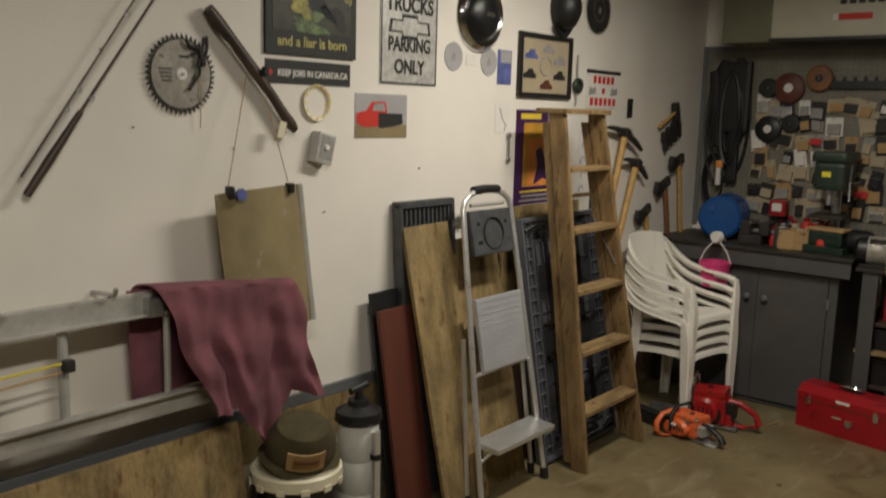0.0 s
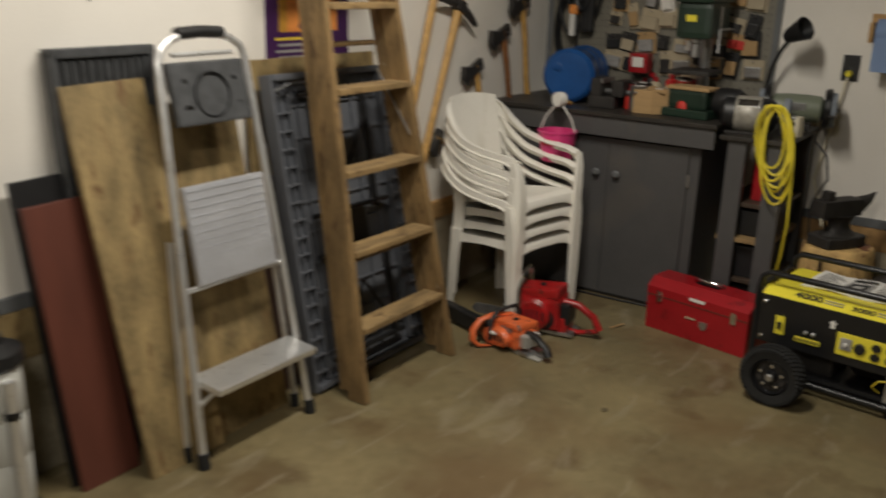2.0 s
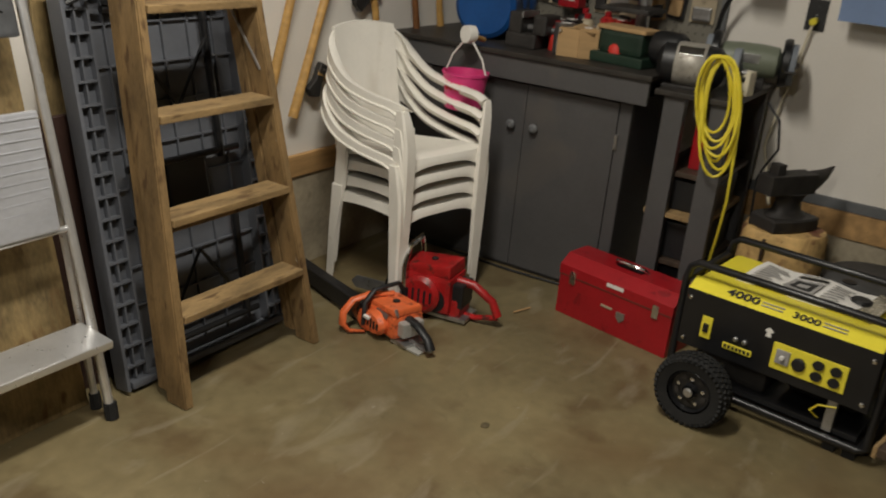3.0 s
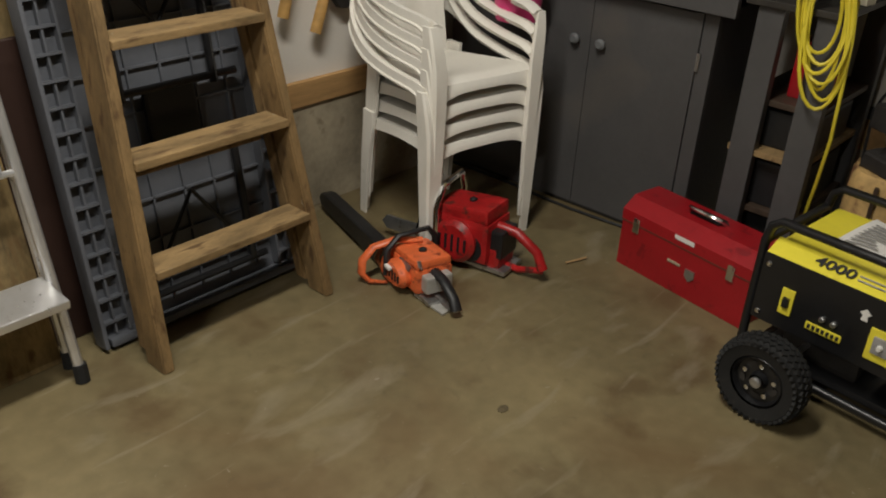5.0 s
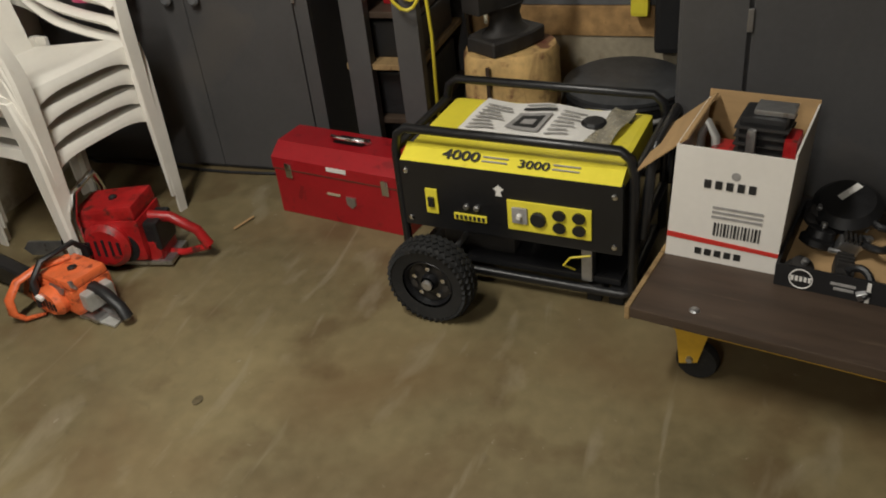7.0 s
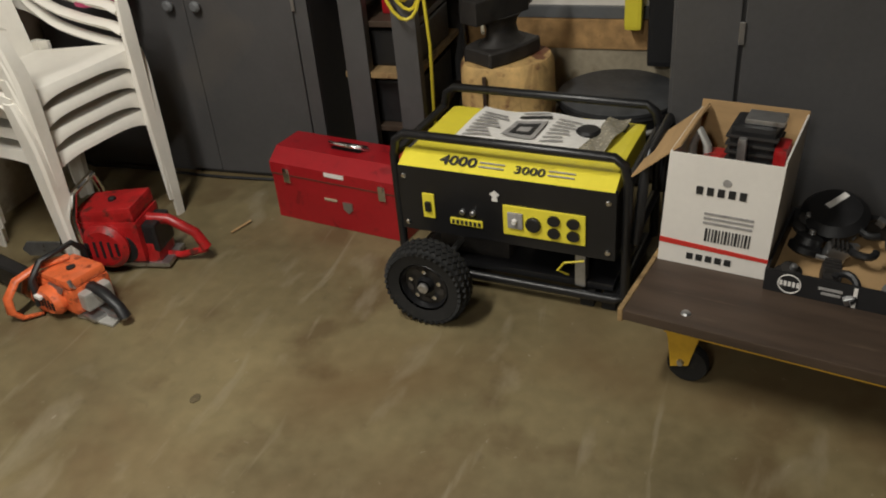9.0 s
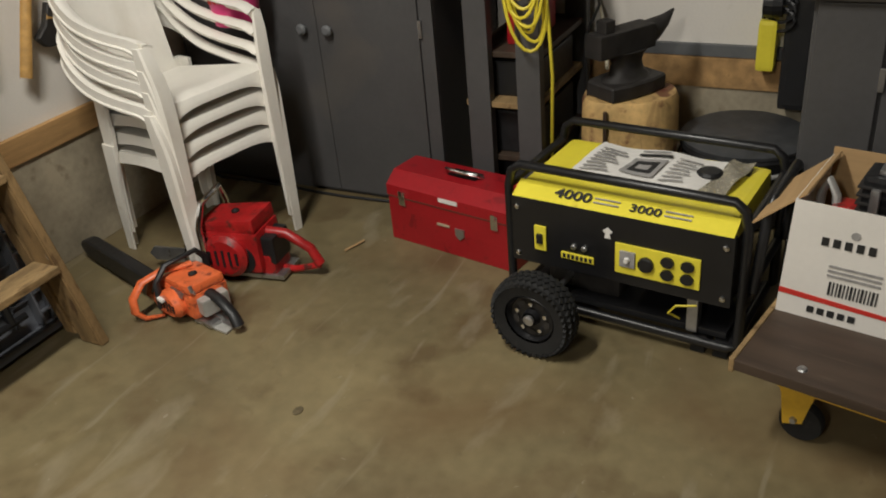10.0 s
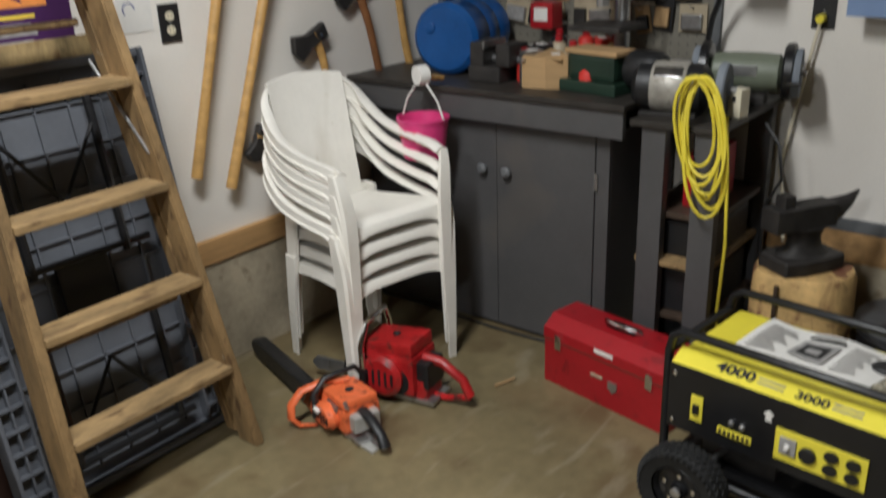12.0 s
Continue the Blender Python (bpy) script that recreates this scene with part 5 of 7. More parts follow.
    part("vise_base", box((0, 0, 0.02), (0.24, 0.15, 0.04), 0.008), M_GREEN, t)
    part("vise_body", box((0.0, 0, 0.085), (0.20, 0.11, 0.09), 0.02), M_GREEN, t)
    part("vise_lid", box((0.0, 0, 0.135), (0.22, 0.12, 0.016), 0.006), M_CARD, t)
    part("motor", lathe([(0.06, 0), (0.065, 0.02), (0.065, 0.1), (0.05, 0.12)], 20, pose(-0.12, -0.02, 0.085, 0, -90, 0)), M_BLACK, t, smooth=True)
    # bench grinder on the stand
    zs = 0.9055
    t = thing("bench_grinder", pose(-0.05, -1.44, zs, 0, 0, -78) @ Matrix.Scale(0.85, 4), "pale green bench grinder with wheel guards on the stand", "grinder")
    part("grinder_foot", box((0, 0, 0.02), (0.16, 0.13, 0.04), 0.008), M_DARKSTEEL, t)
    part("grinder_motor", lathe([(0.04, -0.14), (0.07, -0.12), (0.075, -0.05), (0.075, 0.05), (0.07, 0.12), (0.04, 0.14)], 24, pose(0, 0, 0.12, 0, 90, 0)), M_GREYGREEN, t, smooth=True)
    part("nameplate", box((0.0, -0.074, 0.135), (0.09, 0.004, 0.04), 0.001), M_STEEL, t)
    for s in (-1, 1):
        part("grinding_wheel", lathe([(0.02, -0.014), (0.092, -0.014), (0.094, 0.0), (0.092, 0.014), (0.02, 0.014)], 30, pose(s * 0.185, 0, 0.12, 0, 90, 0)), M_STONE, t, "grey grinding wheel")
        part("wheel_guard", lathe([(0.02, -0.026), (0.100, -0.024), (0.108, -0.016), (0.108, 0.010), (0.100, 0.014), (0.02, 0.014)], 30, pose(s * 0.160, 0.004, 0.125, 0, 90 * s, 0)), M_BLACKPAINT, t, "black steel wheel guard", True)
        part("arbor_nut", lathe([(0.026, 0), (0.026, 0.004), (0.012, 0.006), (0.012, 0.018), (0.006, 0.020)], 14, pose(s * 0.199, 0, 0.12, 0, 90 * s, 0)), M_STEEL, t)
        part("tool_rest", box((s * 0.185, -0.112, 0.10), (0.05, 0.03, 0.008), 0.002), M_DARKSTEEL, t)
    t = thing("electric_motor", pose(-0.32, -1.30, zs, 0, 0, -80), "black electric motor with a bright nameplate on the stand", "motor")
    part("motor_body", lathe([(0.05, -0.12), (0.075, -0.10), (0.08, 0.0), (0.075, 0.10), (0.05, 0.12)], 24, pose(0, 0, 0.085, 0, 90, 0)), M_BLACK, t, smooth=True)
    part("nameplate", box((0.0, -0.06, 0.142), (0.09, 0.004, 0.035), 0.001, Matrix.Rotation(radians(-40), 4, "X")), M_CHROME, t)
    part("bright_band", lathe([(0.0805, -0.055), (0.082, -0.053), (0.082, 0.053), (0.0805, 0.055)], 28, pose(0, 0, 0.085, 0, 90, 0)), M_BLADE, t, "bright steel band round the motor", True)
    part("motor_foot", box((0, 0, 0.006), (0.18, 0.12, 0.012), 0.003), M_DARKSTEEL, t)
    part("grinding_wheel", lathe([(0.02, -0.014), (0.078, -0.014), (0.083, -0.009), (0.083, 0.009), (0.078, 0.014), (0.03, 0.014), (0.026, 0.022), (0.01, 0.022)], 34, pose(0.16, 0, 0.085, 0, 90, 0)), M_STONE, t, "grey grinding wheel on the shaft")
    part("shaft", tube([(0.1, 0, 0.085), (0.2, 0, 0.085)], 0.012, 10), M_STEEL, t)
    # gooseneck lamp
    t = thing("gooseneck_lamp", pose(-0.02, -1.26, zs), "black gooseneck work lamp on the stand", "lamp")
    part("lamp_base", lathe([(0.06, 0), (0.06, 0.015), (0.02, 0.03)], 20, pose(0.05, 0.0, 0)), M_BLACK, t)
    part("gooseneck", tube([(0.05, 0, 0.03), (0.05, -0.005, 0.16), (0.045, -0.02, 0.26), (0.02, -0.06, 0.35), (-0.02, -0.10, 0.40), (-0.05, -0.125, 0.415)], 0.010, 8), M_BLACK, t, smooth=True)
    part("shade", lathe([(0.022, 0), (0.035, 0.02), (0.04, 0.05), (0.055, 0.11), (0.052, 0.112), (0.03, 0.05)], 20, pose(-0.05, -0.115, 0.43, 60, 30, -40) @ pose(0, 0, -0.03)), M_BLACK, t, smooth=True)
    # small clutter
    rng = random.Random(7)
    for k in range(34):
        x, y = rng.uniform(-0.34, 0.08), rng.uniform(-1.12, -0.50)
        h = rng.uniform(0.05, 0.13)
        m = rng.choice((M_CARDWHITE, M_CARD, M_DARKSTEEL, M_STEEL, M_DARKSTEEL, M_PRINTRED, M_PRINTTAN, M_BLACK, M_DARKSTEEL, M_BLACK))
        q = thing("spray_can" if k % 3 == 0 else "parts_box", pose(x, y, z, 0, 0, rng.uniform(-40, 40)), "small can standing on the workbench" if k % 3 == 0 else "small box of parts on the workbench", "can" if k % 3 == 0 else "box", "clutter on the workbench")
        if k % 3 == 0:
            part("can_body", lathe([(0.028, 0), (0.03, 0.004), (0.03, h), (0.02, h + 0.012), (0.012, h + 0.014)], 16), m, q, smooth=True)
            part("cap", lathe([(0.014, 0), (0.014, 0.02), (0.01, 0.022)], 12, pose(0, 0, h + 0.014)), M_RED, q)
        else:
            part("box_body", box((0, 0, h / 2), (rng.uniform(0.05, 0.11), rng.uniform(0.05, 0.1), h), 0.003), m, q)
            part("label_patch", box((-0.0, 0, h + 0.001), (0.035, 0.03, 0.002)), M_WHITE, q)
    q = thing("red_case", pose(0.02, -0.62, 1.10, 0, 0, 0), "small red first aid style case on a bracket", "case")
    part("case_body", box((0, 0, 0.05), (0.08, 0.10, 0.10), 0.01), M_RED, q)
    part("white_panel", box((-0.042, 0, 0.055), (0.004, 0.06, 0.05), 0.001), M_WHITE, q)
    part("bracket", box((0.07, 0, 0.01), (0.08, 0.06, 0.012), 0.001), M_STEEL, q)


bench_things()


def pink_pail():
    t = thing("pink_pail", pose(-0.572, -0.47, 0.70), "bright pink plastic pail hanging at the bench corner", "pail")
    part("pail_body", lathe([(0.055, 0), (0.075, 0.005), (0.092, 0.14), (0.097, 0.142), (0.097, 0.152), (0.088, 0.152), (0.07, 0.015), (0.01, 0.012)], 28), M_PINK, t, smooth=True)
    part("wire_handle", tube([(0, -0.095, 0.145), (0, -0.07, 0.21), (0, -0.01, 0.285), (0, 0.01, 0.285), (0, 0.07, 0.21), (0, 0.095, 0.145)], 0.004, 6), M_WHITE, t, "white wire bail")
    part("roll", lathe([(0.012, -0.02), (0.034, -0.02), (0.036, 0), (0.034, 0.02), (0.012, 0.02)], 18, pose(0, 0, 0.30, 90, 0, 70)), M_WHITE, t, "white roll on the bail", True)
    part("hanger", tube([(0.0, 0, 0.29), (0.05, 0, 0.285), (0.12, 0, 0.27)], 0.010, 8), M_HANDLE, t)
    for k in range(4):
        part("print_bar", box((-0.088, -0.03 + 0.02 * k, 0.10), (0.003, 0.012, 0.03), 0, Matrix.Rotation(radians(-8), 4, "Y")), M_PRINTRED, t)


pink_pail()


# ---- pegboard and end wall ----
def pegboard():
    t = thing("pegboard", on_b(0, 0), "white pegboard with a grey frame above the workbench", "pegboard")
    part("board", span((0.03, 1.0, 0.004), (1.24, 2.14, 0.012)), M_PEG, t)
    for a, b in (((0.0, 0.98, 0.0), (0.03, 2.17, 0.022)), ((1.24, 0.98, 0.0), (1.27, 2.17, 0.022)), ((0.03, 2.14, 0.0), (1.24, 2.17, 0.022))):
        part("frame_strip", span(a, b, 0.003), M_GREYTRIM, t)
    data = bpy.data.meshes.new("peg_holes")
    bm = bmesh.new()
    for i in range(36):
        for j in range(34):
            x, y = 0.06 + 0.033 * i, 1.02 + 0.033 * j
            vs = [bm.verts.new((x + 0.0035 * math.cos(a), y + 0.0035 * math.sin(a), 0.0128)) for a in [k * math.tau / 6 for k in range(6)]]
            bm.faces.new(vs)
    ob = part("peg_holes", bm, M_PRINTBLACK, t)
    tagged(ob, kind="stuff")
    rng = random.Random(11)
    mats = (M_CARDWHITE, M_PRINTTAN, M_PRINTGREY, M_CARD, M_PRINTTAN, M_STEEL, M_PRINTRED, M_BLACK, M_BLACK, M_DARKSTEEL, M_PRINTGREY, M_DARKSTEEL, M_CARD)
    for i in range(9):
        for j in range(7):
            y, z = -0.42 - 0.092 * i + rng.uniform(-0.02, 0.02), 1.15 + 0.105 * j + rng.uniform(-0.02, 0.02)
            w, h = rng.uniform(0.06, 0.12), rng.uniform(0.07, 0.14)
            if rng.random() < 0.06 or y < -1.2:
                continue
            q = thing("hanging_pack", on_b(y, z, 0.021 + 0.012 * rng.random(), rng.uniform(-12, 12)), "small blister pack hanging on the pegboard", "packet", "packets on the pegboard")
            # mostly dark cards, so their colour carries the shade on the board
            part("backing_card", box((0, 0, 0.0), (w, h, 0.003), 0.0), rng.choice((M_PRINTTAN, M_CARD, M_PRINTGREY, M_PRINTTAN, M_CARDWHITE, M_BLACK, M_DARKSTEEL, M_PRINTTAN)), q)
            part("content_block", box((0, -h * 0.12, 0.012), (w * 0.75, h * 0.55, 0.02), 0.006), rng.choice(mats), q)
            part("peg_hook", tube([(0, h * 0.4, -0.006), (0, h * 0.4, 0.03), (0, h * 0.45, 0.036)], 0.002, 5), M_STEEL, q)
    # larger hanging things
    for k, (y, z, r, m, lab) in enumerate(((-0.48, 1.64, 0.085, M_BLACK, "round black pan lid hanging on the pegboard"), (-0.62, 1.68, 0.06, M_BLACK, "round black blade case hanging on the pegboard"), (-0.59, 1.90, 0.095, M_REDBOARD, "red sanding discs hanging on the pegboard"), (-0.77, 1.96, 0.08, M_DARKHANDLE, "orange sanding disc pack hanging on the pegboard"), (-0.46, 1.90, 0.06, M_BLACK, "dark blade case hanging on the pegboard"))):
        q = thing("hanging_disc", on_b(y, z, 0.05), lab, "disc")
        part("disc", lathe([(r * 0.5, -0.02), (r, -0.015), (r, 0.0), (r * 0.9, 0.008), (r * 0.2, 0.012)], 28), m, q, smooth=True)
        part("centre_label", lathe([(r * 0.3, 0.0), (r * 0.3, 0.014)], 16), M_WHITE if k in (0, 2) else M_BLACK, q)
        part("peg_hook", tube([(0, 0, -0.04), (0, 0, 0.02)], 0.003, 5), M_STEEL, q)
    q = thing("tool_rail", on_b(-1.0, 1.92, 0.03), "long black tool rail hanging on the pegboard", "rail")
    part("rail_bar", box((0, 0, 0), (0.36, 0.05, 0.03), 0.006), M_BLACK, q)
    for k in range(6):
        part("clip", box((-0.15 + 0.06 * k, 0.035, 0.005), (0.015, 0.03, 0.02), 0.003), M_BLACK, q)
    # bundle of black cords and belts
    q = thing("cable_bundle", on_b(-0.22, 1.66, 0.05), "thick bundle of black cords and belts hanging on the pegboard", "cables")
    rng = random.Random(3)
    for k in range(10):
        w, top, bot = rng.uniform(0.03, 0.11), rng.uniform(0.28, 0.44), rng.uniform(-0.42, -0.15)
        x0 = rng.uniform(-0.06, 0.08)
        pts = [(x0 + w * math.cos(a), (top + bot) / 2 + (top - bot) / 2 * math.sin(a), 0.012 * (k % 5)) for a in [i * math.tau / 18 for i in range(18)]]
        part("cord_loop", tube(pts, rng.uniform(0.007, 0.014), 6, True), M_BLACK, q, smooth=True)
    part("strap", box((0.03, 0.18, 0.02), (0.22, 0.46, 0.06), 0.025), M_BLACK, q)
    part("strap", box((-0.09, 0.10, 0.02), (0.06, 0.50, 0.05), 0.02, Matrix.Rotation(radians(5), 4, "Z")), M_BLACK, q)
    part("strap", box((0.05, -0.15, 0.02), (0.07, 0.45, 0.04), 0.015), M_BLACK, q)
    q = thing("droplight_cord", on_b(-0.15, 1.30, 0.05), "coiled black extension cord with an orange and white trouble light", "cord")
    for k in range(5):
        pts = [((0.055 + 0.004 * k) * math.cos(a), (0.15 + 0.006 * k) * math.sin(a), 0.008 * k) for a in [i * math.tau / 18 for i in range(18)]]
        part("cord_loop", tube(pts, 0.006, 6, True), M_BLACK, q, smooth=True)
    part("grip", box((0.045, 0.02, 0.05), (0.03, 0.12, 0.03), 0.01), M_WHITE, q)
    part("orange_cap", box((0.05, 0.10, 0.05), (0.045, 0.05, 0.035), 0.01), M_PRINTORANGE, q)


pegboard()


def heater():
    t = thing("ceiling_heater", pose(-0.12, -0.86, 2.16), "beige unit heater with a black grille under the ceiling", "heater")
    part("heater_case", span((-0.10, -0.62, 0.02), (0.26, 0.30, 0.50), 0.01), M_CREAM, t)
    part("side_cover", span((-0.10, 0.302, 0.0), (0.26, 0.60, 0.52), 0.008), M_OLIVE, t)
    part("bottom_pan", span((-0.13, -0.62, 0.0), (0.26, 0.30, 0.018), 0.003), M_BLACK, t)
    for k in range(9):
        part("louvre", box((-0.105, -0.10 - 0.05 * k, 0.225), (0.012, 0.035, 0.05), 0.003), M_BLACK, t)
    part("grille_bar", box((-0.108, -0.28, 0.26), (0.016, 0.5, 0.02), 0.003), M_BLACK, t)
    part("warning_label", box((-0.102, -0.16, 0.13), (0.004, 0.20, 0.035), 0.001), M_PRINTRED, t, "red warning label")
    part("label_end", box((-0.103, -0.065, 0.13), (0.004, 0.03, 0.035), 0.001), M_WHITE, t)
    for y in (-0.5, 0.2):
        part("hanger", tube([(0.1, y, 0.5), (0.1, y, 0.56)], 0.008, 6), M_STEEL, t)


heater()


def outlet(name, m, cover, label):
    t = thing(name, m, label, "outlet")
    part("cover_plate", box((0, 0, 0.003), (0.075, 0.12, 0.006), 0.002), cover, t)
    for y in (-0.022, 0.022):
        s = part("socket", prism(circle(0.017, 18, 0.95, 0.85, 0, y), 0.006, 0.009), M_IVORY if "ivory" in label else M_BLACK, t)
        for x in (-0.006, 0.006):
            part("slot", box((x, y + 0.003, 0.0095), (0.002, 0.008, 0.001)), M_PRINTBLACK, s)
    part("screw", lathe([(0.003, 0.006), (0.003, 0.0075)], 8), M_STEEL, t)
    return t


outlet("wall_outlet", on_b(-1.61, 1.19, 0.0), M_BLACK, "black double wall outlet with a cord plugged in")
outlet("wall_outlet", on_a(-1.25, 1.235), M_BLACK, "black cover plate with an ivory double outlet")
t = thing("switch_plate", on_a(-0.875, 1.743), "black single switch plate on the white wall", "switch")
part("cover_plate", box((0, 0, 0.003), (0.06, 0.11, 0.006), 0.002), M_BLACK, t)
part("toggle", box((0, 0, 0.010), (0.010, 0.022, 0.012), 0.002), M_BLACK, t)

# yellow extension cord: coil on the grinder, run to the outlet
q = thing("extension_cord", Matrix.Identity(4), "coiled yellow extension cord hanging from the grinder", "cord")
for k in range(7):
    w, hh, cy = 0.050 + 0.009 * (k % 4), 0.135 + 0.013 * k, -1.455 - 0.006 * k
    zc = 1.06 - hh
    pts = [(-0.475 - 0.007 * (k % 4) + 0.012 * math.sin(2 * a + k), cy + w * math.cos(a) + (0.028 if k % 2 else 0.014) * math.sin(a), zc + hh * math.sin(a)) for a in [i * math.tau / 24 for i in range(24)]]
    part("coil_loop", tube(pts, 0.0055, 6, True), M_CORD, q, smooth=True)
part("hanging_end", tube([(-0.47, -1.54, 0.95), (-0.475, -1.56, 0.75), (-0.46, -1.565, 0.55), (-0.43, -1.55, 0.40), (-0.36, -1.52, 0.25), (-0.33, -1.53, 0.12)], 0.0055, 6), M_CORD, q, smooth=True)
part("supply_run", tube([(WB - 0.03, -1.61, 1.165), (WB - 0.035, -1.60, 1.10), (WB - 0.03, -1.56, 0.85), (WB - 0.035, -1.53, 0.65), (-0.02, -1.60, 0.55), (-0.2, -1.66, 0.5)], 0.006, 6), M_IVORY, q, "pale cord run to the outlet", True)
part("plug", tube([(WB - 0.012, -1.61, 1.168), (WB - 0.05, -1.61, 1.166)], 0.014, 10), M_YELLOW, q)
q = thing("power_cord", Matrix.Identity(4), "thin black cord looping under the stand", "cord")
part("cord", tube([(-0.30, -1.6, 0.90), (-0.34, -1.66, 0.85), (-0.35, -1.68, 0.75), (-0.33, -1.64, 0.67), (-0.31, -1.62, 0.62), (-0.30, -1.63, 0.4)], 0.005, 6), M_BLACK, q, smooth=True)


def towel_roll():
    t = thing("towel_dispenser", on_b(-1.84, 1.36, 0.0), "blue paper towel roll on a wooden wall holder", "towel holder")
    part("roll", lathe([(0.02, -0.13), (0.06, -0.13), (0.06, 0.13), (0.02, 0.13)], 28, pose(0, 0, 0.075, 0, 90, 0)), M_BLUEPAPER, t, smooth=True)
    part("hanging_sheet", sheet(lambda u, v: Vector((-0.13 + 0.26 * u, -0.02 - 0.15 * v, 0.132 + 0.008 * math.sin(3 * u) * v)), 8, 6, 0.002), M_BLUEPAPER, t)
    for s in (-1, 1):
        part("bracket", box((s * 0.15, 0.0, 0.06), (0.02, 0.09, 0.12), 0.006), M_SILL, t)
    part("back_plate", box((0, 0.05, 0.01), (0.34, 0.06, 0.02), 0.004), M_SILL, t)


towel_roll()
q = thing("switch_box", pose(-0.27, -1.50, 0.9055, 0, 0, -12), "small white switch box on the machine stand", "switch box")
part("box_body", box((0, 0, 0.045), (0.05, 0.045, 0.09), 0.004), M_IVORY, q)
part("toggle", box((-0.027, 0, 0.06), (0.008, 0.010, 0.018), 0.002), M_BLACK, q)
q = thing("chain_puller", on_b(-2.12, 0.585, 0.05), "yellow and black cable puller hanging on the wall", "hoist")
part("yellow_body", box((0, -0.06, 0.03), (0.06, 0.17, 0.06), 0.015), M_YELLOW, q)
part("drum", lathe([(0.045, -0.03), (0.05, 0.0), (0.045, 0.03)], 18, pose(0.01, 0.08, 0.04, 0, 90, 0)), M_BLACK, q)
part("lever", tube([(0.04, 0.1, 0.04), (0.09, 0.22, 0.05), (0.10, 0.27, 0.05)], 0.012, 8), M_BLACK, q, smooth=True)
for k in range(4):
    part("cable_wrap", tube([(0.05 * math.cos(a) + 0.03, 0.03 + k * 0.03 + 0.04 * math.sin(a), 0.05 + 0.02 * math.cos(a)) for a in [i * math.tau / 12 for i in range(12)]], 0.006, 5, True), M_BLACK, q)
part("black_strap", box((0.10, -0.05, 0.03), (0.10, 0.45, 0.05), 0.02), M_BLACK, q)
part("wall_hook", tube([(0.02, 0.2, -0.05), (0.02, 0.2, 0.02), (0.02, 0.23, 0.03)], 0.005, 6), M_STEEL, q)

# ---- tools and signs on the long wall ----
def pickaxe(head, foot, span_w, label, matter=M_HANDLE):
    """A pick with its head on hooks: head and foot as (x, z)."""
    (hx, hz), (fx, fz) = head, foot
    t = thing("pickaxe", on_a(hx, hz, 0.05), label, "pickaxe", "picks on the wall")
    dx, dz = fx - hx, fz - hz
    length = math.hypot(dx, dz)
    ux, uz = dx / length, dz / length
    part("handle", tube([(0.0 - ux * 0.03, -uz * 0.03, 0), (ux * 0.15, uz * 0.15, 0), (ux * length * 0.6, uz * length * 0.6, 0), (ux * length, uz * length, 0)], [0.022, 0.018, 0.016, 0.019], 10, flat=0.75), matter, t, smooth=True)
    px, pz = -uz, ux
    a = span_w / 2
    pts = [(px * s * a + ux * 0.035 * s * s, pz * s * a + uz * 0.035 * s * s, 0) for s in (-1, -0.7, -0.35, 0, 0.35, 0.7, 1)]
    part("pick_head", tube(pts, [0.005, 0.013, 0.018, 0.026, 0.02, 0.017, 0.012], 8), M_DARKSTEEL, t, smooth=True)
    part("eye", box((0, 0, 0), (0.06, 0.05, 0.055), 0.01, Matrix.Rotation(math.atan2(pz, px), 4, "Z")), M_DARKSTEEL, t)
    part("wall_hook", tube([(px * 0.06, pz * 0.06, -0.05), (px * 0.06, pz * 0.06, 0.03)], 0.005, 6), M_STEEL, t)
    return t


def axe(head, foot, size, label, matter=M_HANDLE, double=False, name="axe"):
    (hx, hz), (fx, fz) = head, foot
    t = thing(name, on_a(hx, hz, 0.035), label, "axe", "axes on the wall")
    dx, dz = fx - hx, fz - hz
    length = math.hypot(dx, dz)
    ux, uz = dx / length, dz / length
    px, pz = -uz, ux
    n = 7
    pts = [(ux * length * k / (n - 1) - ux * 0.02 + px * 0.012 * math.sin(k / (n - 1) * math.tau), uz * length * k / (n - 1) - uz * 0.02 + pz * 0.012 * math.sin(k / (n - 1) * math.tau), 0) for k in range(n)]
    part("handle", tube(pts, [0.018, 0.016, 0.015, 0.014, 0.015, 0.017, 0.02], 10, flat=0.7), matter, t, smooth=True)
    turn = math.atan2(pz, px)
    back = -0.16 if double else -0.075
    outline = [(back, -0.035 if not double else -0.05), (back, 0.03 if not double else 0.05), (0.03, 0.032), (0.10, 0.055), (0.125, 0.0), (0.10, -0.06), (0.03, -0.03)]
    part("axe_head", prism([(x * size, y * size) for x, y in outline], -0.014, 0.014, Matrix.Rotation(turn + math.pi, 4, "Z"), bevel=0.004), M_DARKSTEEL, t)
    part("wall_hook", tube([(px * 0.03, pz * 0.03, -0.035), (px * 0.03, pz * 0.03, 0.02)], 0.005, 6), M_STEEL, t)
    return t


pickaxe((-1.0, 1.60), (-1.265, 0.73), 0.46, "pickaxe with a pale wooden handle hung on the wall")
pickaxe((-0.84, 1.42), (-1.13, 0.66), 0.34, "smaller pick with a wooden handle hung on the wall")
axe((-0.235, 1.42), (-0.08, 0.82), 0.95, "splitting axe with a wooden handle hung on the wall")
axe((-0.42, 1.275), (-0.24, 0.76), 0.95, "felling axe with a dark handle hung on the wall", M_DARKHANDLE)
axe((-0.665, 1.115), (-0.555, 0.84), 0.9, "short hatchet hung on the wall", name="hatchet")
axe((-0.97, 0.80), (-0.68, 0.64), 0.7, "short sledge hung on the wall behind the chairs", name="hand_sledge")
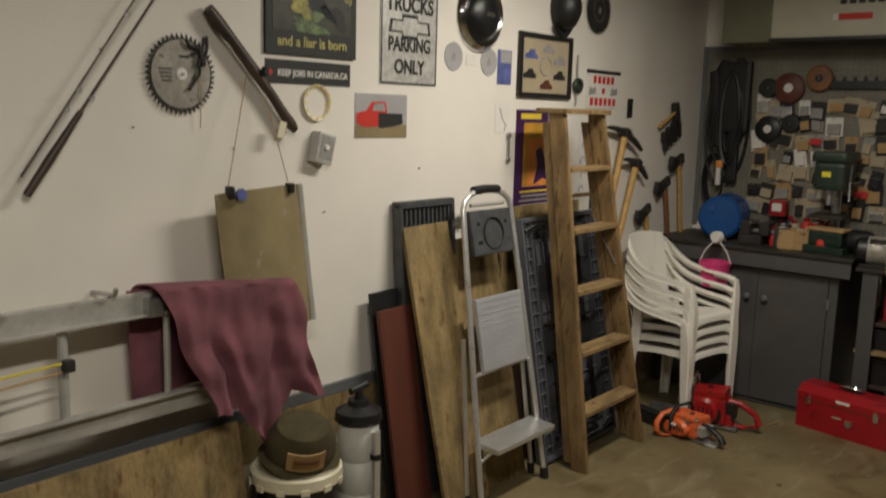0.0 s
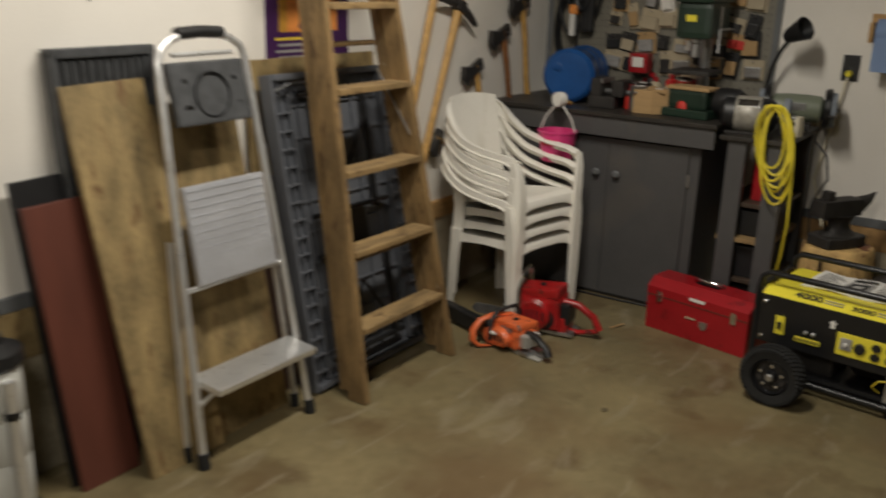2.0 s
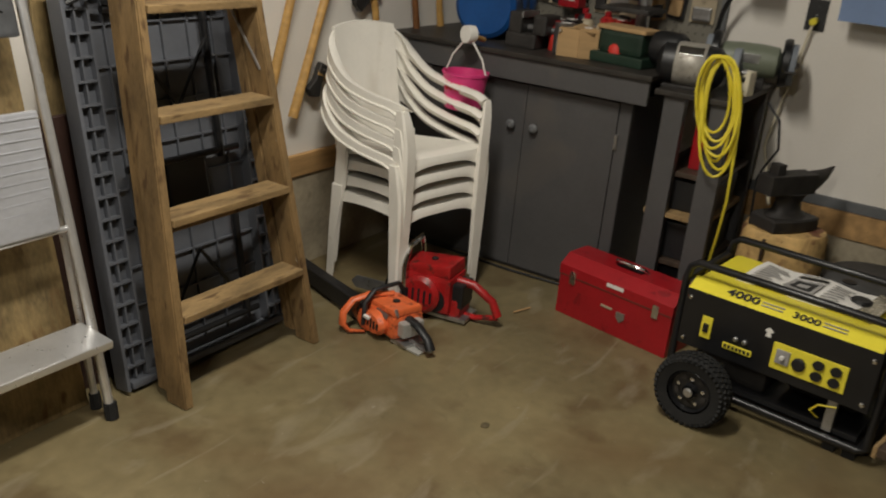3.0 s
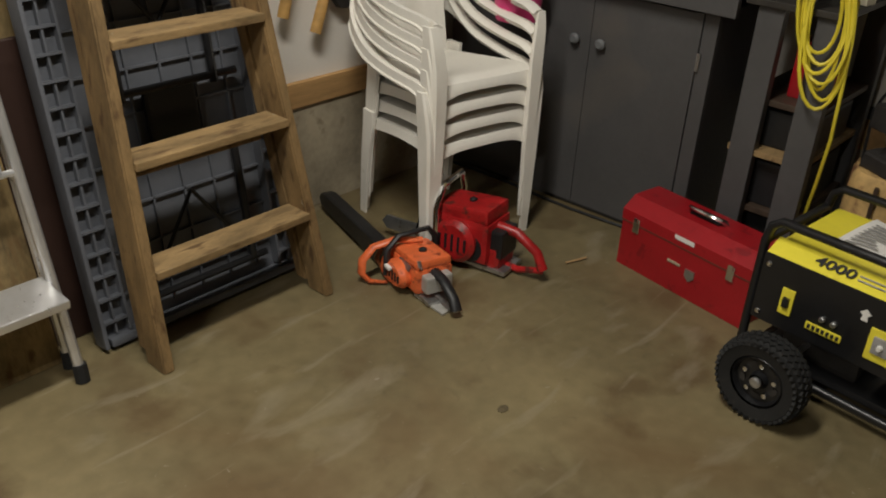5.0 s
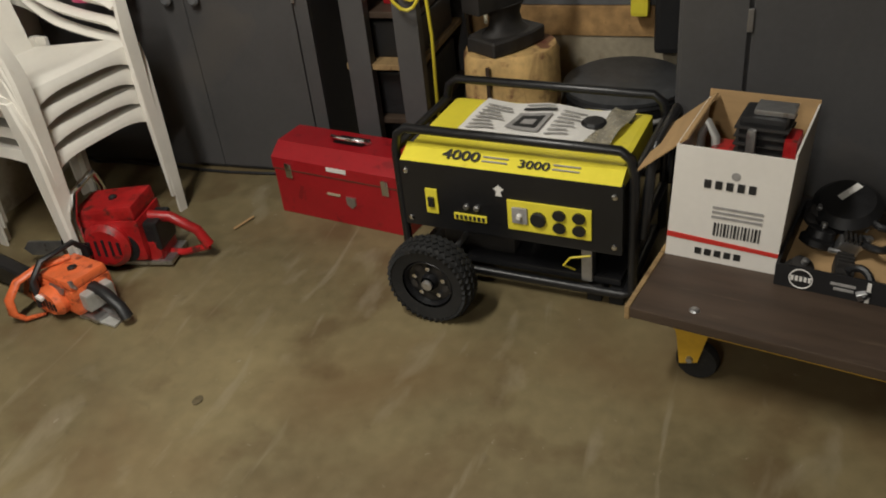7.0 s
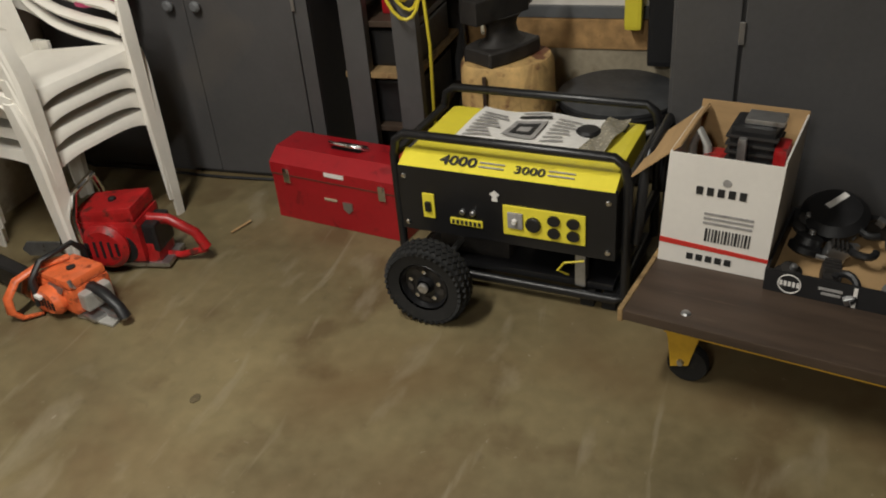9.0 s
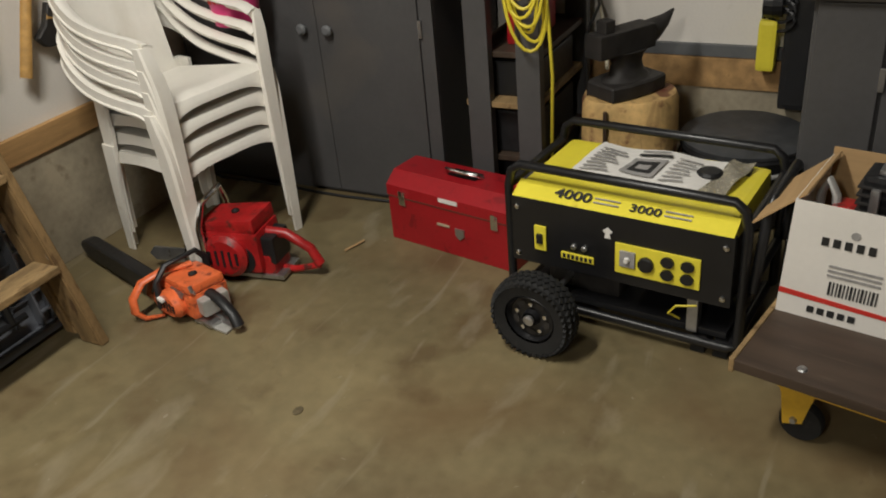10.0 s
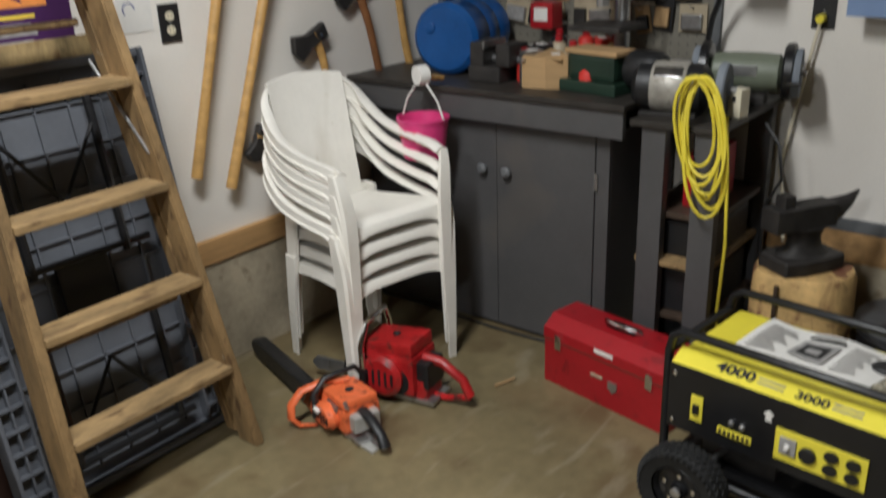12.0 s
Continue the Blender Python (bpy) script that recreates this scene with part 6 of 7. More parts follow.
for k in range(4):
    q = thing("splitting_wedge", on_a(-0.42 + 0.062 * k, 1.545 + 0.03 * k, 0.02, 20), "dark steel splitting wedge hung on the wall", "wedge", "wedges on the wall")
    part("wedge_body", prism([(-0.012, -0.065), (0.012, -0.065), (0.018, 0.05), (0.014, 0.065), (-0.014, 0.065), (-0.018, 0.05)], -0.015, 0.015, bevel=0.003), M_DARKSTEEL, q)
    part("crossbar", box((0, 0.01, 0.0), (0.05, 0.012, 0.034), 0.003), M_DARKSTEEL, q)
q = thing("hammer", on_a(-0.36, 1.70, 0.03), "small hammer with a wooden handle hung on the wall", "hammer")
part("handle", tube([(0.05, 0.03, 0), (-0.16, -0.06, 0)], [0.010, 0.013], 8), M_HANDLE, q, smooth=True)
part("hammer_head", box((0.055, 0.032, 0), (0.045, 0.12, 0.04), 0.008, Matrix.Rotation(radians(20), 4, "Z")), M_DARKSTEEL, q)


def plate_sign(name, x0, z0, x1, z1, base, label, category="sign", thick=0.004):
    t = thing(name, on_a((x0 + x1) / 2, (z0 + z1) / 2), label, category)
    part("plate", box((0, 0, thick / 2 + 0.001), (x1 - x0, z1 - z0, thick), 0.001), base, t)
    return t


def signs():
    f = 0.0062
    # parking sign, silver embossed
    t = plate_sign("parking_sign", -3.004, 1.80, -2.654, 2.36, M_DIAMOND, "silver embossed truck parking sign with black letters")
    for a, b in (((-0.172, -0.277), (0.172, -0.271)), ((-0.172, 0.271), (0.172, 0.277)), ((-0.172, -0.271), (-0.166, 0.271)), ((0.166, -0.271), (0.172, 0.271))):
        part("border_line", span((*a, 0.005), (*b, 0.0065)), M_PRINTBLACK, t)
    for text, y, size in (("TRUCKS", 0.022 + 0.02, 0.088), ("PARKING", -0.105 - 0.015, 0.078), ("ONLY", -0.21, 0.078)):
        lettering(text, size, M_PRINTBLACK, t, pose(0, y, f), 0.88 if text != "PARKING" else 0.80, bold=0.035)
    emblem = [(-0.12, -0.022), (-0.045, -0.022), (-0.045, -0.042), (0.045, -0.042), (0.045, -0.022), (0.12, -0.022), (0.11, 0.022), (0.045, 0.022), (0.045, 0.042), (-0.045, 0.042), (-0.045, 0.022), (-0.11, 0.022)]
    part("emblem_edge", prism([(x * 1.08, y * 1.2 - 0.045) for x, y in emblem], 0.005, 0.006), M_PRINTBLACK, t)
    part("emblem", prism([(x * 0.95, y * 0.85 - 0.045) for x, y in emblem], 0.006, 0.007), M_DIAMOND, t)
    for y in (0.225, 0.15):
        part("text_bar", box((0, y, 0.006), (0.26, 0.045, 0.001)), M_PRINTBLACK, t)
    # fishing sign
    t = plate_sign("fishing_sign", -3.588, 1.882, -3.148, 2.23, M_PRINTBLACK, "dark wooden fishing sign with green fish and yellow lettering", thick=0.012)
    part("painted_panel", box((0, 0.02, 0.0138), (0.38, 0.22, 0.001)), M_PRINTGREEN, t)
    M_DULLYELLOW = mat("sign_letter_yellow", (0.50, 0.44, 0.14), 0.5, vary=0.2, scale=20)
    M_BASS = mat("painted_fish_yellow", (0.30, 0.27, 0.05), 0.5, vary=0.6, scale=30)
    M_WEED = mat("painted_weed_green", (0.10, 0.15, 0.055), 0.5, vary=0.7, scale=40)

    def blotch(rx, ry, seed):
        return [(rx * (1 + 0.22 * math.sin(3 * a + seed) + 0.12 * math.sin(7 * a + 2 * seed)) * math.cos(a), ry * (1 + 0.22 * math.sin(3 * a + seed) + 0.12 * math.sin(5 * a)) * math.sin(a)) for a in [k * math.tau / 36 for k in range(36)]]

    part("weed", prism(blotch(0.085, 0.024, 1.3), 0.0145, 0.0152, pose(-0.02, -0.07, 0, 0, 0, -10)), M_WEED, t)
    part("fish_body", prism(blotch(0.050, 0.032, 2.6), 0.0155, 0.0162, pose(-0.055, -0.005, 0, 0, 0, -25)), M_BASS, t)
    part("fish_tail", prism(blotch(0.033, 0.02, 0.4), 0.0155, 0.0162, pose(0.012, -0.03, 0)), M_WEED, t)
    for x, y in ((0.12, 0.075), (0.05, 0.10)):
        part("dark_water", prism(blotch(0.07, 0.03, x * 30), 0.0145, 0.015, pose(x - 0.01, y - 0.10, 0, 0, 0, -30)), M_PRINTBLACK, t)
    lettering("to fish", 0.045, M_DULLYELLOW, t, pose(0.145, 0.065, 0.0155, 0, 0, -33))
    lettering("and a liar is born", 0.050, M_DULLYELLOW, t, pose(0, -0.128, 0.0145), bold=0.015)
    for k in range(3):
        part("text_bar", box((-0.14 + 0.085 * k, 0.145, 0.0145), (0.06, 0.03, 0.001), 0, Matrix.Rotation(radians(8 - 6 * k), 4, "Z")), M_PRINTYELLOW, t)
    # bumper sticker
    t = plate_sign("bumper_sticker", -3.582, 1.778, -3.168, 1.864, M_PRINTBLACK, "black sticker with white slogan lettering", thick=0.002)
    lettering("KEEP JOBS IN CANADA.CA", 0.032, M_WHITE, t, pose(0.02, -0.005, 0.0036), 0.90, bold=0.02)
    part("leaf_mark", prism([(0, 0.014), (0.005, 0.004), (0.014, 0.002), (0.006, -0.006), (0, -0.014), (-0.006, -0.006), (-0.014, 0.002), (-0.005, 0.004)], 0.003, 0.004, pose(-0.185, -0.003, 0)), M_PRINTRED, t)
    # car photo
    t = plate_sign("car_photo", -3.139, 1.582, -2.836, 1.758, M_PRINTSKY, "printed photo of a red and black pickup truck", "photo", 0.002)
    part("ground_print", span((-0.151, -0.087, 0.003), (0.151, -0.035, 0.0036)), M_PRINTGRASS, t)
    part("truck_front", prism([(-0.145, -0.03), (-0.145, 0.01), (-0.09, 0.02), (-0.06, 0.055), (0.02, 0.058), (0.03, 0.02), (0.03, -0.04), (-0.10, -0.045)], 0.0037, 0.0045), M_PRINTRED, t)
    part("truck_side", prism([(-0.02, -0.045), (-0.02, 0.012), (0.12, 0.01), (0.125, -0.03), (0.08, -0.04), (0.0, -0.05)], 0.0046, 0.0054), M_PRINTBLACK, t)
    part("windscreen", prism([(-0.055, 0.02), (-0.045, 0.048), (0.012, 0.05), (0.02, 0.02)], 0.0046, 0.0052), M_PRINTGREY, t)
    # pictures further along
    t = plate_sign("framed_picture", -2.046, 1.776, -1.566, 2.09, M_PRINTTAN, "black-framed print of cars round a central badge", "picture", 0.008)
    w, h = 0.24, 0.157
    for a, b in (((-w, -h, 0), (w, -h + 0.024, 0.02)), ((-w, h - 0.024, 0), (w, h, 0.02)), ((-w, -h + 0.024, 0), (-w + 0.028, h - 0.024, 0.02)), ((w - 0.028, -h + 0.024, 0), (w, h - 0.024, 0.02))):
        part("frame_side", span(a, b, 0.003), M_BLACK, t)
    part("badge_ring", tube([(0.05 * math.cos(a), 0.045 * math.sin(a), 0.010) for a in [k * math.tau / 20 for k in range(20)]], 0.004, 5, True), M_PRINTGREY, t)
    for x, y, m in ((-0.13, 0.05, M_PRINTBLUE), (0.02, 0.085, M_PRINTGREY), (0.13, 0.03, M_PRINTGREY), (-0.14, -0.045, M_PRINTBLACK), (0.13, -0.045, M_PRINTBLACK), (0.01, -0.095, M_REDBOARD)):
        part("car_print", prism([(-0.055, -0.018), (-0.055, 0.004), (-0.025, 0.012), (-0.012, 0.028), (0.025, 0.028), (0.035, 0.008), (0.055, 0.002), (0.055, -0.018)], 0.010, 0.0108, pose(x, y, 0)), m, t)
    # red lettered sign: the maker's name stays as bars
    t = plate_sign("red_white_sign", -1.39, 1.735, -1.012, 1.944, M_WHITE, "white tin sign with red lettering bars", thick=0.003)
    part("top_strip", span((-0.189, 0.085, 0.004), (0.189, 0.105, 0.005)), M_PRINTBLACK, t)
    for y, n, w in ((0.052, 5, 0.04), (-0.068, 6, 0.042)):
        for k in range(n):
            part("letter_bar", box(((k - (n - 1) / 2) * (w + 0.008), y, 0.0045), (w * 0.8, 0.042, 0.001)), M_PRINTRED, t)
    part("letter_bar", box((0, -0.008, 0.0045), (0.03, 0.03, 0.001)), M_PRINTRED, t)
    for x in (-0.12, 0.12):
        part("figure_print", prism([(-0.04, -0.025), (-0.03, 0.02), (0.0, 0.01), (0.03, 0.022), (0.04, -0.015), (0.0, -0.022)], 0.004, 0.005, pose(x, -0.008, 0)), M_PRINTGREY, t)
    # rodeo-style poster
    t = plate_sign("concert_poster", -2.035, 1.207, -1.575, 1.715, M_PRINTPURPLE, "purple poster with a yellow and orange sunset panel", "poster", 0.002)
    part("gold_panel", span((-0.16, -0.13, 0.003), (0.16, 0.19, 0.0036)), M_PRINTGOLD, t)
    part("orange_panel", span((-0.12, -0.13, 0.0037), (0.16, 0.11, 0.0043)), M_PRINTORANGE, t)
    part("rider_shape", prism([(-0.06, -0.12), (-0.03, -0.02), (-0.05, 0.05), (0.0, 0.07), (0.03, 0.02), (0.07, 0.0), (0.06, -0.05), (0.09, -0.12), (0.03, -0.09)], 0.0044, 0.005), M_PRINTPURPLE, t)
    for k in range(4):
        part("text_bar", box((-0.03, -0.155 - 0.023 * k, 0.0034), (0.30 - 0.03 * (k % 2), 0.010, 0.001)), M_PRINTYELLOW if k == 0 else M_PRINTGREY, t)
    part("title_bar", box((-0.10, 0.222, 0.0034), (0.18, 0.028, 0.001)), M_PRINTYELLOW, t)
    # papers
    t = plate_sign("paper_chart", -1.43, 1.22, -1.31, 1.66, M_WHITE, "white paper chart with drawings of hooks", "paper", 0.0015)
    for k in range(5):
        part("drawing", tube([(-0.02 + 0.02 * math.cos(a) + 0.01 * (k % 2), 0.17 - 0.08 * k + 0.02 * math.sin(a), 0.0035) for a in [i * 0.5 for i in range(9)]], 0.002, 5), M_PRINTBLUE, t)
    t = plate_sign("paper_note", -2.21, 1.60, -2.10, 1.74, M_WHITE, "pale paper note pinned to the wall", "paper", 0.0015)
    part("drawing", tube([(-0.02, 0.05, 0.003), (0.0, 0.0, 0.003), (0.03, -0.03, 0.003), (0.02, -0.06, 0.003)], 0.003, 5), M_PRINTGREY, t)
    t = plate_sign("small_picture", -2.205, 1.83, -2.095, 1.99, M_PRINTBLUE, "small blue and purple picture card", "picture", 0.003)
    part("pale_patch", span((-0.035, 0.02, 0.004), (0.05, 0.075, 0.005)), M_PRINTSKY, t)
    for x, z in ((-2.535, 1.937), (-2.275, 1.928)):
        q = thing("paper_disc", on_a(x, z), "pale round coaster pinned to the wall", "coaster", "coasters on the wall")
        part("disc", prism(circle(0.062, 28), 0.001, 0.004), M_PRINTSKY, q)
        part("print", prism([(-0.02, -0.02), (0.02, -0.02), (0, 0.025)], 0.004, 0.0045), M_PRINTGREY, q)
    t = plate_sign("business_card", -2.445, 1.905, -2.37, 1.955, M_WHITE, "small white card between two coasters", "card", 0.002)
    # hub cap
    t = thing("hub_cap", on_a(-2.36, 2.13, 0.0), "chrome hub cap with a black centre hung on the wall", "hub cap")
    part("outer_dish", lathe([(0.165, 0.0), (0.16, 0.02), (0.14, 0.035), (0.125, 0.02), (0.12, 0.018)], 36), M_CHROME, t, smooth=True)
    part("black_centre", lathe([(0.118, 0.01), (0.115, 0.03), (0.09, 0.055), (0.04, 0.065), (0.01, 0.066)], 32), M_BLACKPAINT, t, smooth=True)
    part("emblem", box((0, 0, 0.068), (0.06, 0.018, 0.004), 0.001), M_CHROME, t)
    # cap and round blade high on the wall
    t = thing("ball_cap", on_a(-1.69, 2.23, 0.0), "black peaked cap hung on the wall", "cap")
    part("crown", lathe([(0.10, 0.0), (0.105, 0.03), (0.09, 0.08), (0.05, 0.11), (0.01, 0.118)], 20, Matrix.Diagonal((0.85, 1.1, 1, 1))), M_BLACK, t, smooth=True)
    part("peak", sheet(lambda u, v: Vector((-0.09 + 0.18 * u, -0.09 - 0.06 * v * math.sin(u * math.pi), 0.02 + 0.015 * v)), 8, 4, 0.003), M_BLACK, t)
    part("badge", prism([(-0.02, 0.02), (0.02, 0.02), (0.015, -0.02), (0, -0.03), (-0.015, -0.02)], 0.095, 0.10, pose(0, -0.03, 0)), M_PRINTGREY, t)
    for name, x, z, r, m, lab in (("circular_blade", -3.93, 1.79, 0.128, M_BLADE, "worn circular saw blade hung on the wall"), ("circular_blade", -1.31, 2.26, 0.13, M_DARKSTEEL, "dark circular saw blade hung high on the wall")):
        q = thing(name, on_a(x, z, 0.012), lab, "saw blade", "saw blades on the wall")
        teeth = []
        n = 44
        for k in range(n):
            a = k * math.tau / n
            teeth += [((r - 0.015) * math.cos(a), (r - 0.015) * math.sin(a)), ((r - 0.013) * math.cos(a + 0.05), (r - 0.013) * math.sin(a + 0.05)), (r * 1.01 * math.cos(a + 0.115), r * 1.01 * math.sin(a + 0.115)), (r * math.cos(a + 0.13), r * math.sin(a + 0.13))]
        part("blade", prism(teeth, 0, 0.0025), M_DARKSTEEL, q)
        part("blade_face", prism(circle(r - 0.019, 40), 0.0025, 0.0035), m, q)
        part("arbor", lathe([(0.020, 0), (0.020, 0.005), (0.016, 0.007), (0.003, 0.007)], 20), M_WHITE if x < -3 else M_CHROME, q)
        part("print_ring", tube([(0.06 * math.cos(a), 0.06 * math.sin(a), 0.0026) for a in [k * math.tau / 28 for k in range(28)]], 0.0015, 5, True), M_PRINTGREY, q)
        part("nail", tube([(0, 0, -0.013), (0, 0, 0.015)], 0.004, 6), M_STEEL, q)
        if x < -3:
            for k in range(4):
                part("print_bar", span((-0.085 + 0.004 * k, 0.012 - 0.012 * k, 0.0035), (-0.035, 0.017 - 0.012 * k, 0.0042)), M_DARKSTEEL, q)
            part("print_bar", span((-0.01, 0.052, 0.0035), (0.03, 0.060, 0.0042)), M_DARKSTEEL, q)
            part("plier_grip", tube([(0.055, 0.03, 0.014), (0.07, 0.075, 0.014), (0.078, 0.12, 0.014), (0.088, 0.125, 0.014), (0.090, 0.09, 0.014), (0.075, 0.03, 0.014)], 0.006, 7), M_DARKSTEEL, q)
            part("plier_jaw", tube([(0.01, 0.11, 0.014), (0.025, 0.09, 0.014), (0.06, 0.085, 0.014), (0.075, 0.03, 0.014)], [0.005, 0.007, 0.009, 0.012], 7), M_DARKSTEEL, q)
            part("pliers", tube([(0.03, 0.06, 0.01), (0.07, 0.09, 0.012), (0.085, 0.12, 0.012), (0.075, 0.10, 0.012), (0.06, 0.0, 0.012), (0.02, -0.05, 0.012)], 0.005, 6), M_DARKSTEEL, q)
            part("twine", tube([(0.07, 0.05, 0.008), (0.068, -0.06, 0.01), (0.066, -0.17, 0.006)], 0.0015, 5), M_CARD, q)
    # wrench hung by the note, wand with a round gauge
    q = thing("spanner", on_a(-2.10, 1.53, 0.01), "small steel spanner hung on the wall", "spanner")
    part("shank", box((0, 0, 0), (0.012, 0.10, 0.006), 0.002), M_STEEL, q)
    for y in (-0.058, 0.058):
        part("ring_end", tube([(0.012 * math.cos(a), y + 0.012 * math.sin(a), 0) for a in [k * math.tau / 12 for k in range(12)]], 0.005, 6, True), M_STEEL, q)
    q = thing("gauge_wand", on_a(-1.50, 1.86, 0.012), "thin wand with a round dark gauge hung on the wall", "gauge")
    part("wand", box((0, 0.02, 0), (0.010, 0.26, 0.006), 0.002), M_ALUDULL, q)
    part("gauge", tube([(0.03 * math.cos(a), -0.01 + 0.03 * math.sin(a), 0.008) for a in [k * math.tau / 16 for k in range(16)]], 0.013, 7, True), M_GREEN, q)
    q = thing("yellow_ring", on_a(-3.345, 1.714, 0.006), "yellow plastic ring scale hung on the wall", "ring")
    part("ring", tube([(0.062 * math.cos(a), 0.062 * math.sin(a), 0) for a in [k * math.tau / 28 for k in range(28)]], 0.010, 6, True, None, 0.4), M_IVORY, q)
    for k in range(12):
        a = k * math.tau / 12
        part("tick", box((0.062 * math.cos(a), 0.062 * math.sin(a), 0.006), (0.012, 0.008, 0.003), 0, Matrix.Rotation(a, 4, "Z")), M_PRINTYELLOW, q)
    q = thing("thermostat", on_a(-3.335, 1.545, 0.0, -14), "small grey metal thermostat hung askew on the wall", "thermostat")
    part("case", box((0, 0, 0.025), (0.085, 0.115, 0.05), 0.006), M_ALUDULL, q)
    part("face", box((0.004, 0.005, 0.051), (0.06, 0.085, 0.003), 0.001), M_PRINTGREY, q)
    part("dial", lathe([(0.012, 0), (0.010, 0.008)], 14, pose(0.0, 0.005, 0.052)), M_WHITE, q)


signs()


# ---- the corner with the hanging ladder ----
def hanging_corner():
    y = -0.10
    t = thing("aluminium_ladder", Matrix.Identity(4), "dull aluminium extension ladder hung sideways on the wall", "ladder")
    for z, x1 in ((1.085, -3.99), (0.745, -3.80)):
        part("rail", span((-6.4, y - 0.012, z - 0.035), (x1, y + 0.012, z + 0.035), 0.006), M_ALUDULL, t)
        part("rail_flange", span((-6.4, y - 0.035, z - 0.038 if z > 1 else z + 0.030), (x1, y - 0.0125, z - 0.030 if z > 1 else z + 0.038), 0.002), M_ALUDULL, t)
    for x in (-6.0, -5.68, -5.36, -5.04, -4.72, -4.40, -4.06):
        part("rung", tube([(x, y, 0.78), (x, y, 1.05)], 0.020 if x < -4.2 else 0.016, 10, flat=0.7), M_ALUDULL, t)
    part("clamp", box((-4.12, y - 0.02, 1.075), (0.055, 0.05, 0.06), 0.005), M_STEEL, t)
    part("rope", tube([(-5.2, y - 0.02, 0.92), (-4.7, y - 0.03, 0.945), (-4.42, y - 0.03, 0.955)], 0.004, 6), M_CORD, t, "thin yellow rope")
    part("rope", tube([(-5.2, y - 0.02, 0.90), (-4.7, y - 0.03, 0.91), (-4.42, y - 0.03, 0.93)], 0.004, 6), M_CARD, t)
    part("rope_lock", box((-4.40, y - 0.03, 0.945), (0.03, 0.03, 0.035), 0.004), M_DARKSTEEL, t)
    for x in (-5.6, -4.25):
        part("wall_bracket", tube([(x, 0, 1.12), (x, y - 0.03, 1.13), (x, y - 0.04, 1.15)], 0.008, 6), M_STEEL, t)

    def hem(u):
        stops = ((0, 0.695), (0.25, 0.685), (0.36, 0.60), (0.47, 0.53), (0.53, 0.54), (0.62, 0.63), (0.7, 0.70), (0.86, 0.67), (1.01, 0.64))
        for (a, p), (b, q) in zip(stops, stops[1:]):
            if u <= b:
                return p + (q - p) * (u - a) / (b - a)

    def cloth_at(u, v):
        left, right = -4.17 + 0.22 * v, -3.60 + 0.125 * v
        x = left + (right - left) * u
        fold = 0.016 * math.sin(15 * u + 1.5 * v) + 0.010 * math.sin(27 * u - 2 * v) + 0.006 * math.sin(44 * u + 9 * v) + 0.005 * math.sin(21 * v - 7 * u)
        if v < 0.2:
            a = v / 0.2 * math.pi
            return Vector((x, y + 0.04 * math.cos(a) - 0.022, 1.128 + 0.022 * math.sin(a) - 0.05 * u))
        w = (v - 0.2) / 0.8
        return Vector((x + 0.012 * math.sin(9 * w + 6 * u), y - 0.062 - fold * (0.3 + w) - 0.035 * w, 1.128 - 0.05 * u - (1.128 - 0.05 * u - hem(u)) * w))

    def rear_at(u, v):
        return Vector((-4.17 + 0.50 * u + 0.01 * v, y + 0.045 + 0.006 * math.sin(20 * u), 1.12 - 0.03 * u - (0.36 - 0.06 * u) * v))

    cl = part("purple_cloth", sheet(rear_at, 20, 8, 0.004, sheet(cloth_at, 60, 40, 0.005)), M_PURPLE, smooth=True)
    tagged(cl, "faded purple cloth draped over the ladder end", "cloth")

    # canvas bag on strings below the carved stick
    t = thing("canvas_bag", Matrix.Identity(4), "flat stained tan canvas bag hanging on strings", "bag")

    def bag_at(u, v, off):
        return Vector((-3.875 + 0.36 * u + 0.05 * v, -0.105 + off * (math.sin(u * math.pi) ** 0.5) - 0.02 * v + 0.004 * math.sin(9 * u + 5 * v), 1.405 + 0.02 * u - 0.50 * v))

    part("front_panel", sheet(lambda u, v: bag_at(u, v, -0.022), 14, 14, 0.003), M_CANVAS, t, smooth=True)
    part("back_panel", sheet(lambda u, v: bag_at(u, v, 0.02), 14, 14, 0.003), M_CANVAS, t, smooth=True)
    part("side_strip", tube([(-3.517, -0.105, 1.425), (-3.493, -0.115, 1.17), (-3.467, -0.125, 0.926)], 0.014, 8), M_ALUDULL, t)
    for x in (-3.825, -3.57):
        part("clip", box((x, -0.12, 1.415), (0.02, 0.03, 0.035), 0.004), M_BLACK, t)
    part("purple_tag", lathe([(0.02, 0), (0.02, 0.01)], 14, pose(-3.795, -0.135, 1.405, 90, 0, 0)), M_PRINTBLUE, t)
    part("string", tube([(-3.825, -0.11, 1.43), (-3.70, -0.05, 1.80)], 0.0018, 5), M_CARD, t)
    part("string", tube([(-3.57, -0.11, 1.435), (-3.62, -0.05, 1.73)], 0.0018, 5), M_CARD, t)
    t = thing("carved_stick", Matrix.Identity(4), "dark carved wooden stock hung slanting on the wall", "stick")
    pts = [(-3.835, -0.03, 2.005), (-3.80, -0.03, 1.965), (-3.74, -0.035, 1.905), (-3.66, -0.035, 1.82), (-3.58, -0.035, 1.735), (-3.53, -0.035, 1.675), (-3.495, -0.035, 1.635), (-3.475, -0.035, 1.615)]
    part("stock", tube(pts, [0.022, 0.028, 0.022, 0.024, 0.021, 0.022, 0.026, 0.018], 10, flat=0.8), M_DARKWOOD, t, smooth=True)
    part("knob", lathe([(0.012, 0), (0.018, 0.01), (0.010, 0.02)], 12, pose(-3.63, -0.05, 1.815, 90, 0, 0)), M_BLACK, t)
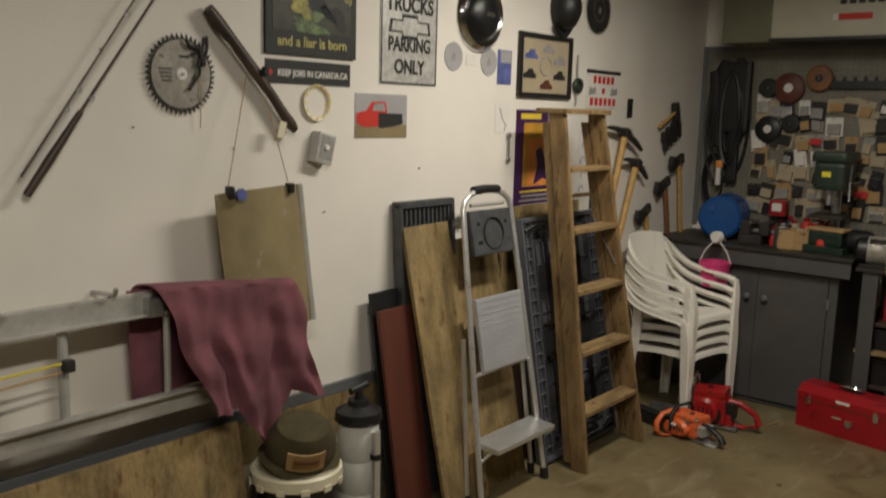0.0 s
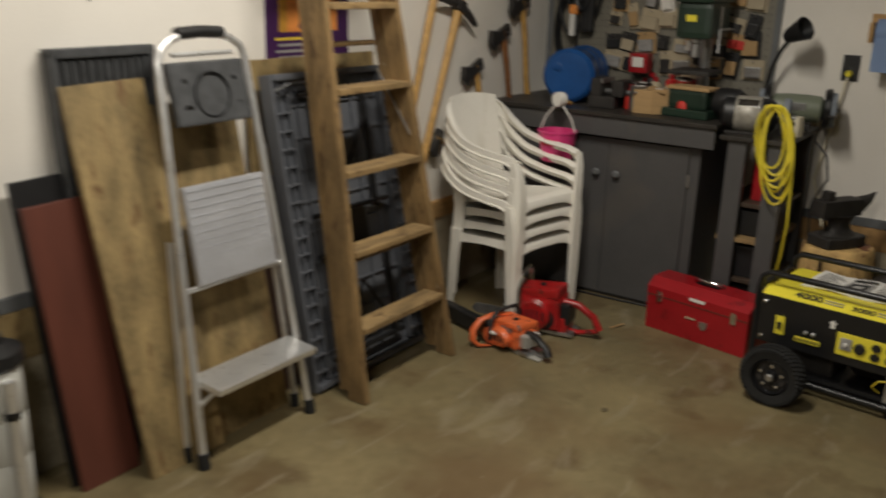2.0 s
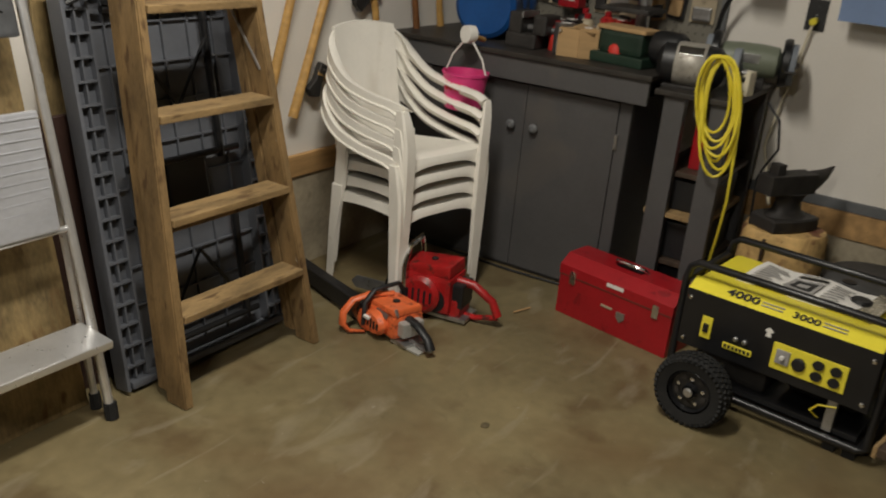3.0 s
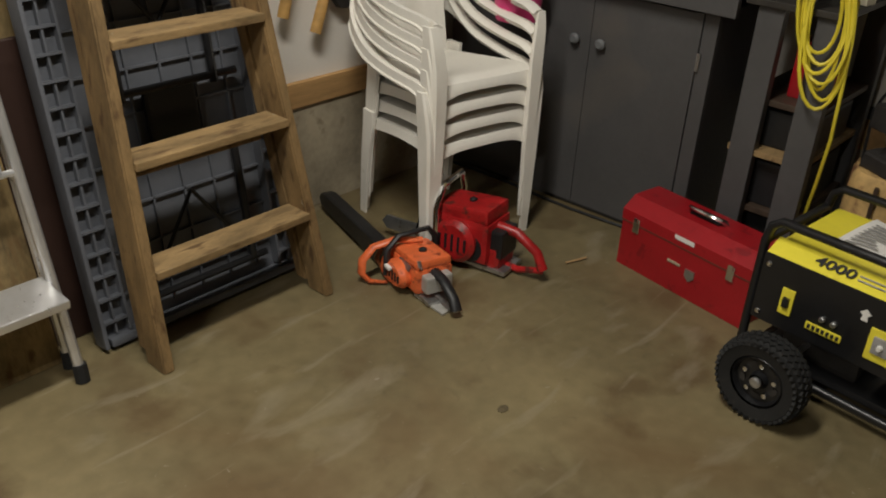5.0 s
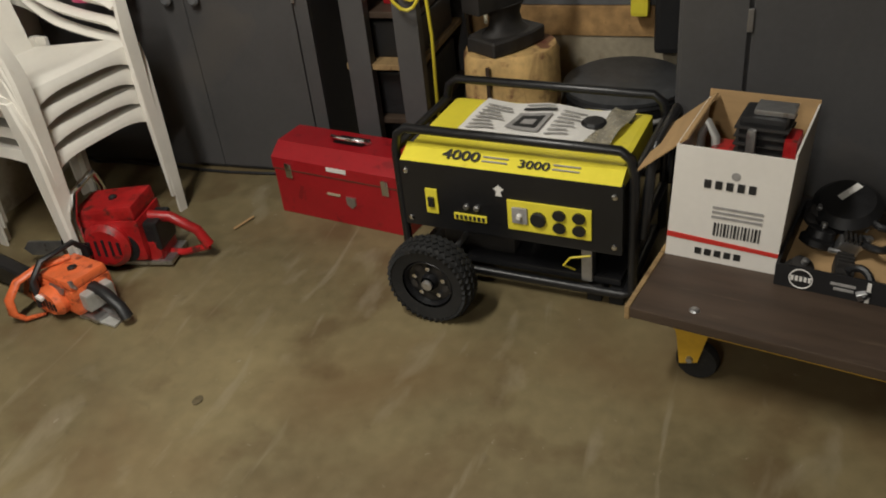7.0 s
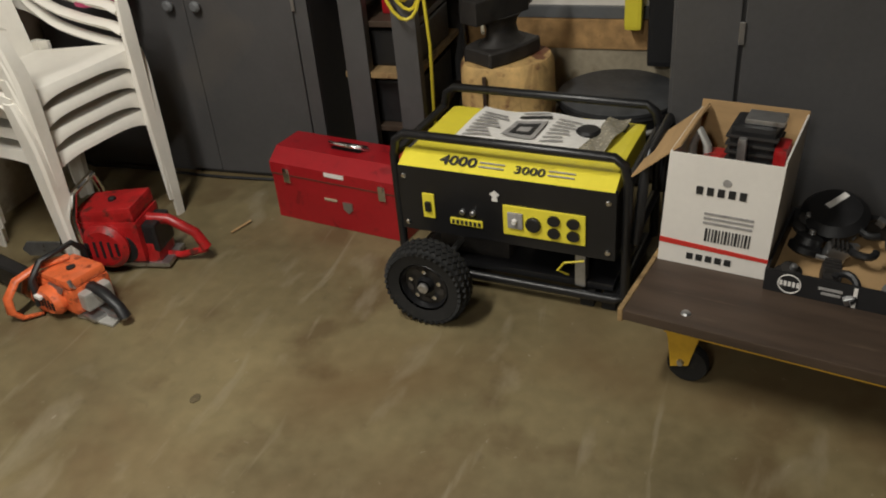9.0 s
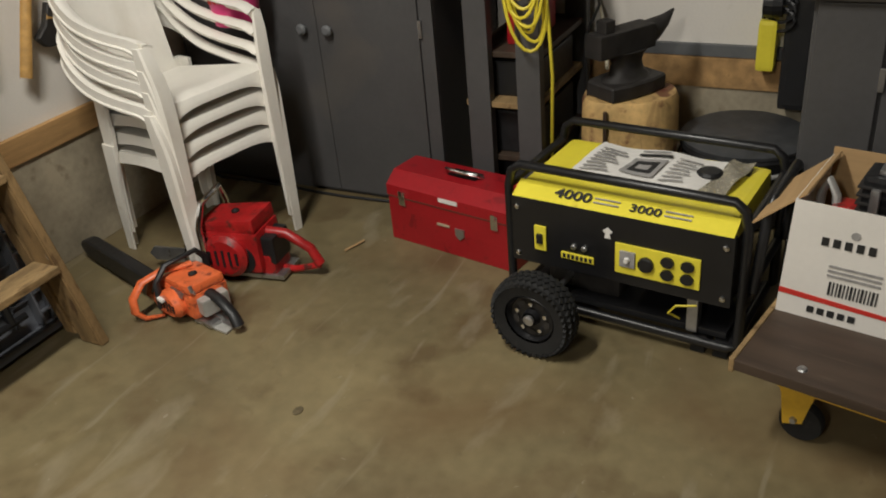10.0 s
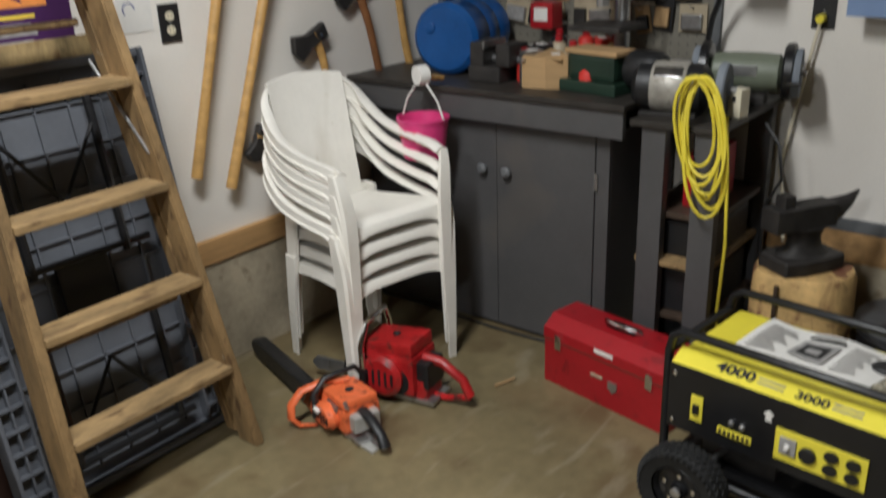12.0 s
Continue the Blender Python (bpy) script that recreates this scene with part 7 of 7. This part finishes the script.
    part("tag", box((-3.555, -0.06, 1.615), (0.03, 0.004, 0.06), 0.001, Matrix.Rotation(radians(15), 4, "Y")), M_IVORY, t)
    for k, (a, b, r0, lab) in enumerate((((-4.45, 1.43), (-3.72, 2.45), 0.010, "dark fishing rod with a cork grip leaning on wall hooks"), ((-4.463, 1.483), (-3.80, 2.43), 0.006, "thin fishing rod tip on wall hooks"))):
        t = thing("fishing_rod", Matrix.Identity(4), lab, "fishing rod", "fishing rods on the wall")
        p, q = Vector((a[0], -0.03, a[1])), Vector((b[0], -0.03, b[1]))
        part("rod_blank", tube([p, p.lerp(q, 0.3), q], [r0 * 0.6, r0 * 0.5, r0 * 0.25], 8), M_DARKWOOD, t, smooth=True)
        if k == 0:
            part("grip", tube([p, p.lerp(q, 0.1), p.lerp(q, 0.23)], [0.012, 0.014, 0.009], 10), M_DARKWOOD, t, smooth=True)
        for f in (0.20, 0.26, 0.5) if k else (0.27, 0.6):
            c = p.lerp(q, f)
            part("line_guide", tube([c + Vector((0.008 * math.cos(s), -0.012, 0.008 * math.sin(s))) for s in [i * math.tau / 10 for i in range(10)]], 0.002, 5, True), M_STEEL, t)
    t = thing("wall_hook", Matrix.Identity(4), "dark iron hook high on the wall", "hook")
    part("hook", tube([(-4.52, -0.01, 2.06), (-4.52, -0.06, 2.03), (-4.48, -0.08, 2.0), (-4.43, -0.07, 2.01), (-4.41, -0.04, 2.06)], 0.009, 7), M_DARKSTEEL, t, smooth=True)
    # plywood below the ladder
    b = part("plywood_offcut", box((-4.75, -0.16, 0.31), (1.9, 0.02, 0.62), 0.003, Matrix.Rotation(radians(-9), 4, "X")), M_PLY)
    tagged(b, "tan plywood offcut with dark knots leaning under the ladder", "board")
    # bucket with hat
    t = thing("bucket", pose(-3.62, -0.215, 0) @ Matrix.Diagonal((1, 1, 1.19, 1)), "black bucket with a cream plastic lid", "bucket")
    part("bucket_body", lathe([(0.12, 0), (0.13, 0.004), (0.148, 0.33), (0.152, 0.335), (0.152, 0.35), (0.14, 0.352)], 32), M_BLACK, t, smooth=True)
    part("lid", lathe([(0.158, 0.325), (0.164, 0.33), (0.164, 0.362), (0.155, 0.368), (0.145, 0.36), (0.02, 0.358)], 36), M_IVORY, t, "cream plastic lid", True)
    for k in range(12):
        a = k * math.tau / 12
        part("lid_tab", box((0.164 * math.cos(a), 0.164 * math.sin(a), 0.33), (0.008, 0.03, 0.018), 0.001, Matrix.Rotation(a, 4, "Z")), M_IVORY, t)
    part("label_patch", sheet(lambda u, v: Vector((0.147 * math.cos(-2.4 + 0.5 * u), 0.147 * math.sin(-2.4 + 0.5 * u), 0.10 + 0.10 * v)), 6, 2, 0.001), M_WHITE, t)
    part("bail", tube([(-0.15 * math.cos(a), -0.152 * math.sin(a) - 0.004, 0.27 - 0.10 * math.sin(a)) for a in [k * math.pi / 10 for k in range(11)]], 0.003, 6), M_STEEL, t)
    t = thing("felt_hat", Matrix.Translation((-3.61, -0.215, 0.452)) @ Matrix.Rotation(radians(26), 4, Vector((0.88, -0.47, 0))) @ pose(0, 0, 0, 0, 0, -42) @ Matrix.Scale(1.08, 4), "olive felt hat with a tan patch on the bucket", "hat")
    part("brim", sheet(lambda u, v: Vector(((0.07 + 0.065 * v) * math.cos(u * math.tau), (0.07 + 0.055 * v) * math.sin(u * math.tau), 0.05 - 0.03 * v + 0.018 * v * math.sin(2 * u * math.tau))), 36, 4, 0.006), M_HAT, t, smooth=True)
    part("crown", lathe([(0.105, 0.02), (0.112, 0.06), (0.105, 0.12), (0.08, 0.155), (0.03, 0.165), (0.005, 0.16)], 28, Matrix.Diagonal((1.05, 0.9, 1, 1))), M_HAT, t, smooth=True)
    part("patch", sheet(lambda u, v: Vector((0.118 * math.cos(-1.95 + 1.1 * u), 0.104 * math.sin(-1.95 + 1.1 * u), 0.05 + 0.075 * v)), 8, 4, 0.004), M_CARD, t, "tan embroidered patch")
    for z in (0.075, 0.095):
        part("stitch_bar", sheet(lambda u, v: Vector((0.124 * math.cos(-1.75 + 0.7 * u), 0.110 * math.sin(-1.75 + 0.7 * u), z + 0.012 * v)), 6, 1, 0.002), M_DARKHANDLE, t)
    # fluid extractor
    t = thing("fluid_extractor", pose(-3.27, -0.175, 0) @ Matrix.Diagonal((0.9, 0.9, 1.1, 1)), "white tank fluid extractor with black pump head", "pump")
    part("foot_base", lathe([(0.12, 0), (0.125, 0.012), (0.10, 0.03), (0.085, 0.05)], 28), M_BLACK, t, smooth=True)
    part("tank", lathe([(0.082, 0.05), (0.088, 0.06), (0.09, 0.19), (0.086, 0.195), (0.09, 0.20), (0.09, 0.31), (0.086, 0.315), (0.09, 0.32), (0.09, 0.44), (0.08, 0.46)], 28), M_TRANSL, t, "milky white tank", True)
    part("top_cap", lathe([(0.095, 0.45), (0.105, 0.46), (0.10, 0.49), (0.05, 0.51), (0.045, 0.53)], 28), M_BLACK, t, smooth=True)
    part("pump_handle", tube([(0, 0, 0.52), (0, 0, 0.57)], [0.022, 0.016], 10), M_BLACK, t)
    part("grip", tube([(-0.05, 0, 0.565), (0.05, 0.0, 0.575)], 0.013, 10), M_BLACK, t, smooth=True)
    part("suction_tube", tube([(0.0, -0.11, 0.02), (0.0, -0.105, 0.43)], 0.021, 14), M_ALU, t, "silver suction tube", True)
    part("tube_clip", tube([(0.0, -0.106, 0.33), (0, -0.106, 0.35)], 0.024, 14), M_BLACK, t)
    part("foot_peg", box((0.09, -0.10, 0.01), (0.10, 0.05, 0.018), 0.006), M_BLACK, t)


hanging_corner()
q = part("floor_mark", prism(circle(0.016, 14, 1.1, 0.8), 0.0005, 0.002, pose(-1.558, -1.257, 0)), M_STAIN)
tagged(q, "small dark oil spot on the concrete floor", "stain", kind="structure")
q = part("wood_splinter", tube([(-0.80, -0.93, 0.006), (-0.72, -0.96, 0.008)], 0.004, 5), M_CARD)
tagged(q, "thin wood splinter on the floor", "splinter")

rng = random.Random(21)
for k, (x, z) in enumerate(((-4.1, 1.62), (-3.72, 1.55), (-3.3, 1.30), (-3.05, 0.86), (-2.75, 1.45), (-4.2, 1.85))):
    q = part("wall_nail", lathe([(0.002, 0.0), (0.0022, 0.005), (0.0035, 0.006), (0.002, 0.007)], 8), M_DARKSTEEL)
    q.matrix_world = on_a(x, z)
    tagged(q, "small dark nail head in the white wall", "nail", "nails in the wall")
